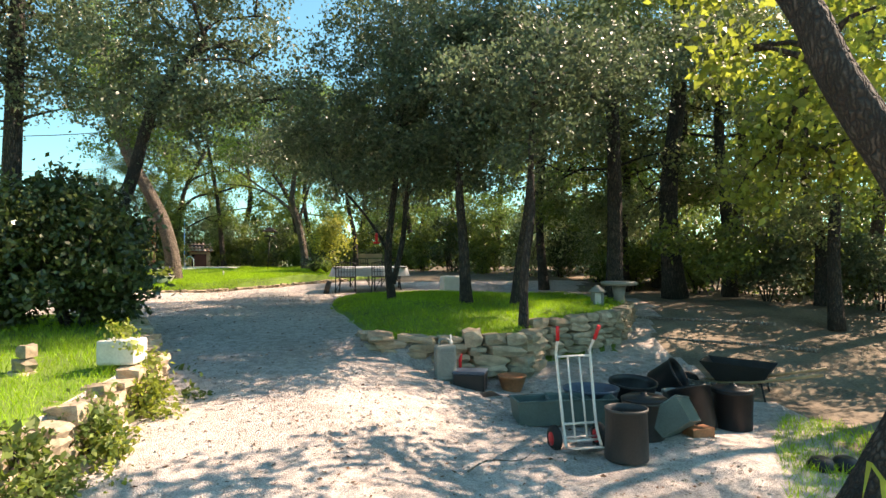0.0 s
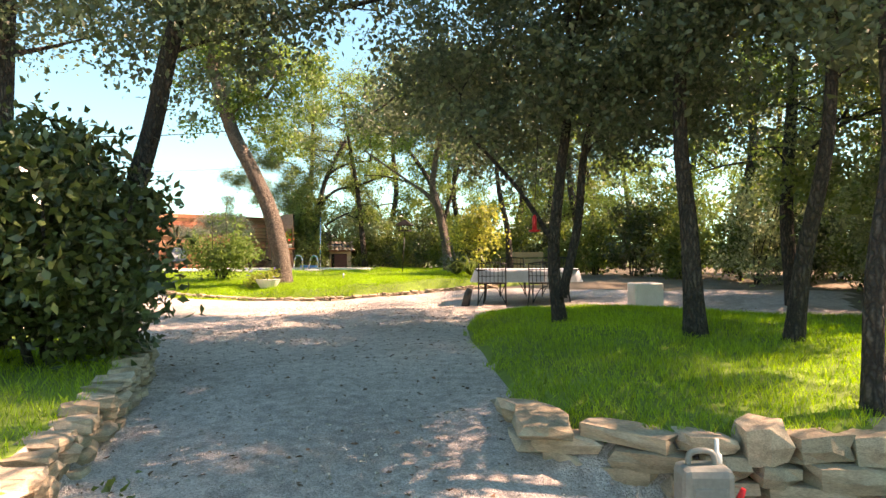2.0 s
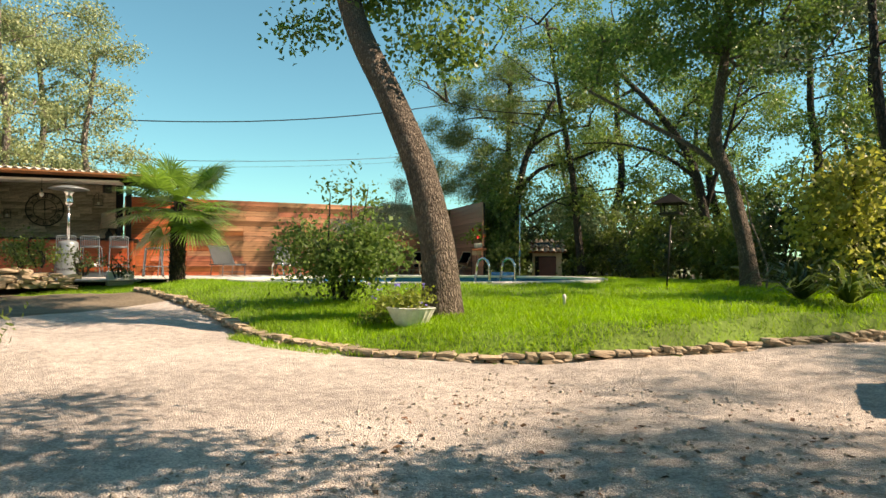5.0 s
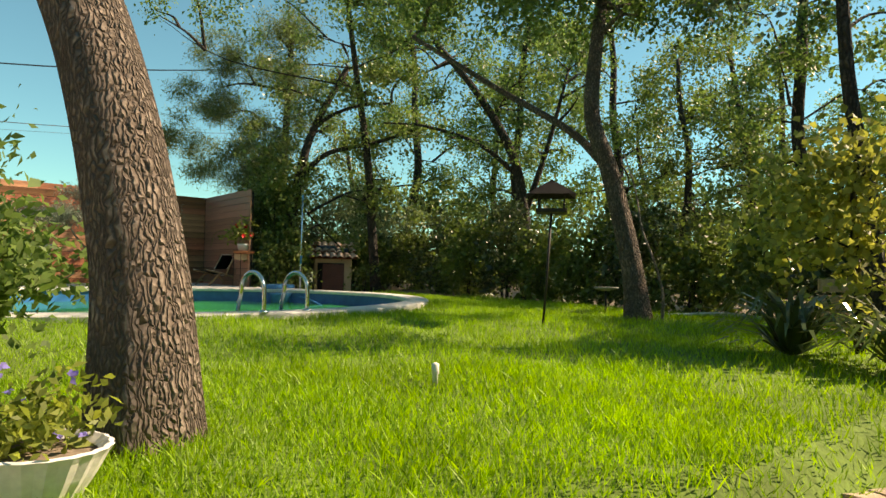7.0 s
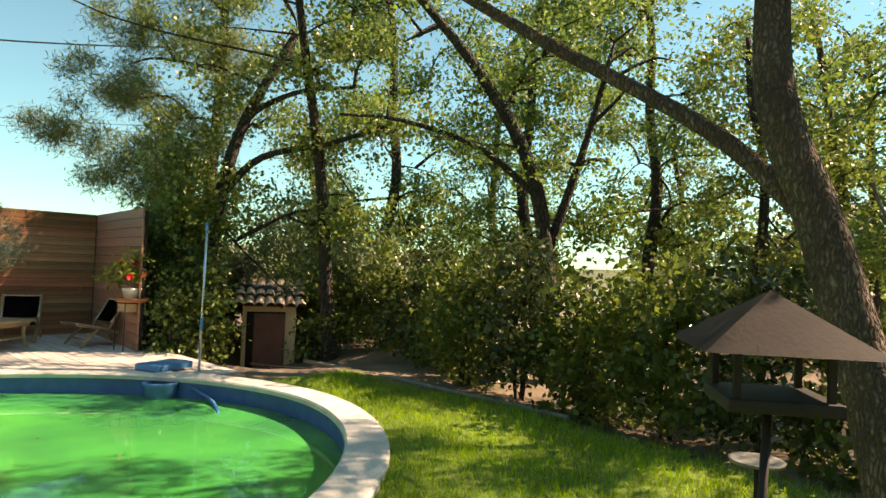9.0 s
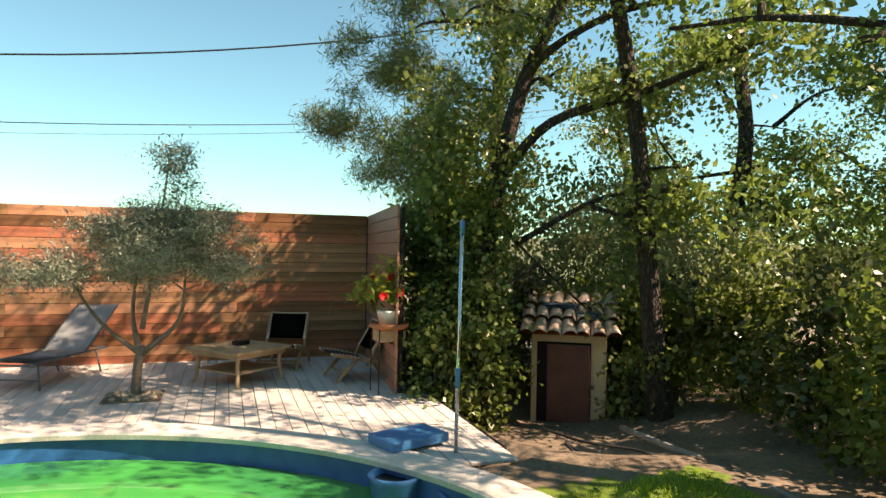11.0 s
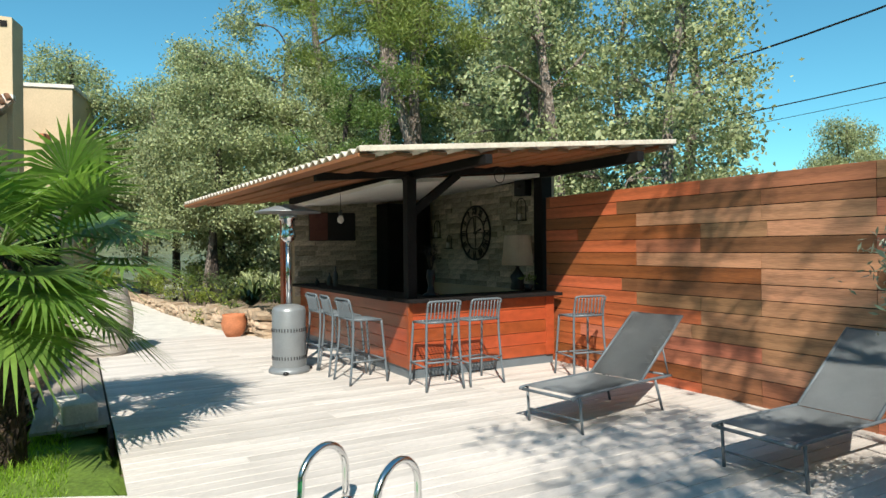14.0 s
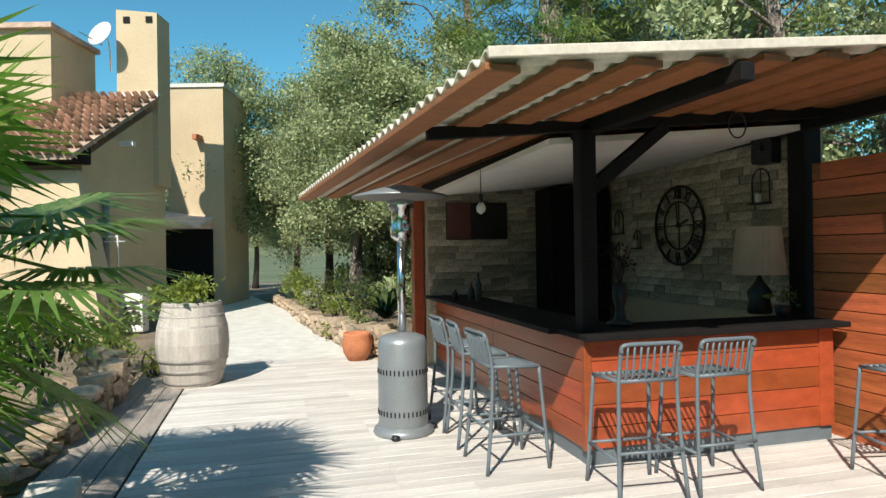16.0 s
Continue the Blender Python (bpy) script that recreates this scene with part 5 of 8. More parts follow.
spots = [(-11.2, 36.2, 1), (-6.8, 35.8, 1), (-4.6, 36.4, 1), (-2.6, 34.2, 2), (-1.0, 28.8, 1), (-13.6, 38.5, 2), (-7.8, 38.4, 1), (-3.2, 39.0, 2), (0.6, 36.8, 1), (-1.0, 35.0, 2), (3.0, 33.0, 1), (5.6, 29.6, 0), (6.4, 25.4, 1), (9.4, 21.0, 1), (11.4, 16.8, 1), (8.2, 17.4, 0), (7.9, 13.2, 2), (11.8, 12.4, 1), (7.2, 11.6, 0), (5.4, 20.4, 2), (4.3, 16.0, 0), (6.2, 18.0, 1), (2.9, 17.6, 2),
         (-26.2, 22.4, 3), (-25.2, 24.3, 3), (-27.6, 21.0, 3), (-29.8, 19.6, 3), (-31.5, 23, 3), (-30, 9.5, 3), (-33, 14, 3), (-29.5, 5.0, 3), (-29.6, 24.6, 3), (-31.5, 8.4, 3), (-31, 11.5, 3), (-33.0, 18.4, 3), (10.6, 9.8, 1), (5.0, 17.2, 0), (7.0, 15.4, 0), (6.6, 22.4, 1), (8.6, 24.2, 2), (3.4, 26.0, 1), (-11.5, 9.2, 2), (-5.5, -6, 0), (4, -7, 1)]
g = random.Random(21)
used = set()
for x, y, k in spots:
    m = pose(x, y, G(x, y), 0, 0, g.uniform(0, 360)) @ Matrix.Diagonal((*[g.uniform(0.85, 1.15)] * 3, 1))
    if k in used:
        c = copy_thing(models[k], m)
        c.scale = m.to_scale()
    else:
        models[k].matrix_world = m
        used.add(k)
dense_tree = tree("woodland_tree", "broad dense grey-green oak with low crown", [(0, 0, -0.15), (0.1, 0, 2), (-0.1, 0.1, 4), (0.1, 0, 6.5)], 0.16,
                  [((d * math.cos(a), d * math.sin(a), z), (1.25, 1.25, 0.85)) for z, d, n, o in ((2.7, 1.4, 5, 0), (3.7, 1.8, 6, 0.5), (4.9, 1.7, 6, 0.1), (6.2, 1.2, 5, 0.4), (7.3, 0.5, 3, 0)) for a in [o + k * math.tau / n for k in range(n)]], OAKLIT, BARKDARK, per_m3=11, leaves=32, seed=67, length=0.09, width=0.052, limbs=30, clump=0.42, group="wood", split=False)
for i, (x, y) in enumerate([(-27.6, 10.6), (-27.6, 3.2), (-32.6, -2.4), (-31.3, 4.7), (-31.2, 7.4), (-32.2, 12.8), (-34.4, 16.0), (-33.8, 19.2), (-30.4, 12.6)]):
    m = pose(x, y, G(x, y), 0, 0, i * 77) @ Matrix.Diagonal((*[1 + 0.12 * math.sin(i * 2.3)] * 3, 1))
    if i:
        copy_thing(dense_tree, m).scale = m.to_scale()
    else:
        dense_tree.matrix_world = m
for i, (x, y, lean, turn) in enumerate([(-27.3, 17.1, 1, 0), (-28.1, 17.45, -2, 140), (-27.9, 18.3, 9, 140), (-29.6, 20.6, 3, 60), (-30.6, 12.6, 0, 250), (-32, 15.5, 2, 20)]):
    m = pose(x, y, G(x, y), lean, 0, 25) @ pose(0, 0, 0, 0, 0, turn)
    if i:
        copy_thing(pinem, m)
    else:
        pinem.matrix_world = m
# undergrowth
um = shrub("undergrowth", "woodland undergrowth shrub", (5.5, 12.8, 1.2), [((0, 0, 0.5), (0.8, 0.7, 0.5)), ((0.4, 0.3, 0.9), (0.7, 0.7, 0.5)), ((-0.5, 0.2, 0.9), (0.6, 0.6, 0.6))], GREENLEAF, 80, 38, 18, 0.1, 0.06, group="undergrowth")
ud = shrub("undergrowth", "dark woodland undergrowth shrub", (7.5, 14.5, 1.2), [((0, 0, 0.6), (0.9, 0.8, 0.6)), ((0.3, 0.3, 1.2), (0.8, 0.8, 0.6)), ((-0.5, 0.2, 1.1), (0.7, 0.6, 0.6))], HOLM, 81, 38, 18, 0.1, 0.055, group="undergrowth")
for i in range(46):
    if i < 26:
        if i % 4 == 3:
            continue
        a = i / 26
        x, y = 4.6 + 7 * a + g.uniform(-1, 1), 21.5 - 13.5 * a + g.uniform(-1.5, 1.5)
    elif i < 40:
        x, y = g.uniform(-32, -28.6), g.uniform(7, 24.5)
    else:
        x, y = g.uniform(-13.5, -10), g.uniform(32.3, 34)
    copy_thing((um, ud)[i % 2], pose(x, y, G(x, y) - 0.05, 0, 0, g.uniform(0, 360)))
big = [shrub("undergrowth", "tall woodland thicket of evergreen shrubs", (0, 0, 0), [((0, 0, 1.1), (1.6, 1.4, 1.2)), ((0.8, 0.6, 2.3), (1.4, 1.3, 1.2)), ((-0.9, 0.3, 2.2), (1.3, 1.2, 1.3))], leaf, 85 + i, 8, 20, 0.105, 0.06, group="undergrowth", clump=0.42) for i, leaf in enumerate((OAKLIT, GREENLEAF))]
for i, (x, y, k) in enumerate(((-29.0, 12.6, 2.0), (-29.4, 15.0, 2.0), (-30.6, 17.8, 1.7), (-29.2, 20.4, 2.0), (-29.4, 9.6, 2.2), (-28.4, 23.0, 1.8), (-11.8, 34.2, 1.7), (-10.4, 33.6, 1.5), (-12.9, 35.2, 1.9), (3.0, 21.0, 1.5), (5.0, 18.6, 1.6), (1.4, 23.6, 1.5))):
    m = pose(x, y, G(x, y) - 0.05, 0, 0, i * 70)
    j = int(i % 3 == 2)
    c = big[j] if i in (0, 2) else copy_thing(big[j], m)
    c.matrix_world = m
    c.scale = (k / 2, k / 2, k / 1.8)
copy_thing(dense_tree, pose(-32.5, 28.2, 0.9)).scale = (0.5, 0.5, 0.68)
copy_thing(models[1], pose(-25.3, 17.4, 1.4)).scale = (0.62, 0.62, 0.62)


# far woods that close the view beyond the hedge
def far_wood(label, leaf, line, seed, h):
    g = random.Random(seed)
    blobs = []
    for (x0, y0), (x1, y1) in zip(line, line[1:]):
        n = int(math.hypot(x1 - x0, y1 - y0) / 2.2) + 1
        for i in range(n):
            f = (i + g.random()) / n
            for z, r in ((1.6, 1.9), (h * 0.6, 1.7), (h * g.uniform(0.75, 1.15), 1.4)):
                blobs.append(((x0 + (x1 - x0) * f + g.uniform(-1.2, 1.2), y0 + (y1 - y0) * f + g.uniform(-2, 2), z + 0.3), (r, r, r * 0.75)))
    ob, T = foliage("far_wood", blobs, leaf, None, 1.3, 12, 0.75, 0.26, 0.15, 0.2, seed)
    tagged(ob, label, "wood", kind="stuff")


far_wood("dense far wood beyond the garden hedge", HOLM, [(-4, 46), (8, 44), (18, 36), (22, 24), (24, 10)], 91, 6.5)
far_wood("lighter green far wood beyond the hedge", GREENLEAF, [(-12, 40.5), (-2, 42), (9, 39), (15, 32), (18, 22), (19, 12)], 92, 4.5)
far_wood("dense wood behind the house path", HOLM, [(-31, 26), (-37, 22), (-38, 12), (-36, 0)], 93, 7.0)
# olive in the deck
tree("olive_tree", "small silvery olive tree growing through the deck", [(-15.46, 28.0, 1.4), (-15.45, 28.02, 1.85), (-15.42, 28.05, 2.1)], 0.06,
     [((-15.35, 28.15, 3.15), (0.8, 0.75, 0.36)), ((-15.2, 28.35, 3.45), (0.5, 0.5, 0.3)), ((-15.95, 27.3, 3.0), (0.55, 0.5, 0.28)), ((-16.3, 26.9, 2.95), (0.4, 0.4, 0.24)), ((-14.85, 28.75, 3.05), (0.5, 0.5, 0.28)), ((-15.3, 28.1, 3.6), (0.45, 0.45, 0.28)), ((-15.12, 28.25, 4.1), (0.3, 0.3, 0.46)), ((-14.95, 28.5, 3.5), (0.5, 0.5, 0.3)), ((-15.45, 27.95, 3.4), (0.45, 0.45, 0.3)), ((-15.8, 27.7, 3.45), (0.4, 0.4, 0.22)), ((-14.7, 28.9, 3.4), (0.3, 0.3, 0.15))], OLIVE, OLIVEBARK, 0.045,
     extra=[([(-15.43, 28.03, 2.0), (-15.75, 27.7, 2.4), (-15.95, 27.45, 2.9)], 0.03, 0.012), ([(-15.43, 28.03, 2.0), (-15.55, 28.0, 2.5), (-15.5, 28.05, 3.2)], 0.035, 0.012), ([(-15.42, 28.05, 2.0), (-15.15, 28.35, 2.4), (-15.1, 28.4, 3.0)], 0.035, 0.012), ([(-15.42, 28.05, 2.3), (-15.3, 28.1, 3.0), (-15.15, 28.2, 4.3)], 0.03, 0.01)], dense=2, per_m3=400, leaves=28, length=0.05, width=0.0135, clump=0.18, seed=33, droop=-0.1, limbs=30)


# fan palm
def fan_palm():
    t = thing("fan_palm", "fan palm with shaggy trunk and round fronds", "palm", (-15.42, 20.7, 1.42))
    b = bmesh.new()
    tube(b, [(0, 0, -0.1), (0, 0, 0.5), (0.03, 0, 1.15), (0.03, 0.02, 1.75)], [0.17, 0.15, 0.15, 0.11], 14)
    part("trunk", b, PALMBARK, t)
    g = random.Random(4)
    b = bmesh.new()
    for k in range(110):
        a, z = k * 2.4, 0.12 + 1.5 * k / 110
        r = 0.155 - 0.02 * z
        o = Vector((math.cos(a), math.sin(a), 0))
        q = Vector((-o.y, o.x, 0)) * 0.045
        c = o * (r - 0.015) + Vector((0, 0, z))
        vs = [b.verts.new(p) for p in (c - q, c + q, c + o * 0.055 + q * 0.5 + Vector((0, 0, 0.09)), c + o * 0.055 - q * 0.5 + Vector((0, 0, 0.09)), c + o * 0.01 + Vector((0, 0, 0.07)))]
        b.faces.new(vs[:4]), b.faces.new((vs[3], vs[2], vs[4])), b.faces.new((vs[0], vs[3], vs[4])), b.faces.new((vs[2], vs[1], vs[4]))
    tagged(part("boot", b, PALMBARK, t, "shaggy leaf bases"), kind="stuff")
    for k in range(34):
        az, el = k * 2.4 + g.uniform(-0.2, 0.2), g.uniform(-0.85, 1.3)
        d = Vector((math.cos(az) * math.cos(el), math.sin(az) * math.cos(el), math.sin(el)))
        L = g.uniform(0.55, 1.0)
        base = Vector((0.03, 0.02, 1.7))
        hub = base + d * L + Vector((0, 0, -0.08))
        b = bmesh.new()
        tube(b, [base, base + d * L * 0.6 + Vector((0, 0, 0.04)), hub], [0.014, 0.011, 0.009], 5)
        side = d.cross(Vector((0, 0, 1))).normalized()
        nrm = side.cross(d)
        nl = 42
        for i in range(nl):
            a = (i / (nl - 1) - 0.5) * radians(290)
            w = (d * math.cos(a) + side * math.sin(a) * 0.98 + nrm * 0.12).normalized()
            ln = g.uniform(0.6, 0.76) * (0.75 + 0.25 * math.cos(a / 2))
            s = w.cross(nrm).normalized() * 0.019
            tip = hub + w * ln + Vector((0, 0, -0.1 - 0.08 * g.random()))
            m1 = hub + w * ln * 0.5
            vs = [b.verts.new(q) for q in (hub, m1 + s, tip, m1 - s)]
            b.faces.new(vs)
        part("frond", b, PALM, t)


fan_palm()


# grass
def blades(name, label, poly, n, seed, h=(0.05, 0.11), skip=None):
    g = np.random.default_rng(seed)
    P = np.array(poly)
    lo, hi = P.min(0), P.max(0)
    xy = lo + (hi - lo) * g.random((n * 2, 2))
    ok = inside(xy[:, 0], xy[:, 1], poly)
    if skip is not None:
        ok &= ~skip(xy[:, 0], xy[:, 1])
    xy = xy[ok][:n]
    m = len(xy)
    z = ground_z(xy[:, 0], xy[:, 1]) + 0.012 * np.sin(xy[:, 0] * 3.1 + xy[:, 1] * 1.7) + 0.014 * np.sin(xy[:, 0] * 1.3 - xy[:, 1] * 2.3)
    B = np.column_stack([xy, z])
    a = g.random(m) * math.tau
    s = np.column_stack([np.cos(a), np.sin(a), np.zeros(m)]) * 0.0036
    H = g.uniform(*h, m)[:, None] * (0.75 + 0.5 * np.sin(xy[:, :1] * 2.3 + xy[:, 1:] * 1.9) ** 2)
    lean = np.column_stack([g.normal(size=(m, 2)) * 0.4, np.ones(m)])
    Q = np.stack([B - s, B + s, B + s * 0.6 + lean * H * 0.6, B + lean * H * (1.0, 1.0, 0.92)], 1)
    tagged(part_of(name, quad_mesh(name, Q), GRASS), label, "grass", kind="stuff")


def pool_skip(x, y):
    du = (x + 15.78) * -0.565 + (y - 31.75) * -0.825
    dv = (x + 15.78) * 0.825 + (y - 31.75) * -0.565
    return (pool_level(du, dv, 0.38) < 1) | ((du > 7.0) & (dv < 6.1)) | ((du < 4.6) & (dv < 6))


blades("grass", "bright green lawn grass by the pool", LAWN, 120000, 1, (0.035, 0.085), skip=pool_skip)
blades("grass", "weeds and long grass at the oak's foot", [(3.0, 5.6), (4.3, 5.3), (5.2, 7.2), (4.4, 8.2), (3.7, 7.2)], 3000, 5, (0.04, 0.13))
edge = random.Random(17)
RAGGED = []
for (x0, y0), (x1, y1) in zip(ISLAND, ISLAND[1:] + ISLAND[:1]):
    n = max(1, int(math.hypot(x1 - x0, y1 - y0) / 0.22))
    for i in range(n):
        RAGGED.append((x0 + (x1 - x0) * i / n + edge.uniform(-0.1, 0.1), y0 + (y1 - y0) * i / n + edge.uniform(-0.1, 0.1)))
blades("grass", "shaded green grass of the raised lawn", RAGGED, 48000, 2, (0.04, 0.08))
blades("grass", "thick lawn grass behind the kerb", [(-9.6, 17.1), (-8.6, 16.8), (-7.2, 17.15), (-5.8, 17.95), (-4.6, 19.2), (-5.4, 20.6), (-8.0, 19.6), (-10.0, 18.6)], 34000, 6, (0.03, 0.08))
blades("grass", "grass behind the garden wall", [p for p in LEFT if p[0] > -9] + [(-9, 12), (-9, 3), (-3.5, 3)], 28000, 3)


# pebbles and dry leaves strewn over the drive
def strewn(name, label, n, seed, size, mat, flat):
    g = np.random.default_rng(seed)
    xy = np.array((-6.5, 3.2)) + np.array((9.5, 14.0)) * g.random((n * 2, 2))
    ok = ~(inside(xy[:, 0], xy[:, 1], ISLAND) | inside(xy[:, 0], xy[:, 1], LEFT) | inside(xy[:, 0], xy[:, 1], LAWN))
    xy = xy[ok][:n]
    m = len(xy)
    C = np.column_stack([xy, ground_z(xy[:, 0], xy[:, 1]) + 0.004 + 0.012 * np.sin(xy[:, 0] * 3.1 + xy[:, 1] * 1.7) + 0.014 * np.sin(xy[:, 0] * 1.3 - xy[:, 1] * 2.3)])
    k = size * (0.5 + g.random((m, 1)) ** 2 * 1.3)
    a = g.random((m, 1)) * math.tau
    d, s = np.column_stack([np.cos(a), np.sin(a), 0 * a]), np.column_stack([-np.sin(a), np.cos(a), 0 * a])
    up = np.array((0, 0, 1.0)) * k
    if flat:
        t = g.uniform(-0.3, 0.6, (m, 3))
        Q = np.stack([C - d * k, C - s * k * 0.5 + up * t[:, :1], C + d * k + up * t[:, 1:2], C + s * k * 0.5 + up * t[:, 2:]], 1)
    else:
        top = C + up * 0.6 + d * k * 0.15
        c0, c1, c2, c3 = C - d * k - s * k * 0.6, C + d * k - s * k * 0.8, C + d * k * 0.8 + s * k * 0.8, C - d * k * 0.7 + s * k * 0.7
        lift = [top + (c - C) * 0.5 for c in (c0, c1, c2, c3)]
        Q = np.concatenate([np.stack(lift, 1)] + [np.stack([p, q, lift[j], lift[i]], 1) for p, q, i, j in ((c0, c1, 0, 1), (c1, c2, 1, 2), (c2, c3, 2, 3), (c3, c0, 3, 0))])
    tagged(part_of(name, quad_mesh(name, Q), mat), label, name.replace("_", " "), kind="stuff")


PEBBLE = material("pebble", (0.40, 0.35, 0.30), 0.9, 0.35, 4, 40, 0.2, island=0.45)
DRYLEAF = material("dry_leaf", (0.17, 0.085, 0.045), 0.8, 0.35, 3, 30, 0.0, island=0.5)
strewn("pebbles", "loose pebbles on the gravel drive", 6500, 51, 0.011, PEBBLE, False)
strewn("dry_leaves", "brown dry leaves strewn on the gravel", 2600, 52, 0.019, DRYLEAF, True)

# ---- things on the deck ----


def bar_stool():
    t = thing("bar_stool", "grey-blue metal bar stool with slatted seat and back", "stool", group="bar stools")
    for x, y in ((-1, -1), (1, -1), (-1, 1), (1, 1)):
        b = bmesh.new()
        if y > 0:
            tube(b, smooth_path([(0.235 * x, 0.25, 0), (0.21 * x, 0.2, 0.45), (0.2 * x, 0.19, 0.78), (0.2 * x, 0.235, 0.98)], 4), 0.014, 8)
        else:
            tube(b, smooth_path([(0.235 * x, -0.24, 0), (0.215 * x, -0.2, 0.5), (0.205 * x, -0.18, 0.745)], 4), 0.014, 8)
        part("leg", b, GREYPAINT, t)
    b = bmesh.new()
    tube(b, [(-0.205, -0.18, 0.745), (0.205, -0.18, 0.745)], 0.014, 8), tube(b, [(-0.2, 0.19, 0.765), (0.2, 0.19, 0.765)], 0.014, 8)
    tube(b, [(-0.205, -0.18, 0.745), (-0.2, 0.19, 0.765)], 0.013, 8), tube(b, [(0.205, -0.18, 0.745), (0.2, 0.19, 0.765)], 0.013, 8)
    part("seat_frame", b, GREYPAINT, t)
    b = bmesh.new()
    tube(b, smooth_path([(-0.2, 0.235, 0.95), (-0.185, 0.243, 1.0), (0, 0.25, 1.005), (0.185, 0.243, 1.0), (0.2, 0.235, 0.95)], 4), 0.014, 8)
    part("back_rail", b, GREYPAINT, t)
    for k in range(8):
        x = -0.16 + 0.32 * k / 7
        part("slat", tube(bmesh.new(), smooth_path([(x, -0.18, 0.75), (x, 0.0, 0.744), (x, 0.15, 0.752), (x, 0.205, 0.8), (x, 0.245, 1.0)], 3), 0.0085, 6), GREYPAINT, t)
    for p0, p1 in (((-0.222, -0.22, 0.27), (0.222, -0.22, 0.27)), ((-0.225, -0.215, 0.27), (-0.222, 0.222, 0.27)), ((0.225, -0.215, 0.27), (0.222, 0.222, 0.27)), ((-0.222, 0.222, 0.32), (0.222, 0.222, 0.32))):
        part("stretcher", tube(bmesh.new(), [p0, p1], 0.011, 8), GREYPAINT, t)
    return t


st = bar_stool()
st.matrix_world = on_deck(9.38, 2.42, 0, 86)
for u, v, r in ((9.38, 1.87, 90), (8.98, 0.57, 78), (10.17, 3.03, 3), (10.78, 3.03, -4), (11.3, 3.04, 2)):
    copy_thing(st, on_deck(u, v, 0, r))


def lounger(back=0.62):
    t = thing("sun_lounger", "grey metal sun lounger with mesh sling, backrest raised", "sun lounger", group="sun loungers")
    hinge = Vector((0, 0.0, 0.33))
    top = hinge + Vector((0, -0.74, 0.56)) if back else hinge
    b = bmesh.new()
    for x in (-0.3, 0.3):
        tube(b, smooth_path([(x, 1.0, 0.31), (x, 0.95, 0.33), (x, 0.0, 0.33), (x, -0.5, 0.32)], 4), 0.014, 8)
    tube(b, [(-0.3, 1.0, 0.31), (0.3, 1.0, 0.31)], 0.014, 8), tube(b, [(-0.3, -0.5, 0.32), (0.3, -0.5, 0.32)], 0.012, 8)
    part("frame", b, GREYPAINT, t)
    b = bmesh.new()
    tube(b, [(-0.29, hinge.y, hinge.z), (-0.29, top.y, top.z), (0.29, top.y, top.z), (0.29, hinge.y, hinge.z)], 0.013, 8)
    part("backrest_frame", b, GREYPAINT, t)
    for (ya, za, yb, zb), nm in (((0.98, 0.335, 0.0, 0.325), "seat_sling"), ((hinge.y, hinge.z, top.y, top.z), "back_sling")):
        b = bmesh.new()
        rows = []
        for i in range(9):
            f = i / 8
            rows.append([b.verts.new((x, ya + (yb - ya) * f, za + (zb - za) * f - 0.018 * math.sin(math.pi * f) * (1 - (x / 0.3) ** 2) + 0.004)) for x in (-0.285, -0.15, 0, 0.15, 0.285)])
        for r0, r1 in zip(rows, rows[1:]):
            for k in range(4):
                b.faces.new((r0[k], r0[k + 1], r1[k + 1], r1[k])).smooth = True
        bmesh.ops.solidify(b, geom=b.faces[:], thickness=0.004)
        part(nm, b, SLING, t)
    for x in (-0.3, 0.3):
        part("leg", tube(bmesh.new(), [(x, 0.93, 0.32), (x * 1.02, 0.9, 0.0)], 0.013, 8), GREYPAINT, t)
        part("leg", tube(bmesh.new(), [(x, -0.22, 0.32), (x * 1.02, -0.34, 0.0)], 0.013, 8), GREYPAINT, t)
        part("strut", tube(bmesh.new(), [(x * 0.95, -0.38, 0.61), (x * 0.97, -0.47, 0.33)], 0.009, 6), GREYPAINT, t)
    part("leg_bar", tube(bmesh.new(), [(-0.305, 0.912, 0.12), (0.305, 0.912, 0.12)], 0.009, 6), GREYPAINT, t)
    return t


lg = lounger()
lg.matrix_world = on_deck(7.5, 1.46, 0, 10)
copy_thing(lg, on_deck(5.62, 1.06, 0, 1))
copy_thing(lg, on_deck(3.95, 0.97, 0, -22))


def coffee_table():
    t = thing("coffee_table", "square pale wooden garden table with lower shelf", "table", on_deck(1.74, 1.8, 0, 42))
    part("tabletop", box(bmesh.new(), (0, 0, 0.435), (0.96, 0.96, 0.04), bevel=0.012), TABLEWOOD, t)
    for x in (-1, 1):
        for y in (-1, 1):
            b = bmesh.new()
            tube(b, smooth_path([(0.4 * x, 0.4 * y, 0.42), (0.36 * x, 0.36 * y, 0.3), (0.37 * x, 0.37 * y, 0.12), (0.4 * x, 0.4 * y, 0.0)], 4), [0.045, 0.04, 0.034, 0.03, 0.028, 0.027, 0.026, 0.026, 0.026, 0.026, 0.028, 0.03, 0.032], 10)
            part("leg", b, TABLEWOOD, t)
    part("shelf", box(bmesh.new(), (0, 0, 0.17), (0.76, 0.76, 0.025), bevel=0.006), TABLEWOOD, t)
    for a in range(4):
        part("apron", box(bmesh.new(), Matrix.Rotation(a * math.pi / 2, 3, "Z") @ Vector((0, 0.41, 0.385)), (0.78, 0.022, 0.06) if a % 2 == 0 else (0.022, 0.78, 0.06), bevel=0.004), TABLEWOOD, t)


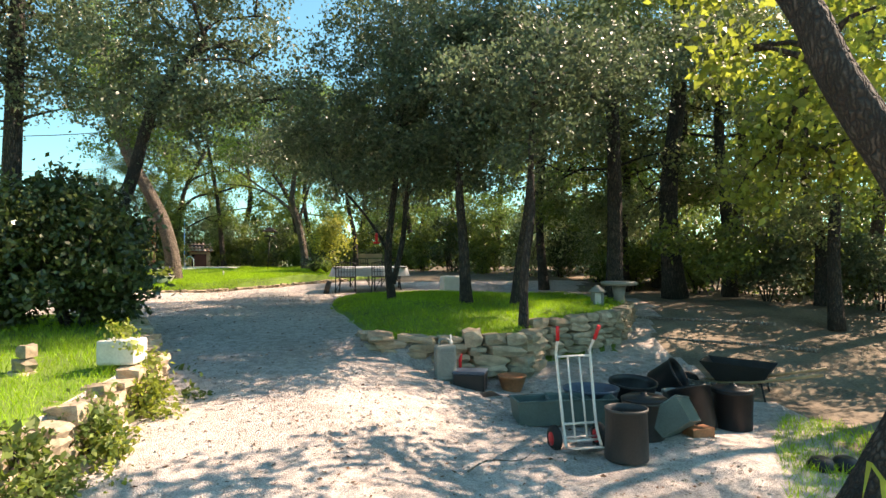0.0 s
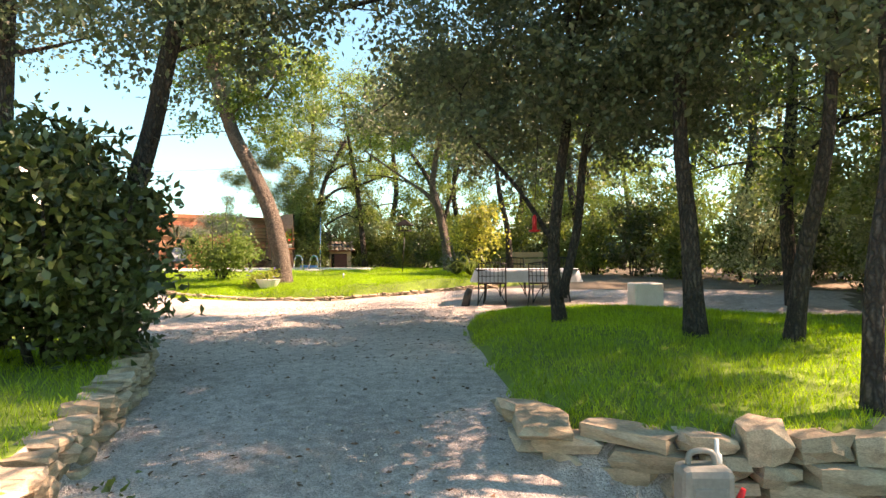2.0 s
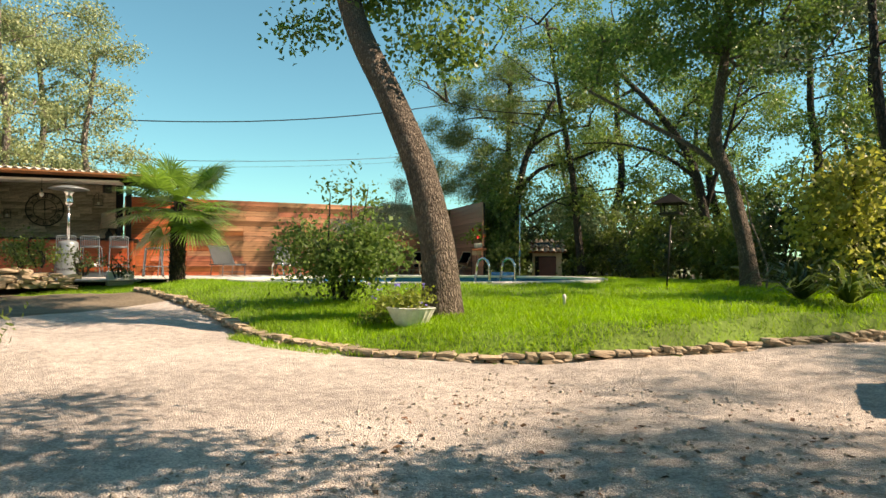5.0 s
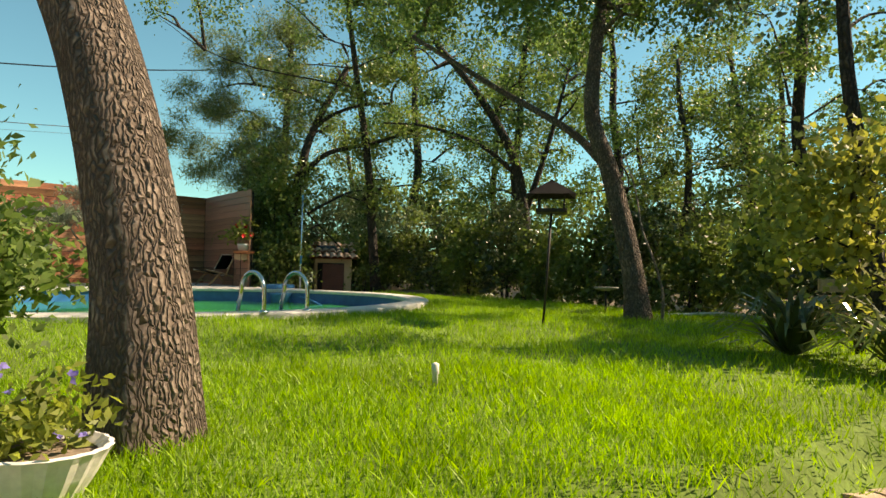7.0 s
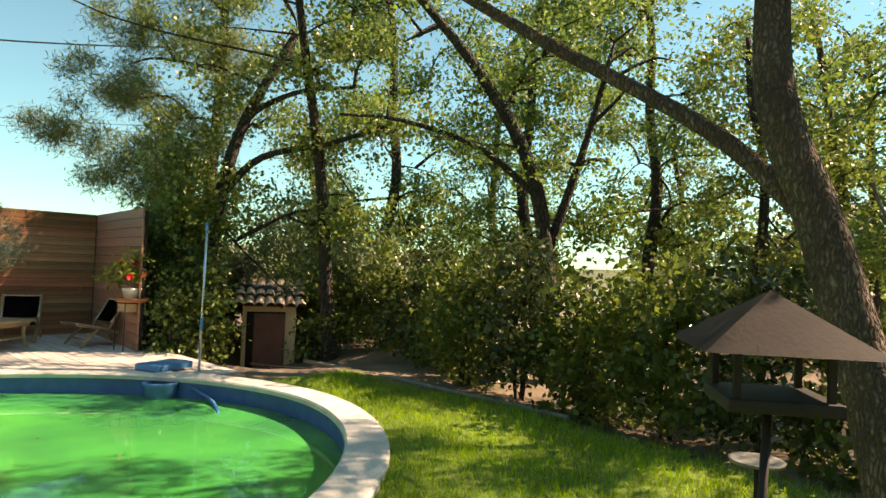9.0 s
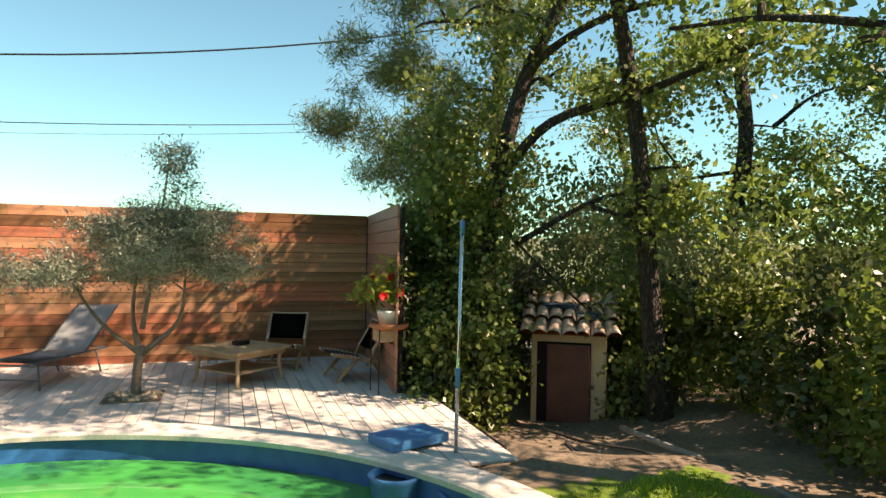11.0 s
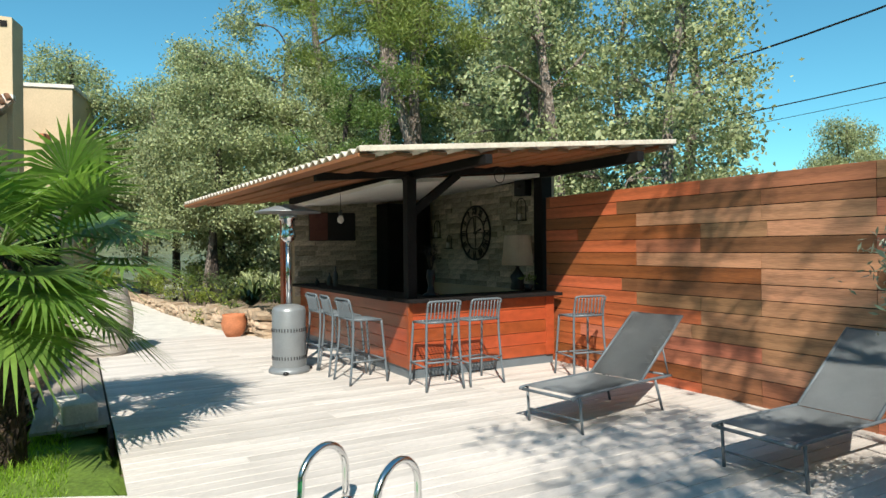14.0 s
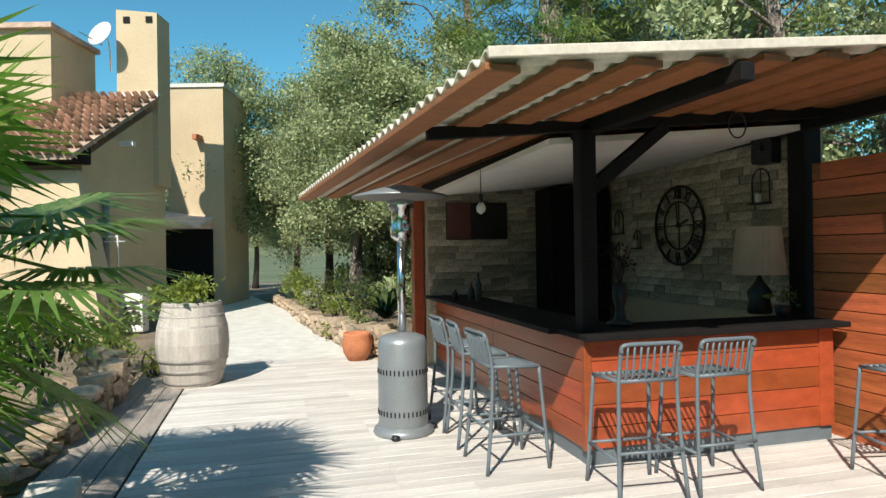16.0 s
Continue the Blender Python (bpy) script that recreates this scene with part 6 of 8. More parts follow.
coffee_table()
box_t = thing("ashtray_box", "small black box on the garden table", "box", on_deck(1.72, 1.72, 0.456, 42))
b = box(bmesh.new(), (0, 0, 0.03), (0.2, 0.13, 0.06), bevel=0.008)
bmesh.ops.inset_region(b, faces=[f for f in b.faces if f.normal.z > 0.99], thickness=0.012, depth=-0.012)
part("body", b, BLACK, box_t)


def lounge_chair():
    t = thing("lounge_chair", "low teak lounge chair with black woven leather", "chair", group="lounge chairs")
    for x in (-0.29, 0.29):
        part("side_rail", tube(bmesh.new(), smooth_path([(x, -0.36, 0.37), (x, 0.0, 0.3), (x, 0.36, 0.2), (x, 0.5, 0.02)], 4), 0.02, 8), TEAK, t)
        part("back_post", tube(bmesh.new(), [(x, 0.12, 0.2), (x, 0.24, 0.45), (x, 0.42, 0.78)], 0.02, 8), TEAK, t)
        part("front_leg", tube(bmesh.new(), [(x, 0.0, 0.31), (x, -0.16, 0.16), (x, -0.3, 0.0)], [0.022, 0.03, 0.018], 8), TEAK, t)
    part("stretcher", tube(bmesh.new(), [(-0.29, -0.2, 0.12), (0.29, -0.2, 0.12)], 0.014, 8), TEAK, t)
    part("top_rail", tube(bmesh.new(), [(-0.29, 0.41, 0.76), (0.29, 0.41, 0.76)], 0.016, 8), TEAK, t)
    for pts, nm in (([(-0.36, 0.375), (-0.1, 0.335), (0.2, 0.255)], "seat"), ([(0.2, 0.4), (0.28, 0.52), (0.41, 0.76)], "backrest")):
        b = bmesh.new()
        pp = smooth_path([(0, *p) for p in pts], 4)
        rows = [[b.verts.new((x, p.y, p.z)) for x in (-0.27, 0, 0.27)] for p in pp]
        for r0, r1 in zip(rows, rows[1:]):
            for k in range(2):
                b.faces.new((r0[k], r0[k + 1], r1[k + 1], r1[k])).smooth = True
        bmesh.ops.solidify(b, geom=b.faces[:], thickness=0.008)
        web = part(nm, b, BLACKMAT, t)
        b = bmesh.new()
        n = 11
        for i in range(n):
            f = i / (n - 1) * (len(pp) - 1)
            p = pp[int(f)].lerp(pp[min(int(f) + 1, len(pp) - 1)], f % 1)
            for x in (-0.275, 0.275):
                box(b, (x, p.y, p.z + 0.008), (0.036, 0.022, 0.016))
        for i in range(11):
            box(b, (-0.25 + 0.05 * i, pp[-1].y, pp[-1].z), (0.022, 0.036, 0.018))
        tagged(part("lacing", b, CERAMIC, web, "pale lacing knots along the edges"), kind="stuff")
    return t


lc = lounge_chair()
lc.matrix_world = on_deck(1.12, 0.95, 0, 160)
copy_thing(lc, on_deck(0.28, 1.98, 0, 98))

# stand with terracotta saucer and flowering pot
sd_ = thing("plant_stand", "thin metal plant stand with a clay tray", "plant stand", on_deck(0.0, 2.95, 0, 8))
for x in (-0.18, 0.18):
    for y in (-0.14, 0.14):
        part("leg", tube(bmesh.new(), [(x, y, 0), (x, y, 0.78)], 0.008, 6), IRON, sd_)
part("tray", lathe(bmesh.new(), [(0.2, 0.78), (0.24, 0.8), (0.25, 0.85), (0.22, 0.85), (0.2, 0.81)], 28), TERRACOTTA, sd_, "terracotta tray")
part("box", box(bmesh.new(), (0, 0, 0.7), (0.34, 0.26, 0.14), bevel=0.01), TABLEWOOD, sd_)


def flower_pot():
    t = thing("flower_pot", "white pot of mandevilla with red flowers", "potted plant", on_deck(0.0, 2.95, 0.82))
    part("pot", lathe(bmesh.new(), [(0.12, 0.0), (0.155, 0.16), (0.165, 0.19), (0.15, 0.19), (0.14, 0.15)], 24), CERAMIC, t)
    foliage("leaves", [((0.08, 0, 0.42), (0.34, 0.3, 0.22)), ((0.35, -0.05, 0.42), (0.24, 0.2, 0.16)), ((-0.1, 0.1, 0.66), (0.14, 0.14, 0.24)), ((0.2, 0, 0.6), (0.2, 0.2, 0.16))], LIME, t, 180, 14, 0.13, 0.09, 0.045, 0.1, 51)
    b = bmesh.new()
    g = random.Random(7)
    for k in range(9):
        c = Vector((g.uniform(-0.1, 0.42), g.uniform(-0.2, 0.26), g.uniform(0.34, 0.62)))
        for i in range(5):
            a = i * math.tau / 5
            d = Vector((math.cos(a) * 0.058, 0.02, math.sin(a) * 0.058))
            s = Vector((-math.sin(a) * 0.03, 0, math.cos(a) * 0.03))
            b.faces.new([b.verts.new(p) for p in (c, c + d * 0.7 + s, c + d, c + d * 0.7 - s)])
    tagged(part("blossom", b, REDFL, t, "bright red blossoms"), kind="stuff")
    part("shoot", tube(bmesh.new(), smooth_path([(0, 0, 0.3), (0.35, -0.1, 0.5), (0.62, -0.2, 0.42), (0.72, -0.22, 0.1)], 5), 0.005, 5), GREENLEAF, t)


flower_pot()

# pebbles round the olive's foot
pb = thing("pebble_ring", "square opening with pale pebbles round the olive", "pebbles", on_deck(2.91, 2.52), kind="stuff")
g = random.Random(3)
b = bmesh.new()
for k in range(70):
    a, r = g.uniform(0, 6.28), g.uniform(0.1, 0.3)
    box(b, (r * math.cos(a), r * math.sin(a), 0.012), (g.uniform(0.03, 0.07), g.uniform(0.03, 0.06), g.uniform(0.02, 0.05)), Euler((g.random(), g.random(), g.random() * 6)).to_matrix().to_4x4(), 0.008)
part("pebbles", b, STONE_JOIN, pb)
part("bed", box(bmesh.new(), (0, 0, 0.003), (0.62, 0.62, 0.008)), EARTH, pb)


def heater():
    t = thing("patio_heater", "silver-grey patio heater with round housing and hood", "patio heater", on_deck(11.21, 3.61))
    part("base", lathe(bmesh.new(), [(0.26, 0.0), (0.27, 0.02), (0.26, 0.05), (0.22, 0.08)], 32), SILVER, t)
    part("housing", lathe(bmesh.new(), [(0.215, 0.06), (0.22, 0.08), (0.22, 0.8), (0.2, 0.85), (0.12, 0.88), (0.04, 0.89)], 36), SILVER, t)
    b = bmesh.new()
    for zz in (0.2, 0.56):
        for k in range(36):
            a = k * math.tau / 36
            box(b, (0.222 * math.cos(a), 0.222 * math.sin(a), zz), (0.006, 0.012, 0.045), Matrix.Rotation(a, 4, "Z"))
    tagged(part("vent_slot", b, BLACK, t, "dark ventilation slots"), kind="stuff")
    part("pole", tube(bmesh.new(), [(0, 0, 0.88), (0, 0, 1.72)], 0.035, 14), STEEL, t)
    part("burner", lathe(bmesh.new(), [(0.04, 1.7), (0.09, 1.74), (0.1, 1.8), (0.085, 1.84), (0.085, 1.98), (0.12, 2.0), (0.12, 2.06), (0.05, 2.07)], 24), STEEL, t)
    part("hood", lathe(bmesh.new(), [(0.02, 2.2), (0.18, 2.17), (0.42, 2.1), (0.43, 2.085), (0.18, 2.14), (0.02, 2.17)], 36), SILVER, t)
    for a in (0.6, 2.7, 4.8):
        part("wheel" if a == 2.7 else "foot", lathe(bmesh.new(), [(0.03, 0.0), (0.04, 0.02), (0.03, 0.045)], 12, (0.28 * math.cos(a), 0.28 * math.sin(a), 0.0)), BLACK, t)


heater()


def barrel():
    t = thing("barrel_planter", "weathered grey wine barrel planted with leafy greenery", "planter", on_deck(14.15, 5.68))
    prof = [(0.33, 0.0), (0.37, 0.15), (0.42, 0.35), (0.435, 0.52), (0.42, 0.7), (0.375, 0.88), (0.345, 1.02)]
    n = 22
    for k in range(n):
        a0, a1 = (k + 0.006) * math.tau / n, (k + 0.994) * math.tau / n
        b = bmesh.new()
        out = [[b.verts.new((r * math.cos(a), r * math.sin(a), z)) for r, z in prof] for a in (a0, (a0 + a1) / 2, a1)]
        inn = [[b.verts.new(((r - 0.03) * math.cos(a), (r - 0.03) * math.sin(a), z)) for r, z in prof] for a in (a0, (a0 + a1) / 2, a1)]
        m = len(prof)
        for c0, c1 in ((0, 1), (1, 2)):
            for i in range(m - 1):
                b.faces.new((out[c0][i], out[c1][i], out[c1][i + 1], out[c0][i + 1]))
        for i in range(m - 1):
            b.faces.new((out[2][i], inn[2][i], inn[2][i + 1], out[2][i + 1])), b.faces.new((inn[0][i], out[0][i], out[0][i + 1], inn[0][i + 1]))
        for c0, c1 in ((0, 1), (1, 2)):
            b.faces.new((out[c0][-1], out[c1][-1], inn[c1][-1], inn[c0][-1]))
        part("stave", b, BARREL, t)
    for z, r in ((0.06, 0.352), (0.2, 0.39), (0.33, 0.422), (0.72, 0.418), (0.85, 0.388), (0.98, 0.36)):
        part("hoop", lathe(bmesh.new(), [(r - 0.02, z - 0.026), (r - 0.003, z - 0.026), (r - 0.005, z + 0.026), (r - 0.022, z + 0.026)], 40), HOOP, t)
    part("soil", lathe(bmesh.new(), [(0.3, 0.9), (0.32, 0.95), (0.01, 0.97)], 24), EARTH, t)
    foliage("leaves", [((0, 0, 1.15), (0.36, 0.36, 0.2)), ((0.1, -0.1, 1.28), (0.2, 0.2, 0.12)), ((0.1, 0.35, 1.12), (0.25, 0.25, 0.18))], LIME, t, 260, 16, 0.14, 0.07, 0.035, 0.1, 52)


barrel()
pt = thing("terracotta_pot", "round terracotta pot beside the stone bed", "pot", on_deck(15.16, 3.5, -0.01))
part("body", lathe(bmesh.new(), [(0.13, 0.0), (0.2, 0.12), (0.23, 0.26), (0.2, 0.38), (0.21, 0.42), (0.18, 0.42), (0.16, 0.3)], 28), TERRACOTTA, pt)

# ---- things of the bar ----


def wall_clock():
    t = thing("wall_clock", "large round skeleton wall clock of rusty iron", "clock", on_deck(12.17, CLOCK_V + 0.06, 1.86, 180))
    for r in (0.46, 0.28):
        b = bmesh.new()
        tube(b, [(r * math.cos(a), 0, r * math.sin(a)) for a in np.linspace(0, math.tau, 49)], 0.016 if r > 0.4 else 0.011, 8)
        part("ring", b, IRON, t)
    for k, txt in enumerate(("XII", "I", "II", "III", "IV", "V", "VI", "VII", "VIII", "IX", "X", "XI")):
        a = math.pi / 2 + k * math.tau / 12
        w = [{"X": 0.07, "V": 0.065, "I": 0.034}[c] for c in txt]
        x = -sum(w) / 2
        for c, wc in zip(txt, w):
            cu = bpy.data.curves.new("numeral", "FONT")
            cu.body, cu.size, cu.align_x, cu.align_y, cu.extrude, cu.offset = c, 0.17, "CENTER", "CENTER", 0.006, 0.006
            tmp = bpy.data.objects.new("numeral", cu)
            me = bpy.data.meshes.new_from_object(tmp)
            bpy.data.objects.remove(tmp)
            ob = part_of("numeral", me, IRON, t)
            ob.matrix_local = Matrix.Translation((0.37 * math.cos(a), -0.01, 0.37 * math.sin(a))) @ pose(0, 0, 0, 90, 0, 0) @ pose(0, 0, 0, 0, 0, math.degrees(a) - 90) @ pose(x + wc / 2, 0, 0) @ Matrix.Diagonal((0.6, 1, 1, 1))
            x += wc
    b = bmesh.new()
    tube(b, [(0, -0.015, 0), (0.2, -0.015, 0.06)], 0.012, 6), tube(b, [(0, -0.015, 0), (-0.02, -0.015, 0.26)], 0.009, 6)
    lathe(b, [(0.03, -0.02), (0.03, 0.02)], 12)
    part("pointer", b, IRON, t)
    for k in range(4):
        a = k * math.pi / 2
        part("spoke", tube(bmesh.new(), [(0.02 * math.cos(a), 0.005, 0.02 * math.sin(a)), (0.28 * math.cos(a), 0.005, 0.28 * math.sin(a))], 0.007, 6), IRON, t)


wall_clock()
tv = thing("television", "black flat television on the stone wall", "television", on_deck(TV_U - 0.07, 1.9, 2.02, 90))
part("body", box(bmesh.new(), (0, 0, 0), (0.9, 0.05, 0.52), bevel=0.008), BLACK, tv)
part("screen", box(bmesh.new(), (-0.16, 0.026, 0.005), (0.54, 0.004, 0.48)), BLACKMAT, tv)
# brownish reflection on the left of the set, built as a brown plate
part("side_panel", box(bmesh.new(), (0.275, 0.03, 0.0), (0.34, 0.02, 0.51), bevel=0.004), DOORRED, tv, "brown reflection on the television, made as a panel")
fr_ = thing("tall_cabinet", "tall black cabinet in the bar's dark corner", "cabinet", on_deck(13.98, 0.56, 0, 90))
part("body", box(bmesh.new(), (0, 0, 1.225), (0.9, 0.5, 2.45), bevel=0.01), DARKWOOD, fr_)
part("door", box(bmesh.new(), (-0.225, 0.26, 1.225), (0.44, 0.02, 2.4), bevel=0.006), DARKWOOD, fr_)
part("door", box(bmesh.new(), (0.225, 0.26, 1.225), (0.44, 0.02, 2.4), bevel=0.006), DARKWOOD, fr_)


def table_lamp():
    t = thing("table_lamp", "table lamp with beige linen shade on the bar", "lamp", on_deck(10.55, 0.38, 0.983))
    part("base", lathe(bmesh.new(), [(0.1, 0.0), (0.11, 0.03), (0.09, 0.12), (0.11, 0.2), (0.05, 0.28), (0.02, 0.33), (0.015, 0.42)], 20), BLACK, t)
    b = bmesh.new()
    rings = [[b.verts.new((r * math.cos(k * math.tau / 32), r * math.sin(k * math.tau / 32), z)) for k in range(32)] for r, z in ((0.235, 0.36), (0.19, 0.8))]
    for k in range(32):
        b.faces.new((rings[0][k], rings[0][(k + 1) % 32], rings[1][(k + 1) % 32], rings[1][k])).smooth = True
    bmesh.ops.solidify(b, geom=b.faces[:], thickness=0.004)
    part("shade", b, LINEN, t, "beige linen drum shade")


table_lamp()
sp = thing("loudspeaker", "small black loudspeaker high on the wall", "loudspeaker", on_deck(10.62, CLOCK_V + 0.2, 2.51, 200))
part("body", box(bmesh.new(), (0, 0, 0), (0.2, 0.18, 0.27), bevel=0.012), BLACK, sp)
part("bracket", box(bmesh.new(), (0, -0.1, 0), (0.05, 0.1, 0.05)), IRON, sp)


def wall_lantern(u, z, h):
    t = thing("wall_lantern", "arched wire wall lantern in the bar", "lantern", on_deck(u, CLOCK_V + 0.06, z))
    b = bmesh.new()
    w = h * 0.3
    tube(b, [(-w, 0, 0), (-w, 0, h * 0.6)] + [(-w * math.cos(a), 0, h * 0.6 + w * math.sin(a)) for a in np.linspace(0.2, 2.94, 8)] + [(w, 0, h * 0.6), (w, 0, 0)], 0.008, 6)
    tube(b, [(-w, 0, 0), (w, 0, 0)], 0.008, 6), tube(b, [(0, 0, 0), (0, 0, h * 0.9)], 0.005, 6)
    part("frame", b, IRON, t)
    part("shelf", box(bmesh.new(), (0, 0.02, 0.0), (w * 2, 0.1, 0.015)), IRON, t)
    part("candle", lathe(bmesh.new(), [(0.03, 0.0), (0.03, 0.09), (0.005, 0.1)], 12, (0, 0.03, 0.008)), CERAMIC, t)


wall_lantern(10.85, 2.02, 0.38), wall_lantern(13.5, 1.8, 0.36), wall_lantern(13.05, 1.6, 0.26)
pn = thing("pendant_lamp", "bare glass bulb pendant on a cable", "lamp", on_deck(11.9, 2.62, 1.98))
part("cable", tube(bmesh.new(), [(0, 0, 0.2), (0, 0, 0.6)], 0.005, 6), BLACK, pn)
part("socket", lathe(bmesh.new(), [(0.02, 0.12), (0.022, 0.2), (0.01, 0.21)], 12), BLACK, pn)
part("bulb", lathe(bmesh.new(), [(0.01, 0.0), (0.045, 0.03), (0.05, 0.07), (0.025, 0.12)], 16), CERAMIC, pn)
rg = thing("hanging_ring", "thin wire ring hanging from the beam", "ring", on_deck(9.86, 1.17, 2.56))
part("ring", tube(bmesh.new(), [(0, 0.08 * math.cos(a), 0.1 * math.sin(a)) for a in np.linspace(0, math.tau, 25)], 0.006, 6), IRON, rg)
for u, v, h, mat, lab in ((13.0, 2.3, 0.34, DARKGREY, "dark slim bottle on the bar"), (13.3, 2.3, 0.22, DARKGREY, "dark short bottle on the bar"), (13.5, 2.45, 0.12, BLACK, "small black box on the bar")):
    bt = thing("bottle", lab, "bottle", on_deck(u, v, 0.984))
    part("body", lathe(bmesh.new(), [(0.035, 0.0), (0.04, 0.02), (0.04, h * 0.6), (0.014, h * 0.78), (0.014, h)], 16), mat, bt)


def dark_bouquet():
    t = thing("dried_bouquet", "dark dried flowers in a black vase on the bar", "vase", on_deck(10.22, 2.02, 0.984))
    part("vase", lathe(bmesh.new(), [(0.1, 0.0), (0.11, 0.02), (0.05, 0.05), (0.035, 0.14), (0.06, 0.24), (0.05, 0.34)], 18), BLACK, t)
    b = bmesh.new()
    g = random.Random(5)
    for k in range(9):
        a = k * 2.4
        tube(b, [(0, 0, 0.3), (0.04 * math.cos(a), 0.04 * math.sin(a), 0.45), (0.09 * math.cos(a), 0.09 * math.sin(a), 0.55 + 0.12 * g.random())], 0.004, 4)
    tagged(part("stalks", b, BARKDARK, t), kind="stuff")
    tagged(foliage("blooms", [((0, 0, 0.58), (0.12, 0.12, 0.12))], DARKWOOD, t, 1500, 10, 0.06, 0.035, 0.02, 0, 66)[0], kind="stuff")


dark_bouquet()
hp = thing("herb_pot", "small leafy plant in a dark pot on the bar", "potted plant", on_deck(10.2, 0.45, 0.984))
part("pot", lathe(bmesh.new(), [(0.05, 0.0), (0.07, 0.1), (0.06, 0.1)], 16), BLACK, hp)
foliage("leaves", [((0, 0, 0.18), (0.12, 0.12, 0.1))], GREENLEAF, hp, 700, 10, 0.08, 0.05, 0.025, 0, 61)

# ---- poolside ----
sk = thing("pool_skimmer", "blue hanging pool skimmer with black basket", "skimmer", on_deck(0.62, 5.72, -0.06, 35))
b = lathe(bmesh.new(), [(0.17, -0.3), (0.2, -0.02), (0.22, 0.02), (0.19, 0.03), (0.17, -0.02), (0.15, -0.12)], 24)
part("body", b, BLUEPL, sk)
part("basket", lathe(bmesh.new(), [(0.16, -0.1), (0.17, -0.02), (0.14, -0.02)], 20), BLACK, sk)
ld = thing("skimmer_lid", "blue plastic lid lying on the deck", "lid", on_deck(0.35, 5.15, 0.03, 20))
part("lid", box(bmesh.new(), (0, 0, 0.045), (0.62, 0.4, 0.09), bevel=0.02), BLUEPL, ld)
pl = thing("pool_pole", "tall telescopic pool pole with blue grip", "pole", on_deck(0.02, 5.47, -0.1))
part("tube", tube(bmesh.new(), [(0, 0, 0), (-0.05, -0.06, 2.0)], 0.017, 12), STEEL, pl)
part("grip", tube(bmesh.new(), [(-0.05, -0.06, 2.0), (-0.052, -0.063, 2.12)], 0.022, 12), BLUEPL, pl, "blue end grip")
part("collar", tube(bmesh.new(), [(-0.016, -0.02, 0.66), (-0.021, -0.025, 0.83)], 0.022, 12), BLUEPL, pl, "blue clamp")
hs = thing("pool_hose", "blue ribbed hose dipping into the pool", "hose", on_deck(0.35, 6.0, -0.1))
part("tube", tube(bmesh.new(), smooth_path([(0, 0, 0), (-0.05, 0.4, -0.08), (0.1, 0.9, -0.14), (0.35, 1.3, -0.16)], 6), 0.022, 10), BLUEPL, hs)
gh = thing("garden_hose", "dark garden hose looped on the ground", "hose", (-10.4, 29.7, 1.42))
part("tube", tube(bmesh.new(), smooth_path([(-0.9, 0.5, 0), (-0.3, 0.3, 0.01), (0.2, 0.4, 0), (0.45, 0.1, 0.02), (0.0, -0.1, 0), (-0.4, 0.1, 0.02), (0.1, -0.3, 0), (0.8, -0.4, 0)], 6), 0.014, 8), RUBBER, gh)
pp = thing("drain_pipe", "long grey pipe lying along the hedge", "pipe", (-9.4, 30.0, 1.44))
part("tube", tube(bmesh.new(), smooth_path([(-1.2, 0.7, 0), (0, 0, 0), (1.6, -1.1, 0), (3.0, -2.2, 0.02)], 5), 0.03, 10), CANGREY, pp)
wp = thing("white_pipe", "pale hose lying at the lawn's edge", "pipe", (-4.3, 25.0, 1.45))
part("tube", tube(bmesh.new(), smooth_path([(-0.7, -0.3, 0), (0, 0.1, 0.02), (0.7, 0.5, 0.03), (1.3, 0.0, 0.0), (1.9, -0.4, 0.02)], 5), 0.03, 10), CERAMIC, wp)


PUMP = on_deck(-2.25, 3.42, -0.44, 149) @ Matrix.Diagonal((1, 1, 1.07, 1))


def pump_house():
    t = thing("pump_house", "small ochre pump house with tiled roof, brown door", "pump house", PUMP)
    part("wall", box(bmesh.new(), (0, 0.45, 0.55), (0.95, 0.9, 1.1), bevel=0.015), PLASTER, t)
    part("doorway", box(bmesh.new(), (-0.06, -0.004, 0.5), (0.68, 0.02, 0.96)), DARKWOOD, t)
    part("door", box(bmesh.new(), (0.0, -0.022, 0.49), (0.54, 0.03, 0.93), Matrix.Rotation(-0.06, 4, "Z"), 0.006), DOORRED, t, "flaking brown door")
    b = bmesh.new()
    vs = [b.verts.new(p) for p in ((-0.6, -0.14, 1.08), (0.6, -0.14, 1.08), (0.6, 1.04, 1.5), (-0.6, 1.04, 1.5))]
    bmesh.ops.solidify(b, geom=[b.faces.new(vs)], thickness=0.05)
    part("roof_slab", b, TERRACOTTA, t)
    g = random.Random(5)
    for i in range(7):
        for j in range(3):
            ob = new("tile", tile_me)
            ob.parent = t
            y = -0.02 + j * 0.4
            ob.matrix_local = pose(-0.54 + 0.18 * i, y, 1.13 + y * 0.356, 19.6, g.uniform(-4, 4), g.uniform(-5, 5) + 0)
    b = bmesh.new()
    vs = [b.verts.new(p) for p in ((-0.475, 0.9, 1.1), (0.475, 0.9, 1.1), (0.475, 0.9, 1.42), (-0.475, 0.9, 1.42))]
    b.faces.new(vs)
    for s in (-0.475, 0.475):
        b.faces.new([b.verts.new(p) for p in ((s, 0, 1.1), (s, 0.9, 1.1), (s, 0.9, 1.42))])
    part("gable", b, PLASTER, t)


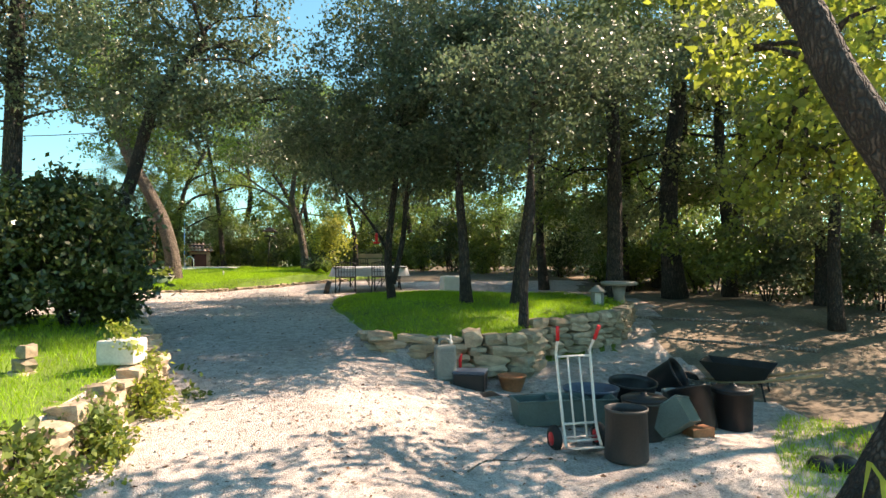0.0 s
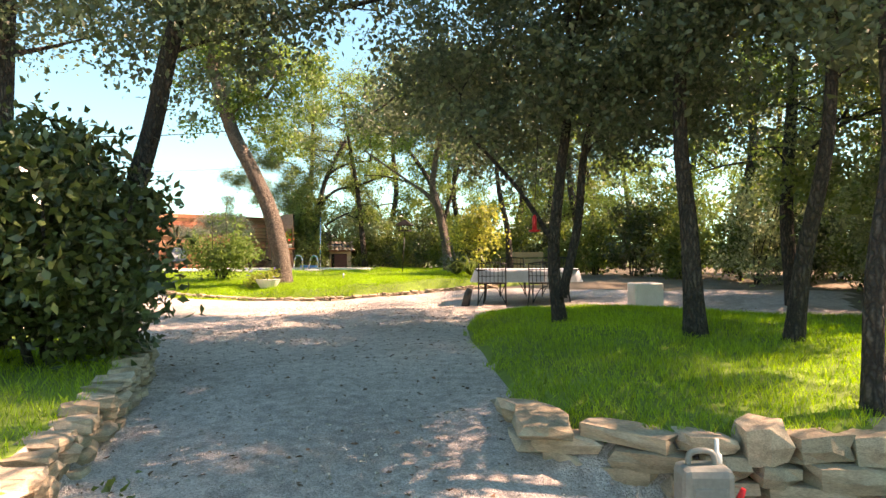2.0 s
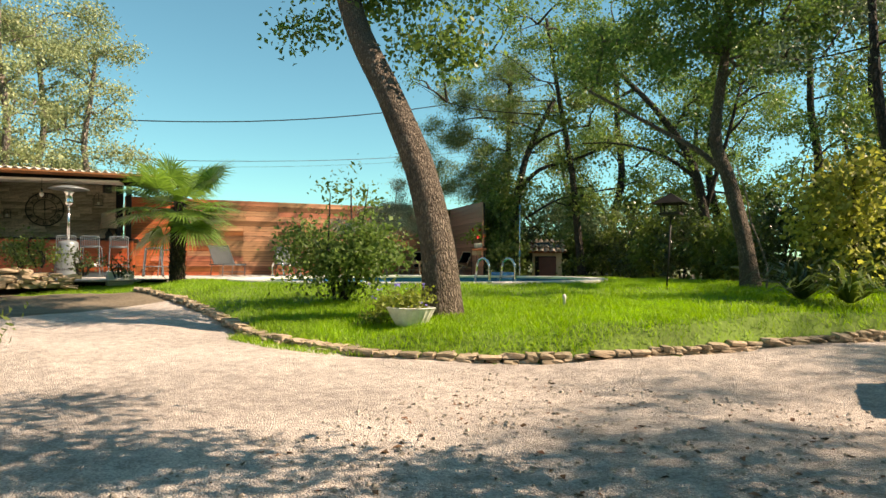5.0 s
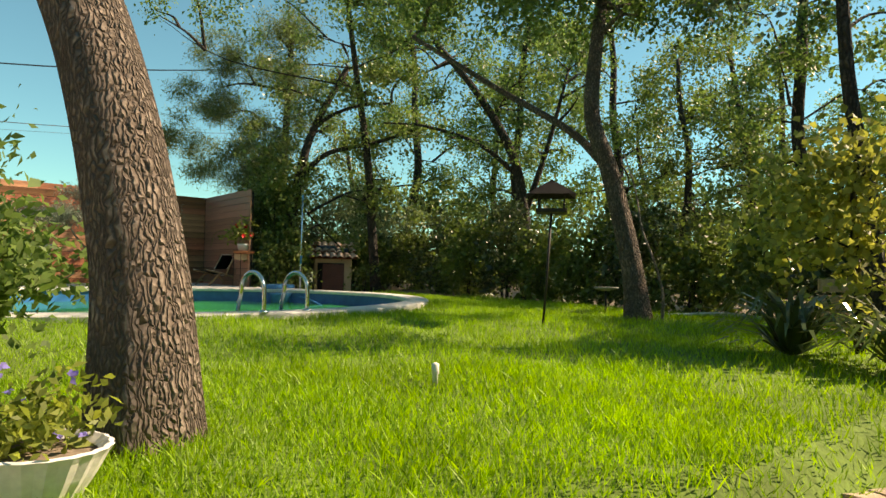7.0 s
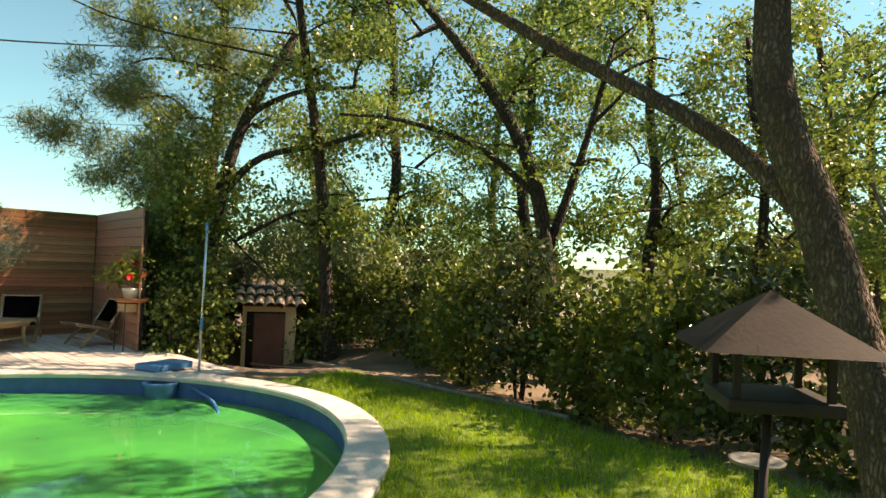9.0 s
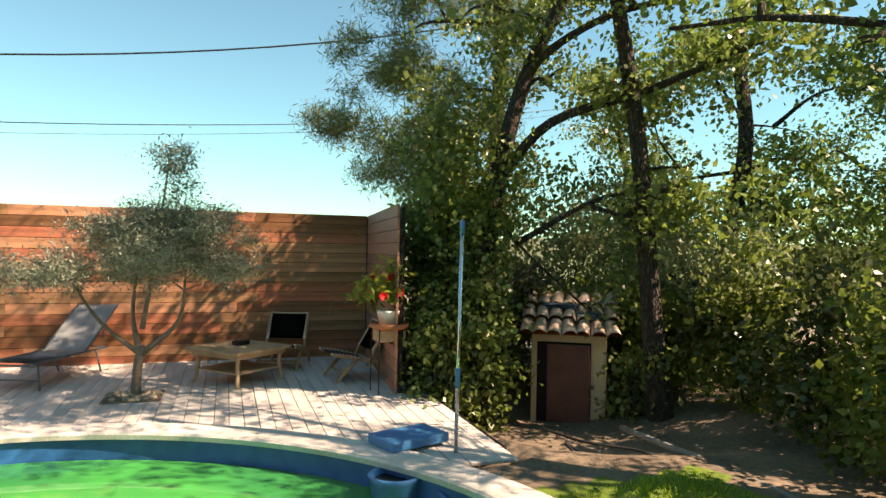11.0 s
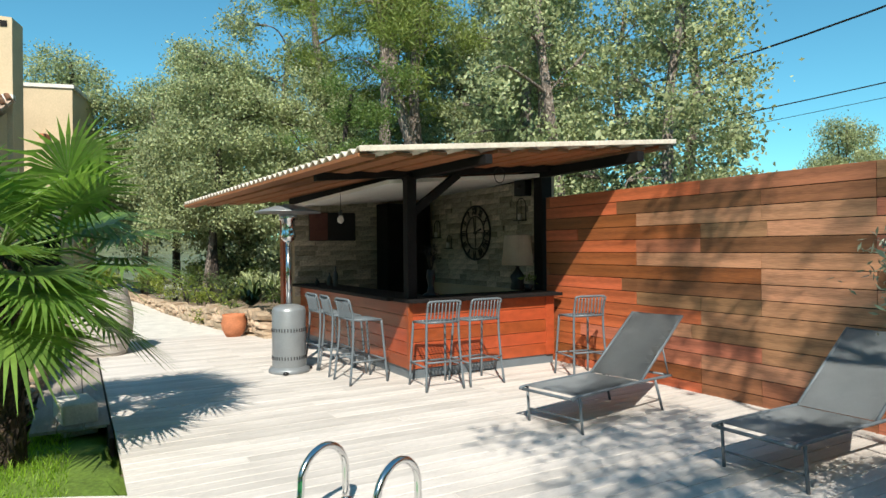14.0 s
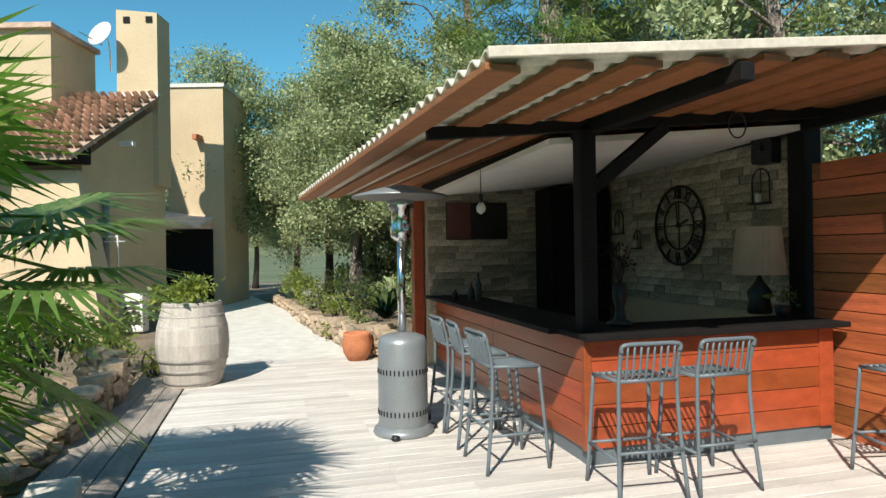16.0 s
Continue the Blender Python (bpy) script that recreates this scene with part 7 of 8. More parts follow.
pump_house()
for k, (x, y, z, r) in enumerate((((PUMP @ Vector((-0.15, 0.5, 1.33)))[:] + (10,)), ((PUMP @ Vector((0.2, 0.3, 1.27)))[:] + (-30,)))):
    tn = thing("folded_net", "crumpled dark blue sheet on the little roof", "sheet", (x, y, z - 0.02, ), r)
    b = box(bmesh.new(), (0, 0, 0.05), (0.5, 0.12, 0.07), bevel=0.02)
    bmesh.ops.subdivide_edges(b, edges=b.edges[:], cuts=1)
    g = random.Random(k)
    for v in b.verts:
        v.co += Vector((g.uniform(-0.03, 0.03), g.uniform(-0.03, 0.03), g.uniform(-0.02, 0.03)))
    part("sheet", b, SLATE, tn)


def bird_feeder():
    t = thing("bird_feeder", "dark roofed bird table on a thin pole", "bird feeder", (-6.03, 22.75, 1.44))
    part("pole", tube(bmesh.new(), [(0, 0, 0), (0.07, 0.05, 1.22)], 0.014, 8), IRON, t)
    top = Vector((0.07, 0.05, 1.2))
    part("tray", box(bmesh.new(), top + Vector((0, 0, 0.02)), (0.32, 0.32, 0.04), bevel=0.006), IRON, t)
    for x in (-0.13, 0.13):
        for y in (-0.13, 0.13):
            part("post", box(bmesh.new(), top + Vector((x, y, 0.11)), (0.02, 0.02, 0.15)), IRON, t)
    b = bmesh.new()
    ap = b.verts.new(top + Vector((0, 0, 0.36)))
    base = [b.verts.new(top + Vector((x, y, 0.18))) for x, y in ((-0.25, -0.25), (0.25, -0.25), (0.25, 0.25), (-0.25, 0.25))]
    for k in range(4):
        b.faces.new((base[k], base[(k + 1) % 4], ap))
    bmesh.ops.solidify(b, geom=b.faces[:], thickness=0.015)
    part("roof", b, IRON, t)


bird_feeder()
bb_ = thing("bird_bath", "small flat bird bath on a thin stem", "bird bath", (-5.24, 25.3, 1.44))
part("stem", tube(bmesh.new(), [(0, 0, -0.02), (0, 0, 0.34)], 0.016, 8), IRON, bb_)
part("dish", lathe(bmesh.new(), [(0.03, 0.33), (0.17, 0.36), (0.18, 0.385), (0.15, 0.375), (0.02, 0.36)], 24), CANGREY, bb_)
spk = thing("sprinkler", "small white lawn sprinkler head", "sprinkler", (-6.53, 19.56, 1.32))
part("head", lathe(bmesh.new(), [(0.016, 0), (0.016, 0.1), (0.022, 0.11), (0.022, 0.16), (0.008, 0.17)], 12), CERAMIC, spk)


def flower_bowl():
    t = thing("flower_bowl", "white fluted bowl planted with pale violet flowers", "planter", (-7.62, 17.88, 1.17))
    b = bmesh.new()
    n = 44
    prof = [(0.1, 0.0), (0.14, 0.04), (0.18, 0.12), (0.21, 0.19), (0.225, 0.215), (0.21, 0.22), (0.18, 0.19)]
    rings = [[b.verts.new(((r + 0.006 * (k % 2)) * math.cos(k * math.tau / n) * 1.25, (r + 0.006 * (k % 2)) * math.sin(k * math.tau / n), z)) for k in range(n)] for r, z in prof]
    for r0, r1 in zip(rings, rings[1:]):
        for k in range(n):
            b.faces.new((r0[k], r0[(k + 1) % n], r1[(k + 1) % n], r1[k]))
    b.faces.new(rings[0][::-1])
    part("bowl", b, CERAMIC, t)
    part("soil", lathe(bmesh.new(), [(0.2, 0.185), (0.1, 0.2), (0.01, 0.205)], 20), EARTH, t)
    foliage("leaves", [((0.02, 0, 0.27), (0.26, 0.22, 0.08)), ((-0.12, 0, 0.28), (0.36, 0.24, 0.1)), ((-0.4, -0.05, 0.2), (0.24, 0.2, 0.14)), ((0.05, 0.05, 0.38), (0.14, 0.12, 0.1)), ((-0.42, -0.08, 0.08), (0.16, 0.16, 0.1))], LIME, t, 700, 16, 0.12, 0.05, 0.024, 0.1, 53)
    C = np.random.default_rng(4).uniform((-0.62, -0.2, 0.22), (0.2, 0.2, 0.46), (16, 3))
    tagged(part_of("flowers", quad_mesh("flowers", leaf_quads(np.repeat(C, 5, 0), 0.026, 0.02)), VIOLET, t, "pale violet blossoms"), kind="stuff")


flower_bowl()


def strap_plant(name, label, at, n, L, w, seed, mat=GREENLEAF, up=0.9):
    t = thing(name, label, "plant", at)
    g = random.Random(seed)
    b = bmesh.new()
    for k in range(n):
        a, e = g.uniform(0, 6.28), g.uniform(0.3, up)
        l = L * g.uniform(0.6, 1.1)
        d = Vector((math.cos(a), math.sin(a), 0))
        s = Vector((-d.y, d.x, 0)) * w
        pts = [d * 0.03, d * l * 0.35 * math.cos(e) + Vector((0, 0, l * 0.5 * math.sin(e))), d * l * 0.75 * math.cos(e) + Vector((0, 0, l * 0.62 * math.sin(e))), d * l * math.cos(e) + Vector((0, 0, l * 0.38 * math.sin(e)))]
        prev = None
        for i, p in enumerate(pts):
            ww = s * (1, 1.1, 0.8, 0.05)[i]
            cur = b.verts.new(p - ww), b.verts.new(p + ww)
            if prev:
                b.faces.new((prev[0], prev[1], cur[1], cur[0]))
            prev = cur
    tagged(part("leaves", b, mat, t), kind="stuff")
    return t


strap_plant("strap_plant", "clump of arching dark strap leaves at the lawn's edge", (-4.1, 21.3, 1.42), 90, 0.95, 0.02, 5, DARKLEAF, 1.1)
strap_plant("strap_plant", "second clump of arching strap leaves", (-3.6, 20.75, 1.42), 70, 0.85, 0.02, 6, GREENLEAF, 1.1)
strap_plant("cycad", "dark cycad with arching fronds on the stone bed", on_deck(17.2, 2.7, 0.38), 60, 1.0, 0.035, 7, DARKLEAF, 1.25)
strap_plant("yucca", "yucca with stiff yellow-green sword leaves", (3.05, 4.35, -0.3), 10, 1.3, 0.035, 9, LIME, 1.45)

# ---- things at the start of the way ----


def hand_truck():
    t = thing("hand_truck", "white tubular hand truck with red grips and wheels", "hand truck", pose(1.42, 6.55, -0.14, 0, 0, 12) @ pose(0, 0, 0, -12))
    for x in (-0.19, 0.19):
        part("side_tube", tube(bmesh.new(), smooth_path([(x, -0.05, 0.02), (x * 0.95, 0, 0.25), (x, 0.0, 0.9), (x, -0.02, 1.0), (x * 1.1, -0.13, 1.12)], 5), 0.015, 8), WHITEMET, t)
        part("grip", tube(bmesh.new(), [(x * 1.08, -0.11, 1.09), (x * 1.2, -0.2, 1.22)], 0.02, 10), REDPL, t, "red rubber grip")
        wh = part("wheel", lathe(bmesh.new(), [(0.05, -0.035), (0.11, -0.04), (0.135, -0.02), (0.135, 0.02), (0.11, 0.04), (0.05, 0.035)], 24), RUBBER, t, "black rubber tyre")
        wh.matrix_local = pose(x * 1.3, 0.1, 0.11, 0, 90, 0)
        hub = part("hub", lathe(bmesh.new(), [(0.02, -0.043), (0.07, -0.043), (0.075, 0.043), (0.02, 0.043)], 18), REDPL, wh, "red wheel hub")
    for x in (-0.065, 0.065):
        part("inner_tube", tube(bmesh.new(), [(x, 0.0, 0.1), (x, 0.0, 0.93)], 0.011, 8), WHITEMET, t)
    for z in (0.08, 0.25, 0.93):
        part("cross_tube", tube(bmesh.new(), [(-0.19, 0, z), (0.19, 0, z)], 0.012, 8), WHITEMET, t)
    part("toe_plate", box(bmesh.new(), (0, -0.12, 0.015), (0.34, 0.2, 0.006), bevel=0.002), WHITEMET, t)
    part("axle", tube(bmesh.new(), [(-0.26, 0.1, 0.11), (0.26, 0.1, 0.11)], 0.01, 8), WHITEMET, t)


hand_truck()


def bucket(name, label, at, r, h, mat, taper=0.9, rz=0, tilt=0, lid=None, seg=32, squash=1.0):
    t = thing(name, label, "bucket" if "bucket" in name else "bin", pose(*at, tilt, 0, rz) @ Matrix.Diagonal((1, squash, 1, 1)))
    b = lathe(bmesh.new(), [(r * taper * 0.96, 0.0), (r * taper, 0.015), (r, h - 0.03), (r * 1.04, h - 0.03), (r * 1.05, h), (r * 0.97, h), (r * 0.95, h - 0.06), (r * taper * 0.93, 0.03)], seg)
    part("body", b, mat, t)
    if lid:
        part("lid", lathe(bmesh.new(), [(r * 1.06, h), (r * 1.07, h + 0.02), (r * 0.9, h + 0.04), (0.04, h + 0.055), (0.035, h + 0.08), (0.01, h + 0.085)], seg), lid, t)
    return t


bucket("garden_bin", "dark grey upturned plastic bin by the hand truck", (1.8, 6.3, -0.17), 0.2, 0.5, DARKGREY, 1.06)
bucket("garden_bucket", "black bucket with a rounded lid", (2.2, 7.0, -0.17), 0.23, 0.42, DARKGREY, 0.9, lid=BLACK)
bucket("garden_bin", "tall black round bin with lid", (3.5, 7.72, -0.3), 0.23, 0.5, BLACK, 0.95, lid=BLACK)
bucket("garden_bin", "black bin leaning on its side", (3.05, 7.6, -0.25), 0.25, 0.5, BLACK, 0.85, 20, -22)
bucket("plant_tub", "large oval black plant tub", (2.45, 8.35, -0.15), 0.33, 0.36, BLACK, 0.85, 30, 10, squash=0.8)
bucket("plant_tub", "black tub tipped on its side", (3.1, 9.3, -0.05), 0.3, 0.4, BLACK, 0.85, 60, 60, squash=0.8)
bucket("plant_tub", "black low tub with rim", (1.85, 7.95, -0.1), 0.33, 0.3, SLATE, 0.85)
bucket("pail", "pale grey metal pail among the bins", (3.1, 8.5, -0.2), 0.17, 0.24, CANGREY, 0.8)
bucket("clay_pot", "terracotta flower pot on the gravel", (0.98, 8.85, -0.02), 0.19, 0.22, TERRACOTTA, 0.7)


def trough(label, m, mat, L=0.8, W=0.3, H=0.25):
    t = thing("planter_trough", label, "planter", m)
    b = bmesh.new()
    lo = [b.verts.new(p) for p in ((-L * 0.46, -W * 0.42, 0), (L * 0.46, -W * 0.42, 0), (L * 0.46, W * 0.42, 0), (-L * 0.46, W * 0.42, 0))]
    hi = [b.verts.new(p) for p in ((-L / 2, -W / 2, H), (L / 2, -W / 2, H), (L / 2, W / 2, H), (-L / 2, W / 2, H))]
    inn = [b.verts.new((v.co.x * 0.93, v.co.y * 0.86, H)) for v in hi]
    bot = [b.verts.new((v.co.x * 0.9, v.co.y * 0.82, 0.03)) for v in lo]
    for k in range(4):
        j = (k + 1) % 4
        b.faces.new((lo[k], lo[j], hi[j], hi[k])), b.faces.new((hi[k], hi[j], inn[j], inn[k])), b.faces.new((inn[k], inn[j], bot[j], bot[k]))
    b.faces.new(lo[::-1]), b.faces.new(bot)
    part("body", b, mat, t)
    part("rim", tube(bmesh.new(), [(-L / 2, -W / 2, H), (L / 2, -W / 2, H), (L / 2, W / 2, H), (-L / 2, W / 2, H), (-L / 2, -W / 2, H)], 0.012, 6), mat, t)


trough("dull green plastic planter trough", pose(1.2, 7.45, -0.1, 0, 0, 8), GREENPL, 0.75, 0.36, 0.28)
trough("second dull green planter trough", pose(1.62, 7.5, -0.12, 0, 0, -4), GREENPL, 0.8, 0.36, 0.3)
trough("tilted grey-green planter trough", pose(2.6, 6.95, -0.06, -38, 12, 58), GREENPL, 0.7, 0.4, 0.28)
bk = thing("clay_brick", "orange clay brick block under the planter", "brick", pose(2.85, 7.15, -0.21, 0, 0, 20))
part("body", box(bmesh.new(), (0, 0, 0.06), (0.3, 0.18, 0.12), bevel=0.008), TERRACOTTA, bk)


def jerrycan():
    t = thing("jerrycan", "tall grey plastic jerrycan against the wall", "jerrycan", pose(0.06, 8.76, 0.14, 0, 0, 12) @ Matrix.Scale(1.08, 4))
    b = box(bmesh.new(), (0, 0, 0.23), (0.26, 0.2, 0.46), bevel=0.04)
    part("body", b, CANGREY, t)
    part("rib", box(bmesh.new(), (0, -0.1, 0.22), (0.16, 0.012, 0.3), bevel=0.005), CANGREY, t)
    part("handle", tube(bmesh.new(), smooth_path([(-0.08, 0, 0.45), (-0.06, 0, 0.52), (0.04, 0, 0.52), (0.06, 0, 0.45)], 4), 0.016, 8), CANGREY, t)
    part("cap", lathe(bmesh.new(), [(0.025, 0.44), (0.025, 0.5), (0.012, 0.51), (0.01, 0.58)], 14, (0.08, 0.03, 0)), CERAMIC, t, "white spout")


jerrycan()
cb = thing("storage_box", "black box with a blue-grey lid", "box", pose(0.4, 8.72, 0.0, 0, 0, -12))
part("body", box(bmesh.new(), (0, 0, 0.13), (0.42, 0.34, 0.26), bevel=0.02), BLACK, cb)
part("lid", box(bmesh.new(), (0, 0, 0.275), (0.44, 0.36, 0.04), bevel=0.014), SLATE, cb)
rd = thing("red_handle", "short red plastic handle beside the jerrycan", "handle", pose(0.27, 8.95, 0.06, 8, 0, 0))
part("body", tube(bmesh.new(), [(0, 0, 0), (0, 0, 0.36), (0.02, 0, 0.42)], [0.02, 0.022, 0.014], 10), REDPL, rd)
sl = thing("seed_tray", "flat black tray with a pale frame on the gravel", "tray", pose(0.58, 8.38, -0.0, 4, 0, 24))
part("frame", box(bmesh.new(), (0, 0, 0.015), (0.36, 0.26, 0.03), bevel=0.006), CANGREY, sl)
part("panel", box(bmesh.new(), (0, 0, 0.031), (0.31, 0.21, 0.006)), BLACK, sl)


def wheelbarrow():
    t = thing("wheelbarrow", "old dark wheelbarrow with long wooden shafts", "wheelbarrow", pose(4.3, 9.2, -0.25, 0, 0, -35))
    b = bmesh.new()
    lo = [b.verts.new(p) for p in ((-0.3, -0.2, 0.28), (0.3, -0.2, 0.28), (0.3, 0.2, 0.28), (-0.3, 0.2, 0.28))]
    hi = [b.verts.new(p) for p in ((-0.5, -0.32, 0.56), (0.45, -0.32, 0.52), (0.45, 0.32, 0.52), (-0.5, 0.32, 0.56))]
    for k in range(4):
        b.faces.new((lo[k], lo[(k + 1) % 4], hi[(k + 1) % 4], hi[k]))
    b.faces.new(lo[::-1])
    bmesh.ops.solidify(b, geom=b.faces[:], thickness=0.012)
    part("tray", b, DARKGREY, t)
    for y in (-0.24, 0.24):
        part("shaft", tube(bmesh.new(), [(-0.75, y * 0.3, 0.2), (0.2, y, 0.3), (1.05, y * 1.25, 0.5)], 0.02, 8), TEAK, t)
        part("leg", tube(bmesh.new(), [(0.3, y, 0.3), (0.36, y, 0.0)], 0.014, 8), IRON, t)
    w = part("wheel", lathe(bmesh.new(), [(0.03, -0.03), (0.14, -0.035), (0.17, 0), (0.14, 0.035), (0.03, 0.03)], 24), RUBBER, t)
    w.matrix_local = pose(-0.72, 0, 0.17, 90, 0, 0)


wheelbarrow()
for i, (x, y, z, a, L) in enumerate(((4.4, 12.0, 0.95, 160, 3.4), (4.9, 10.8, 0.75, 150, 2.6), (3.9, 9.2, 0.35, -25, 1.6), (0.55, 5.9, -0.1, 20, 0.7))):
    lgx = thing("fallen_branch", "bare fallen branch lying on the ground", "branch", (x, y, G(x, y) + 0.04), a, group="fallen branches")
    r = 0.035 if i < 3 else 0.01
    part("wood", tube(bmesh.new(), smooth_path([(-L / 2, 0, 0), (-L / 6, 0.08, 0.05), (L / 5, -0.06, 0.06), (L / 2, 0.05, 0.1)], 4), [r * (1 - 0.05 * k) for k in range(13)], 7), BARKGREY, lgx)
db = thing("round_pot", "two black round pots beside the oak trunk", "pot", (3.83, 6.3, -0.4))
for x in (-0.12, 0.12):
    part("pot", lathe(bmesh.new(), [(0.08, 0.0), (0.13, 0.08), (0.13, 0.16), (0.09, 0.22), (0.05, 0.23)], 20, (x, 0, 0)), BLACK, db)


def stone_lantern():
    t = thing("garden_lantern", "small pale stone garden lantern on the wall", "lantern", (2.95, 12.0, 0.86))
    part("plinth", box(bmesh.new(), (0, 0, 0.04), (0.24, 0.24, 0.08), bevel=0.01), CANGREY, t)
    for x in (-0.08, 0.08):
        for y in (-0.08, 0.08):
            part("post", box(bmesh.new(), (x, y, 0.18), (0.035, 0.035, 0.22)), CANGREY, t)
    part("light_box", box(bmesh.new(), (0, 0, 0.18), (0.13, 0.13, 0.2), bevel=0.004), CERAMIC, t)
    part("roof", lathe(bmesh.new(), [(0.17, 0.29), (0.18, 0.31), (0.06, 0.4), (0.03, 0.43)], 4), CANGREY, t)


stone_lantern()
stt = thing("stone_table", "round grey stone table under the trees", "table", (3.45, 12.3, 0.85))
part("top", lathe(bmesh.new(), [(0.3, 0.42), (0.34, 0.44), (0.34, 0.48), (0.3, 0.5)], 24), CANGREY, stt)
part("foot", lathe(bmesh.new(), [(0.14, -0.05), (0.1, 0.2), (0.14, 0.43)], 16), CANGREY, stt)

# dining table on the gravel


def dining_table():
    t = thing("dining_table", "long iron garden table", "table", pose(-1.92, 17.95, 0.9, 0, 0, 8))
    for x in (-0.85, 0.85):
        for y in (-0.35, 0.35):
            part("leg", tube(bmesh.new(), smooth_path([(x, y, 0), (x * 0.96, y * 0.9, 0.3), (x, y, 0.68)], 4), 0.016, 8), IRON, t)
    part("tabletop", box(bmesh.new(), (0, 0, 0.69), (2.0, 0.95, 0.03), bevel=0.006), IRON, t)
    c = thing("tablecloth", "pale grey-blue cloth hanging over the table", "tablecloth", pose(-1.92, 17.95, 0.9, 0, 0, 8))
    b = bmesh.new()
    n = 80
    rows = []
    for z, gx in ((0.712, 0.0), (0.71, 0.012), (0.64, 0.03), (0.54, 0.05), (0.45, 0.07)):
        ring = []
        for k in range(n):
            a = k * math.tau / n
            cx, cy = math.cos(a), math.sin(a)
            r = 1 / (abs(cx) ** 6 + abs(cy) ** 6) ** (1 / 6)
            w = 1 + (0.035 * math.sin(k * 1.7) + 0.03 * math.sin(k * 0.63)) * gx / 0.07
            ring.append(b.verts.new((cx * r * (1.0 + gx) * w, cy * r * (0.48 + gx) * w, z)))
        rows.append(ring)
    for r0, r1 in zip(rows, rows[1:]):
        for k in range(n):
            b.faces.new((r0[k], r1[k], r1[(k + 1) % n], r0[(k + 1) % n])).smooth = True
    b.faces.new(rows[0])
    part("cloth", b, CLOTH, c)


dining_table()


def iron_chair():
    t = thing("iron_chair", "black wrought-iron garden armchair with low barred back", "chair", group="garden chairs")
    for x in (-0.26, 0.26):
        part("back_leg", tube(bmesh.new(), smooth_path([(x * 1.05, 0.3, 0), (x, 0.22, 0.3), (x, 0.22, 0.46), (x * 0.97, 0.3, 0.82)], 4), 0.012, 6), IRON, t)
        part("front_leg", tube(bmesh.new(), smooth_path([(x * 1.05, -0.27, 0), (x, -0.22, 0.25), (x, -0.23, 0.45), (x, -0.25, 0.62)], 4), 0.012, 6), IRON, t)
        part("armrest", tube(bmesh.new(), smooth_path([(x, 0.27, 0.66), (x * 1.04, 0.0, 0.67), (x, -0.24, 0.62), (x, -0.3, 0.57)], 4), 0.011, 6), IRON, t)
        part("side_scroll", tube(bmesh.new(), smooth_path([(x * 1.04, -0.26, 0.03), (x, -0.14, 0.27), (x, 0.0, 0.34), (x, 0.14, 0.27), (x * 1.04, 0.28, 0.03)], 4), 0.009, 6), IRON, t)
    part("front_scroll", tube(bmesh.new(), smooth_path([(-0.26, -0.25, 0.05), (-0.14, -0.23, 0.28), (0, -0.23, 0.36), (0.14, -0.23, 0.28), (0.26, -0.25, 0.05)], 4), 0.009, 6), IRON, t)
    part("seat", box(bmesh.new(), (0, -0.01, 0.44), (0.52, 0.46, 0.03), bevel=0.012), IRON, t)
    part("top_rail", tube(bmesh.new(), smooth_path([(-0.25, 0.3, 0.81), (0, 0.31, 0.84), (0.25, 0.3, 0.81)], 4), 0.012, 6), IRON, t)
    for k in range(6):
        x = -0.19 + 0.076 * k
        part("back_bar", tube(bmesh.new(), [(x, 0.225, 0.46), (x, 0.305, 0.825)], 0.007, 5), IRON, t)
    for z, y in ((0.58, 0.252), (0.7, 0.278)):
        part("cross_bar", tube(bmesh.new(), [(-0.25, y, z), (0.25, y, z)], 0.007, 5), IRON, t)
    return t


ic = iron_chair()
ic.matrix_world = pose(-2.5, 17.25, float(gravel_z(-2.5, 17.25)), 0, 0, 190)
for x, y, r in ((-1.5, 17.34, 176), (-2.3, 18.75, 10), (-1.4, 18.8, 5)):
    copy_thing(ic, pose(x, y, float(gravel_z(x, y)), 0, 0, r))
ps = thing("log_stump", "short leaning dark post beside the table", "post", pose(-2.98, 16.95, 0.84, 0, 12, 0))
part("post", tube(bmesh.new(), [(0, 0, 0), (0, 0, 0.28), (0.02, 0, 0.42)], [0.085, 0.075, 0.06], 10), DARKGREY, ps)
pbg = thing("white_planter", "pale square planter at the island's edge", "planter", (0.35, 17.6, 0.9), 15)
part("body", box(bmesh.new(), (0, 0, 0.22), (0.55, 0.45, 0.44), bevel=0.03), CERAMIC, pbg)
rf = thing("hanging_feeder", "red hanging seed feeder in the holm oak", "bird feeder", (-1.27, 13.08, 2.14))
part("body", lathe(bmesh.new(), [(0.012, 0.0), (0.03, 0.015), (0.028, 0.17), (0.012, 0.2)], 14), REDPL, rf)
part("tray", lathe(bmesh.new(), [(0.02, -0.02), (0.07, -0.01), (0.075, 0.01), (0.02, 0.0)], 16), REDPL, rf)
part("cord", tube(bmesh.new(), [(0, 0, 0.19), (0.05, 0.05, 1.3)], 0.004, 5), IRON, rf)
cd = thing("compost_bin", "square wooden compost bin by the hedge", "compost bin", (-2.55, 23.4, 1.3), 20)
for z in (0.1, 0.28, 0.46, 0.64):
    for y in (-0.4, 0.4):
        part("slat", box(bmesh.new(), (0, y, z), (0.84, 0.025, 0.14), bevel=0.004), TABLEWOOD, cd)
    for x in (-0.4, 0.4):
        part("slat", box(bmesh.new(), (x, 0, z), (0.025, 0.76, 0.14), bevel=0.004), TABLEWOOD, cd)

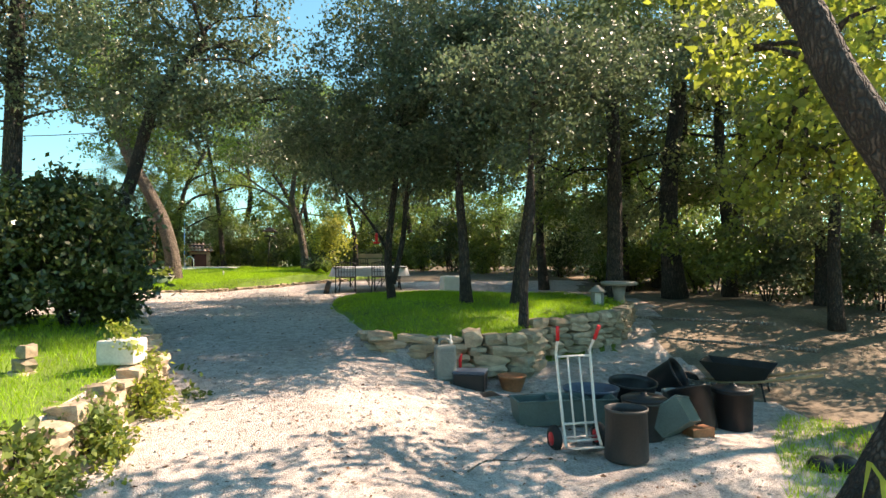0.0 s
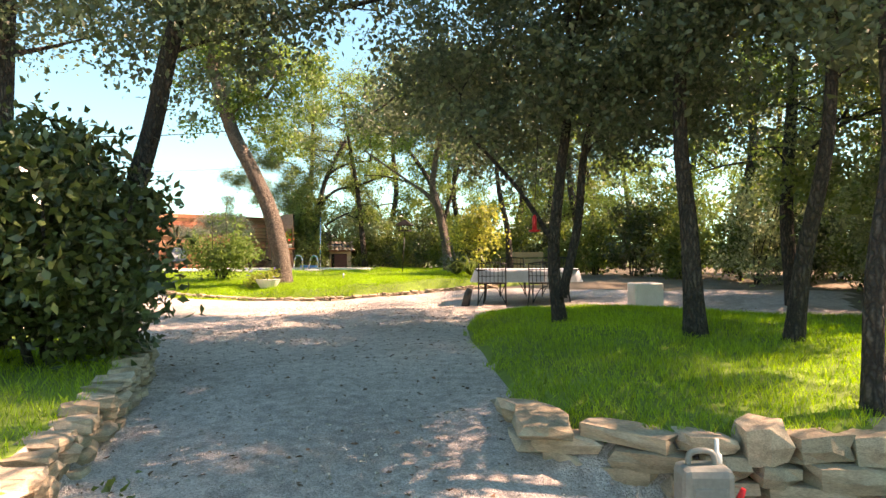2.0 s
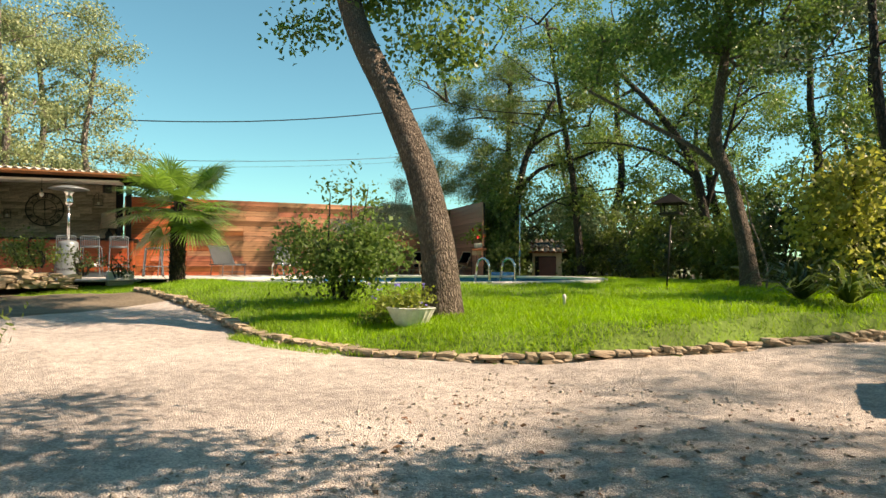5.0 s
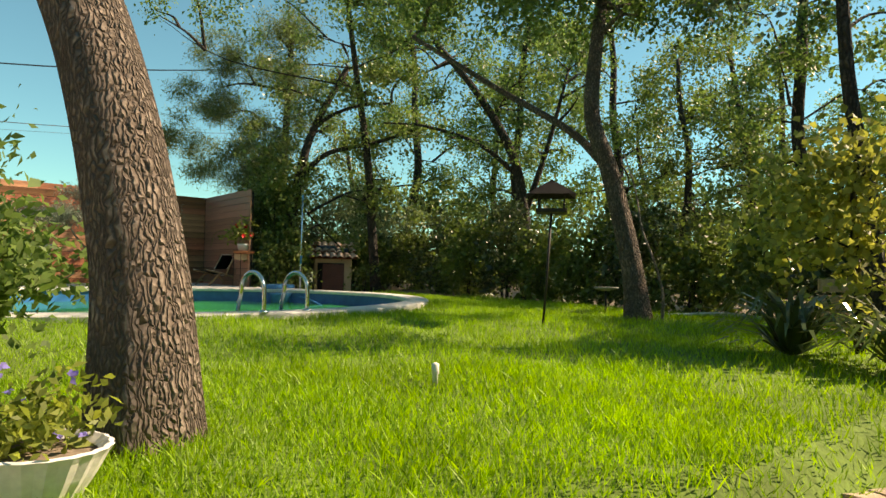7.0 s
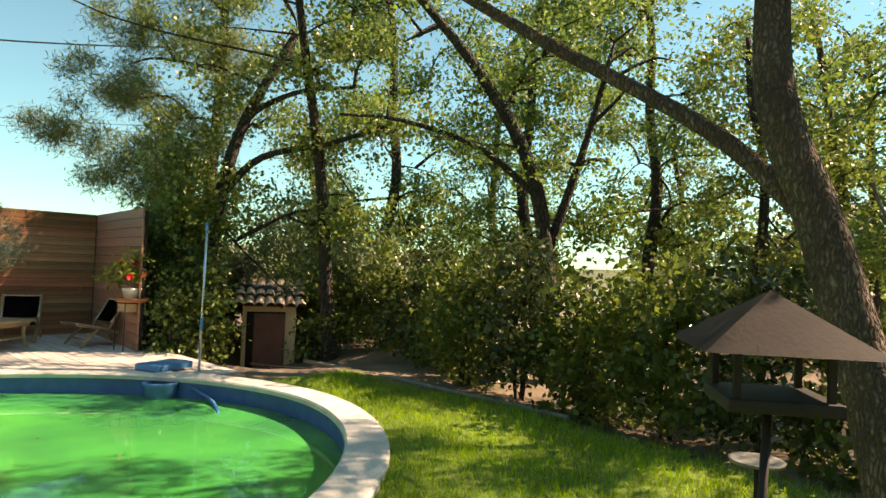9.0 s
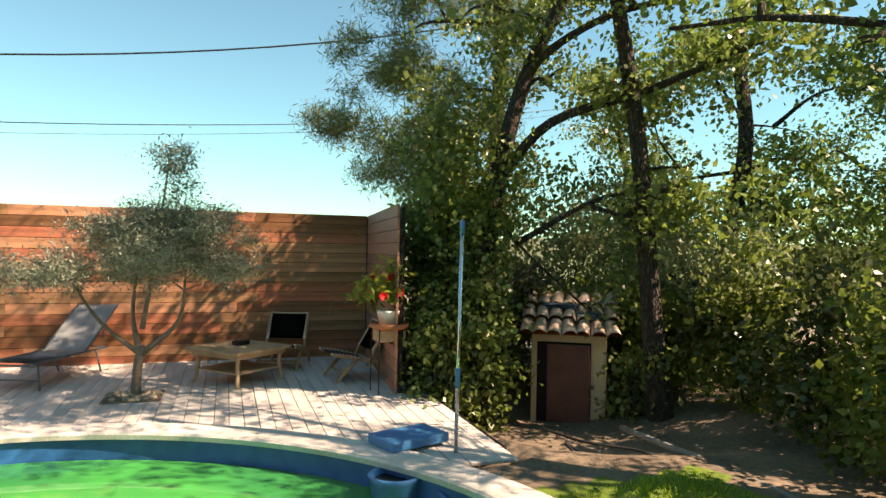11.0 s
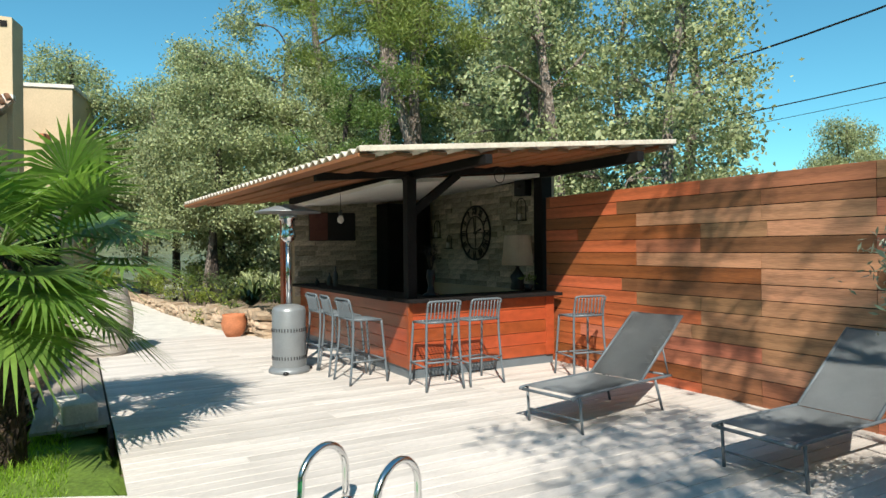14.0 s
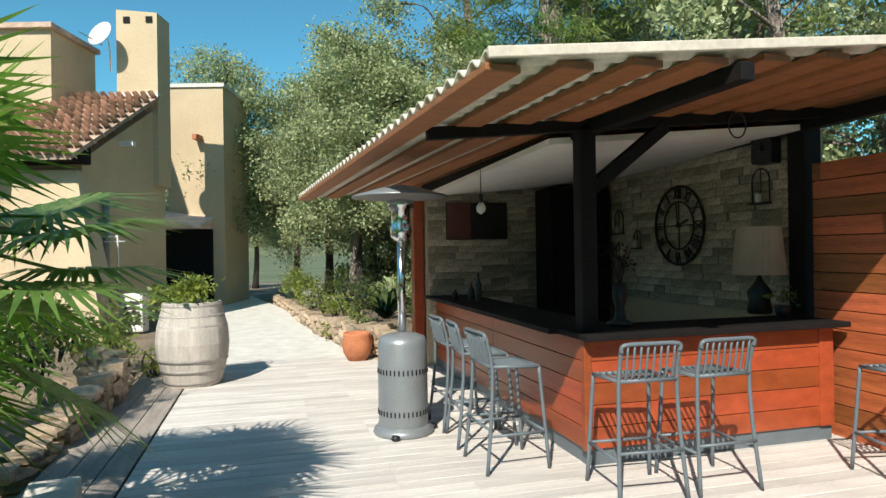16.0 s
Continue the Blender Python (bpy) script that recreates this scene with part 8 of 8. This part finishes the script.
# plants on the garden wall by the drive
pot_l = thing("wall_planter", "stone trough with trailing yellow-green plant", "planter", (-3.4, 6.9, 0.72))
part("trough", box(bmesh.new(), (0, 0, 0.12), (0.4, 0.34, 0.26), bevel=0.03), RIM, pot_l)
foliage("leaves", [((0, 0, 0.3), (0.26, 0.24, 0.14)), ((0.12, -0.1, 0.2), (0.16, 0.16, 0.12))], LIME, pot_l, 260, 14, 0.12, 0.06, 0.03, 0.2, 54)
for i, (x, y, z, r, mat) in enumerate(((-2.95, 5.6, 0.15, 0.3, LIME), (-3.0, 6.6, 0.35, 0.34, LIME), (-2.75, 6.0, -0.02, 0.24, LIME), (-3.05, 4.9, 0.1, 0.34, IVY), (-3.0, 4.2, 0.0, 0.4, IVY), (-2.75, 7.2, 0.12, 0.24, GREENLEAF), (-3.2, 8.2, 0.25, 0.22, GREENLEAF), (-2.6, 5.2, -0.1, 0.2, LIME), (-3.1, 5.7, 0.3, 0.4, IVY), (-2.9, 3.8, 0.0, 0.4, IVY), (-3.25, 7.0, 0.5, 0.3, LIME), (-3.1, 4.6, 0.35, 0.34, GREENLEAF), (-2.7, 6.6, 0.0, 0.24, LIME))):
    shrub("wall_plant", "leafy plant spilling over the garden wall", (x, y, z), [((0, 0, 0.1), (r, r * 1.1, r * 0.8)), ((0.1, -0.1, -0.05), (r * 0.8, r * 0.8, r * 0.6))], mat, 90 + i, 190, 14, 0.06, 0.035, "plant", "wall plants", 0.13, 3)
ws = thing("white_stones", "pale stacked stones on the lawn", "stones", (-4.4, 6.8, 0.5))
for k in range(3):
    ob = new("stone", STONES[k])
    ob.parent = ws
    ob.matrix_local = pose(0.02 * k, 0, 0.08 + 0.14 * k, 0, 0, 40 * k) @ Matrix.Diagonal((0.3 - 0.05 * k, 0.26 - 0.04 * k, 0.16, 1))
# rockery at the drive's far bend
stone_wall("rockery", "rough pile of pale rocks at the bend", [(-11.5, 13.2), (-10.2, 13.7), (-9.2, 13.6), (-8.6, 13.1)], [0.95, 0.92, 0.88, 0.85], [1.5, 1.45, 1.35, 1.1], 4, 0.5, 9, (0.25, 0.55), "rockery")
for i, (x, y, z, r, mat) in enumerate(((-9.9, 13.4, 1.4, 0.5, LIME), (-10.8, 13.6, 1.5, 0.6, GREENLEAF), (-9.4, 14.0, 1.1, 0.35, GREENLEAF), (-10.4, 14.6, 1.15, 0.5, GREENLEAF))):
    shrub("rockery_plant", "feathery green shrub on the rockery", (x, y, z), [((0, 0, r * 0.5), (r, r, r * 0.7)), ((r * 0.5, 0.1, r * 0.3), (r * 0.7, r * 0.7, r * 0.5))], mat, 110 + i, 60, 16, 0.07, 0.022, "shrub", "rockery plants", 0.2, 5)

# ---- beds by the path ----
P2 = [(10.8, 6.6), (12.2, 6.5), (13.2, 6.46), (13.95, 6.5), (14.4, 6.9)]
WP = [tuple((DK @ Vector((u, v, 0)))[:2]) for u, v in P2]
stone_wall("bed_wall", "dry-stone wall of a raised flower bed", WP, [1.38] * 5, [1.62, 1.8, 1.92, 1.95, 1.95], 4, 0.3, 12, (0.2, 0.42))
BED = [(11.6, 7.1, 0.2, 0.45, GREENLEAF), (12.6, 6.95, 0.3, 0.42, IVY), (13.4, 7.0, 0.4, 0.4, LIME), (14.3, 6.55, 0.1, 0.34, LIME), (14.75, 6.25, -0.05, 0.26, LIME), (13.2, 7.9, 0.45, 0.55, GREENLEAF), (14.6, 7.4, 0.45, 0.45, LIME), (12.0, 8.0, 0.3, 0.55, IVY), (15.6, 6.9, 0.3, 0.5, GREENLEAF), (10.6, 7.0, 0.05, 0.4, DARKLEAF), (10.0, 6.7, 0.0, 0.35, DARKLEAF), (14.3, 7.05, 0.4, 0.36, GREENLEAF), (12.95, 7.4, 0.4, 0.42, IVY), (13.9, 7.5, 0.45, 0.44, IVY), (12.2, 7.45, 0.3, 0.42, LIME), (15.2, 7.6, 0.45, 0.5, IVY), (14.9, 6.75, 0.2, 0.36, LIME), (13.9, 8.3, 0.5, 0.6, LIME), (11.2, 7.7, 0.2, 0.5, GREENLEAF)]
for i, (u, v, z, r, mat) in enumerate(BED):
    shrub("bed_plant", "leafy flowering plant in the raised bed", on_deck(u, v, z + 0.12), [((0, 0, r * 0.4), (r, r, r * 0.6)), ((r * 0.3, 0.1, r * 0.8), (r * 0.6, r * 0.6, r * 0.4))], mat, 130 + i, 110, 15, 0.06, 0.03, "plant", "bed plants", 0.17, 5)
P3 = [(14.6, 3.0), (15.4, 3.15), (16.6, 3.45), (18.5, 3.72), (21, 3.95), (24, 4.15), (28, 4.55)]
WP = [tuple((DK @ Vector((u, v, 0)))[:2]) for u, v in P3]
stone_wall("bed_wall", "low dry-stone wall beside the sunny path", WP, [1.42] * 7, [1.95, 1.98, 1.95, 1.85, 1.75, 1.7, 1.7], 4, 0.34, 13, (0.22, 0.5))
for i, (u, v, z, r, mat) in enumerate(((17.6, 3.15, 0.32, 0.34, LIME), (18.4, 3.35, 0.28, 0.42, LIME), (19.4, 3.4, 0.3, 0.4, GREENLEAF), (20.4, 3.6, 0.3, 0.5, LIME), (21.6, 3.7, 0.3, 0.45, OLIVE), (22.8, 3.75, 0.35, 0.55, LIME), (24.4, 3.9, 0.4, 0.6, GREENLEAF), (26, 3.9, 0.4, 0.7, LIME), (19.0, 2.4, 0.4, 0.4, LIME), (20.6, 2.6, 0.4, 0.5, DARKLEAF), (18.0, 1.9, 0.4, 0.35, GREENLEAF), (17.4, 3.6, 0.05, 0.22, LIME), (16.2, 3.2, 0.35, 0.2, GREENLEAF), (15.6, 2.2, 0.4, 0.4, LIME), (22.6, 2.6, 0.45, 0.5, DARKLEAF), (24.6, 2.6, 0.5, 0.6, GREENLEAF), (17.0, 1.0, 0.45, 0.5, LIME))):
    shrub("border_plant", "bright leafy border plant beside the path", on_deck(u, v, z), [((0, 0, r * 0.4), (r, r, r * 0.6)), ((r * 0.3, 0.1, r * 0.8), (r * 0.6, r * 0.6, r * 0.4))], mat, 160 + i, 75, 15, 0.07, 0.032, "plant", "border plants", 0.2, 5)
for i, (u, v) in enumerate(((19.8, 1.5), (21.2, 1.9), (18.6, 0.9))):
    strap_plant("oleander", "leafy oleander with long pale green leaves", on_deck(u, v, 0.4), 120, 0.95, 0.022, 20 + i, OAKLIT, 1.45)
tree("woodland_tree", "small oak with a pale forked trunk above the border", [tuple(DK @ Vector(q)) for q in ((24.0, 2.5, 0.3), (24.1, 2.4, 1.2), (24.0, 2.3, 2.2), (24.4, 2.2, 3.6))], 0.13, [(tuple(DK @ Vector((u, v, z))), (r, r, r * 0.7)) for u, v, z, r in ((24.2, 2.8, 3.4, 1.0), (25.2, 1.8, 3.0, 1.0), (23.6, 1.4, 3.8, 1.0), (24.6, 2.4, 4.6, 1.1))], OAKLIT, BARKGREY, per_m3=16, leaves=30, seed=91, group="wood", length=0.085, width=0.05, clump=0.36, split=False)

pw = thing("low_plinth", "pale concrete block beside the palm", "block", on_deck(10.0, 6.05, -0.1, 10))
part("body", box(bmesh.new(), (0, 0, 0.13), (0.5, 0.3, 0.3), bevel=0.02), RIM, pw)

# ---- house fittings ----


def hpose(r, f, z, rz=0):
    return HF @ pose(r, -f, z, 0, 0, rz)


dish = thing("satellite_dish", "white satellite dish on the chimney", "satellite dish", hpose(-8.72, 17.35, 8.6))
b = lathe(bmesh.new(), [(0.02, 0.0), (0.2, 0.02), (0.36, 0.08), (0.36, 0.09), (0.2, 0.04), (0.02, 0.02)], 28)
d_ = part("reflector", b, CERAMIC, dish)
d_.matrix_local = pose(-0.1, 0.25, 0.3, 68, 0, 200)
part("arm", tube(bmesh.new(), [(0, 0, -0.6), (0, 0.1, 0.2), (-0.1, 0.2, 0.3)], 0.02, 8), STEEL, dish)
part("receiver", tube(bmesh.new(), [(-0.1, 0.25, 0.05), (-0.45, 0.75, 0.25)], 0.015, 6), STEEL, dish)
vp = thing("vent_pipe", "grey flue pipe on the house wall", "pipe", hpose(-7.6, 14.8, 2.3))
part("tube", tube(bmesh.new(), [(0, 0, 0), (0, 0, 2.1)], 0.07, 14), CANGREY, vp)
ae = thing("clothes_rack", "thin white metal rack on the wall", "rack", hpose(-7.3, 14.6, 2.1))
part("upright", tube(bmesh.new(), smooth_path([(0.05, 0, 0), (0.05, 0, 1.35), (0.0, 0, 1.45), (-0.35, 0, 1.45)], 3), 0.02, 8), CERAMIC, ae)
for z in (0.75, 1.35):
    part("bar", tube(bmesh.new(), [(-0.45, 0, z), (0.22, 0, z)], 0.015, 6), CERAMIC, ae)
ac = thing("air_conditioner", "pale air-conditioning unit by the wall", "air conditioner", hpose(-6.85, 14.5, 1.45))
part("case", box(bmesh.new(), (0, 0, 0.42), (0.5, 0.32, 0.84), bevel=0.02), CERAMIC, ac)
for i in range(5):
    part("louvre", box(bmesh.new(), (0.02, 0.165, 0.2 + 0.11 * i), (0.34, 0.01, 0.075)), DARKGREY, ac)

# overhead cables


def cable(label, a, c, sag, r=0.014):
    t = thing("overhead_cable", label, "cable", kind="structure")
    a, c = Vector(a), Vector(c)
    pts = [a.lerp(c, i / 40) - Vector((0, 0, sag * (1 - (i / 20 - 1) ** 2))) for i in range(41)]
    part("wire", tube(bmesh.new(), pts, r, 5), BLACK, t)


cable("thick dark overhead cable", (-41.0, 10, 10.27), (-10.73, 50, 14.64), 4.62, 0.024)
cable("thin overhead cable", (-31.65, 10, 5.53), (-18.63, 50, 9.71), 1.5, 0.012)
cable("second thin overhead cable", (-31.9, 10, 5.4), (-18.9, 50, 9.5), 1.55, 0.006)
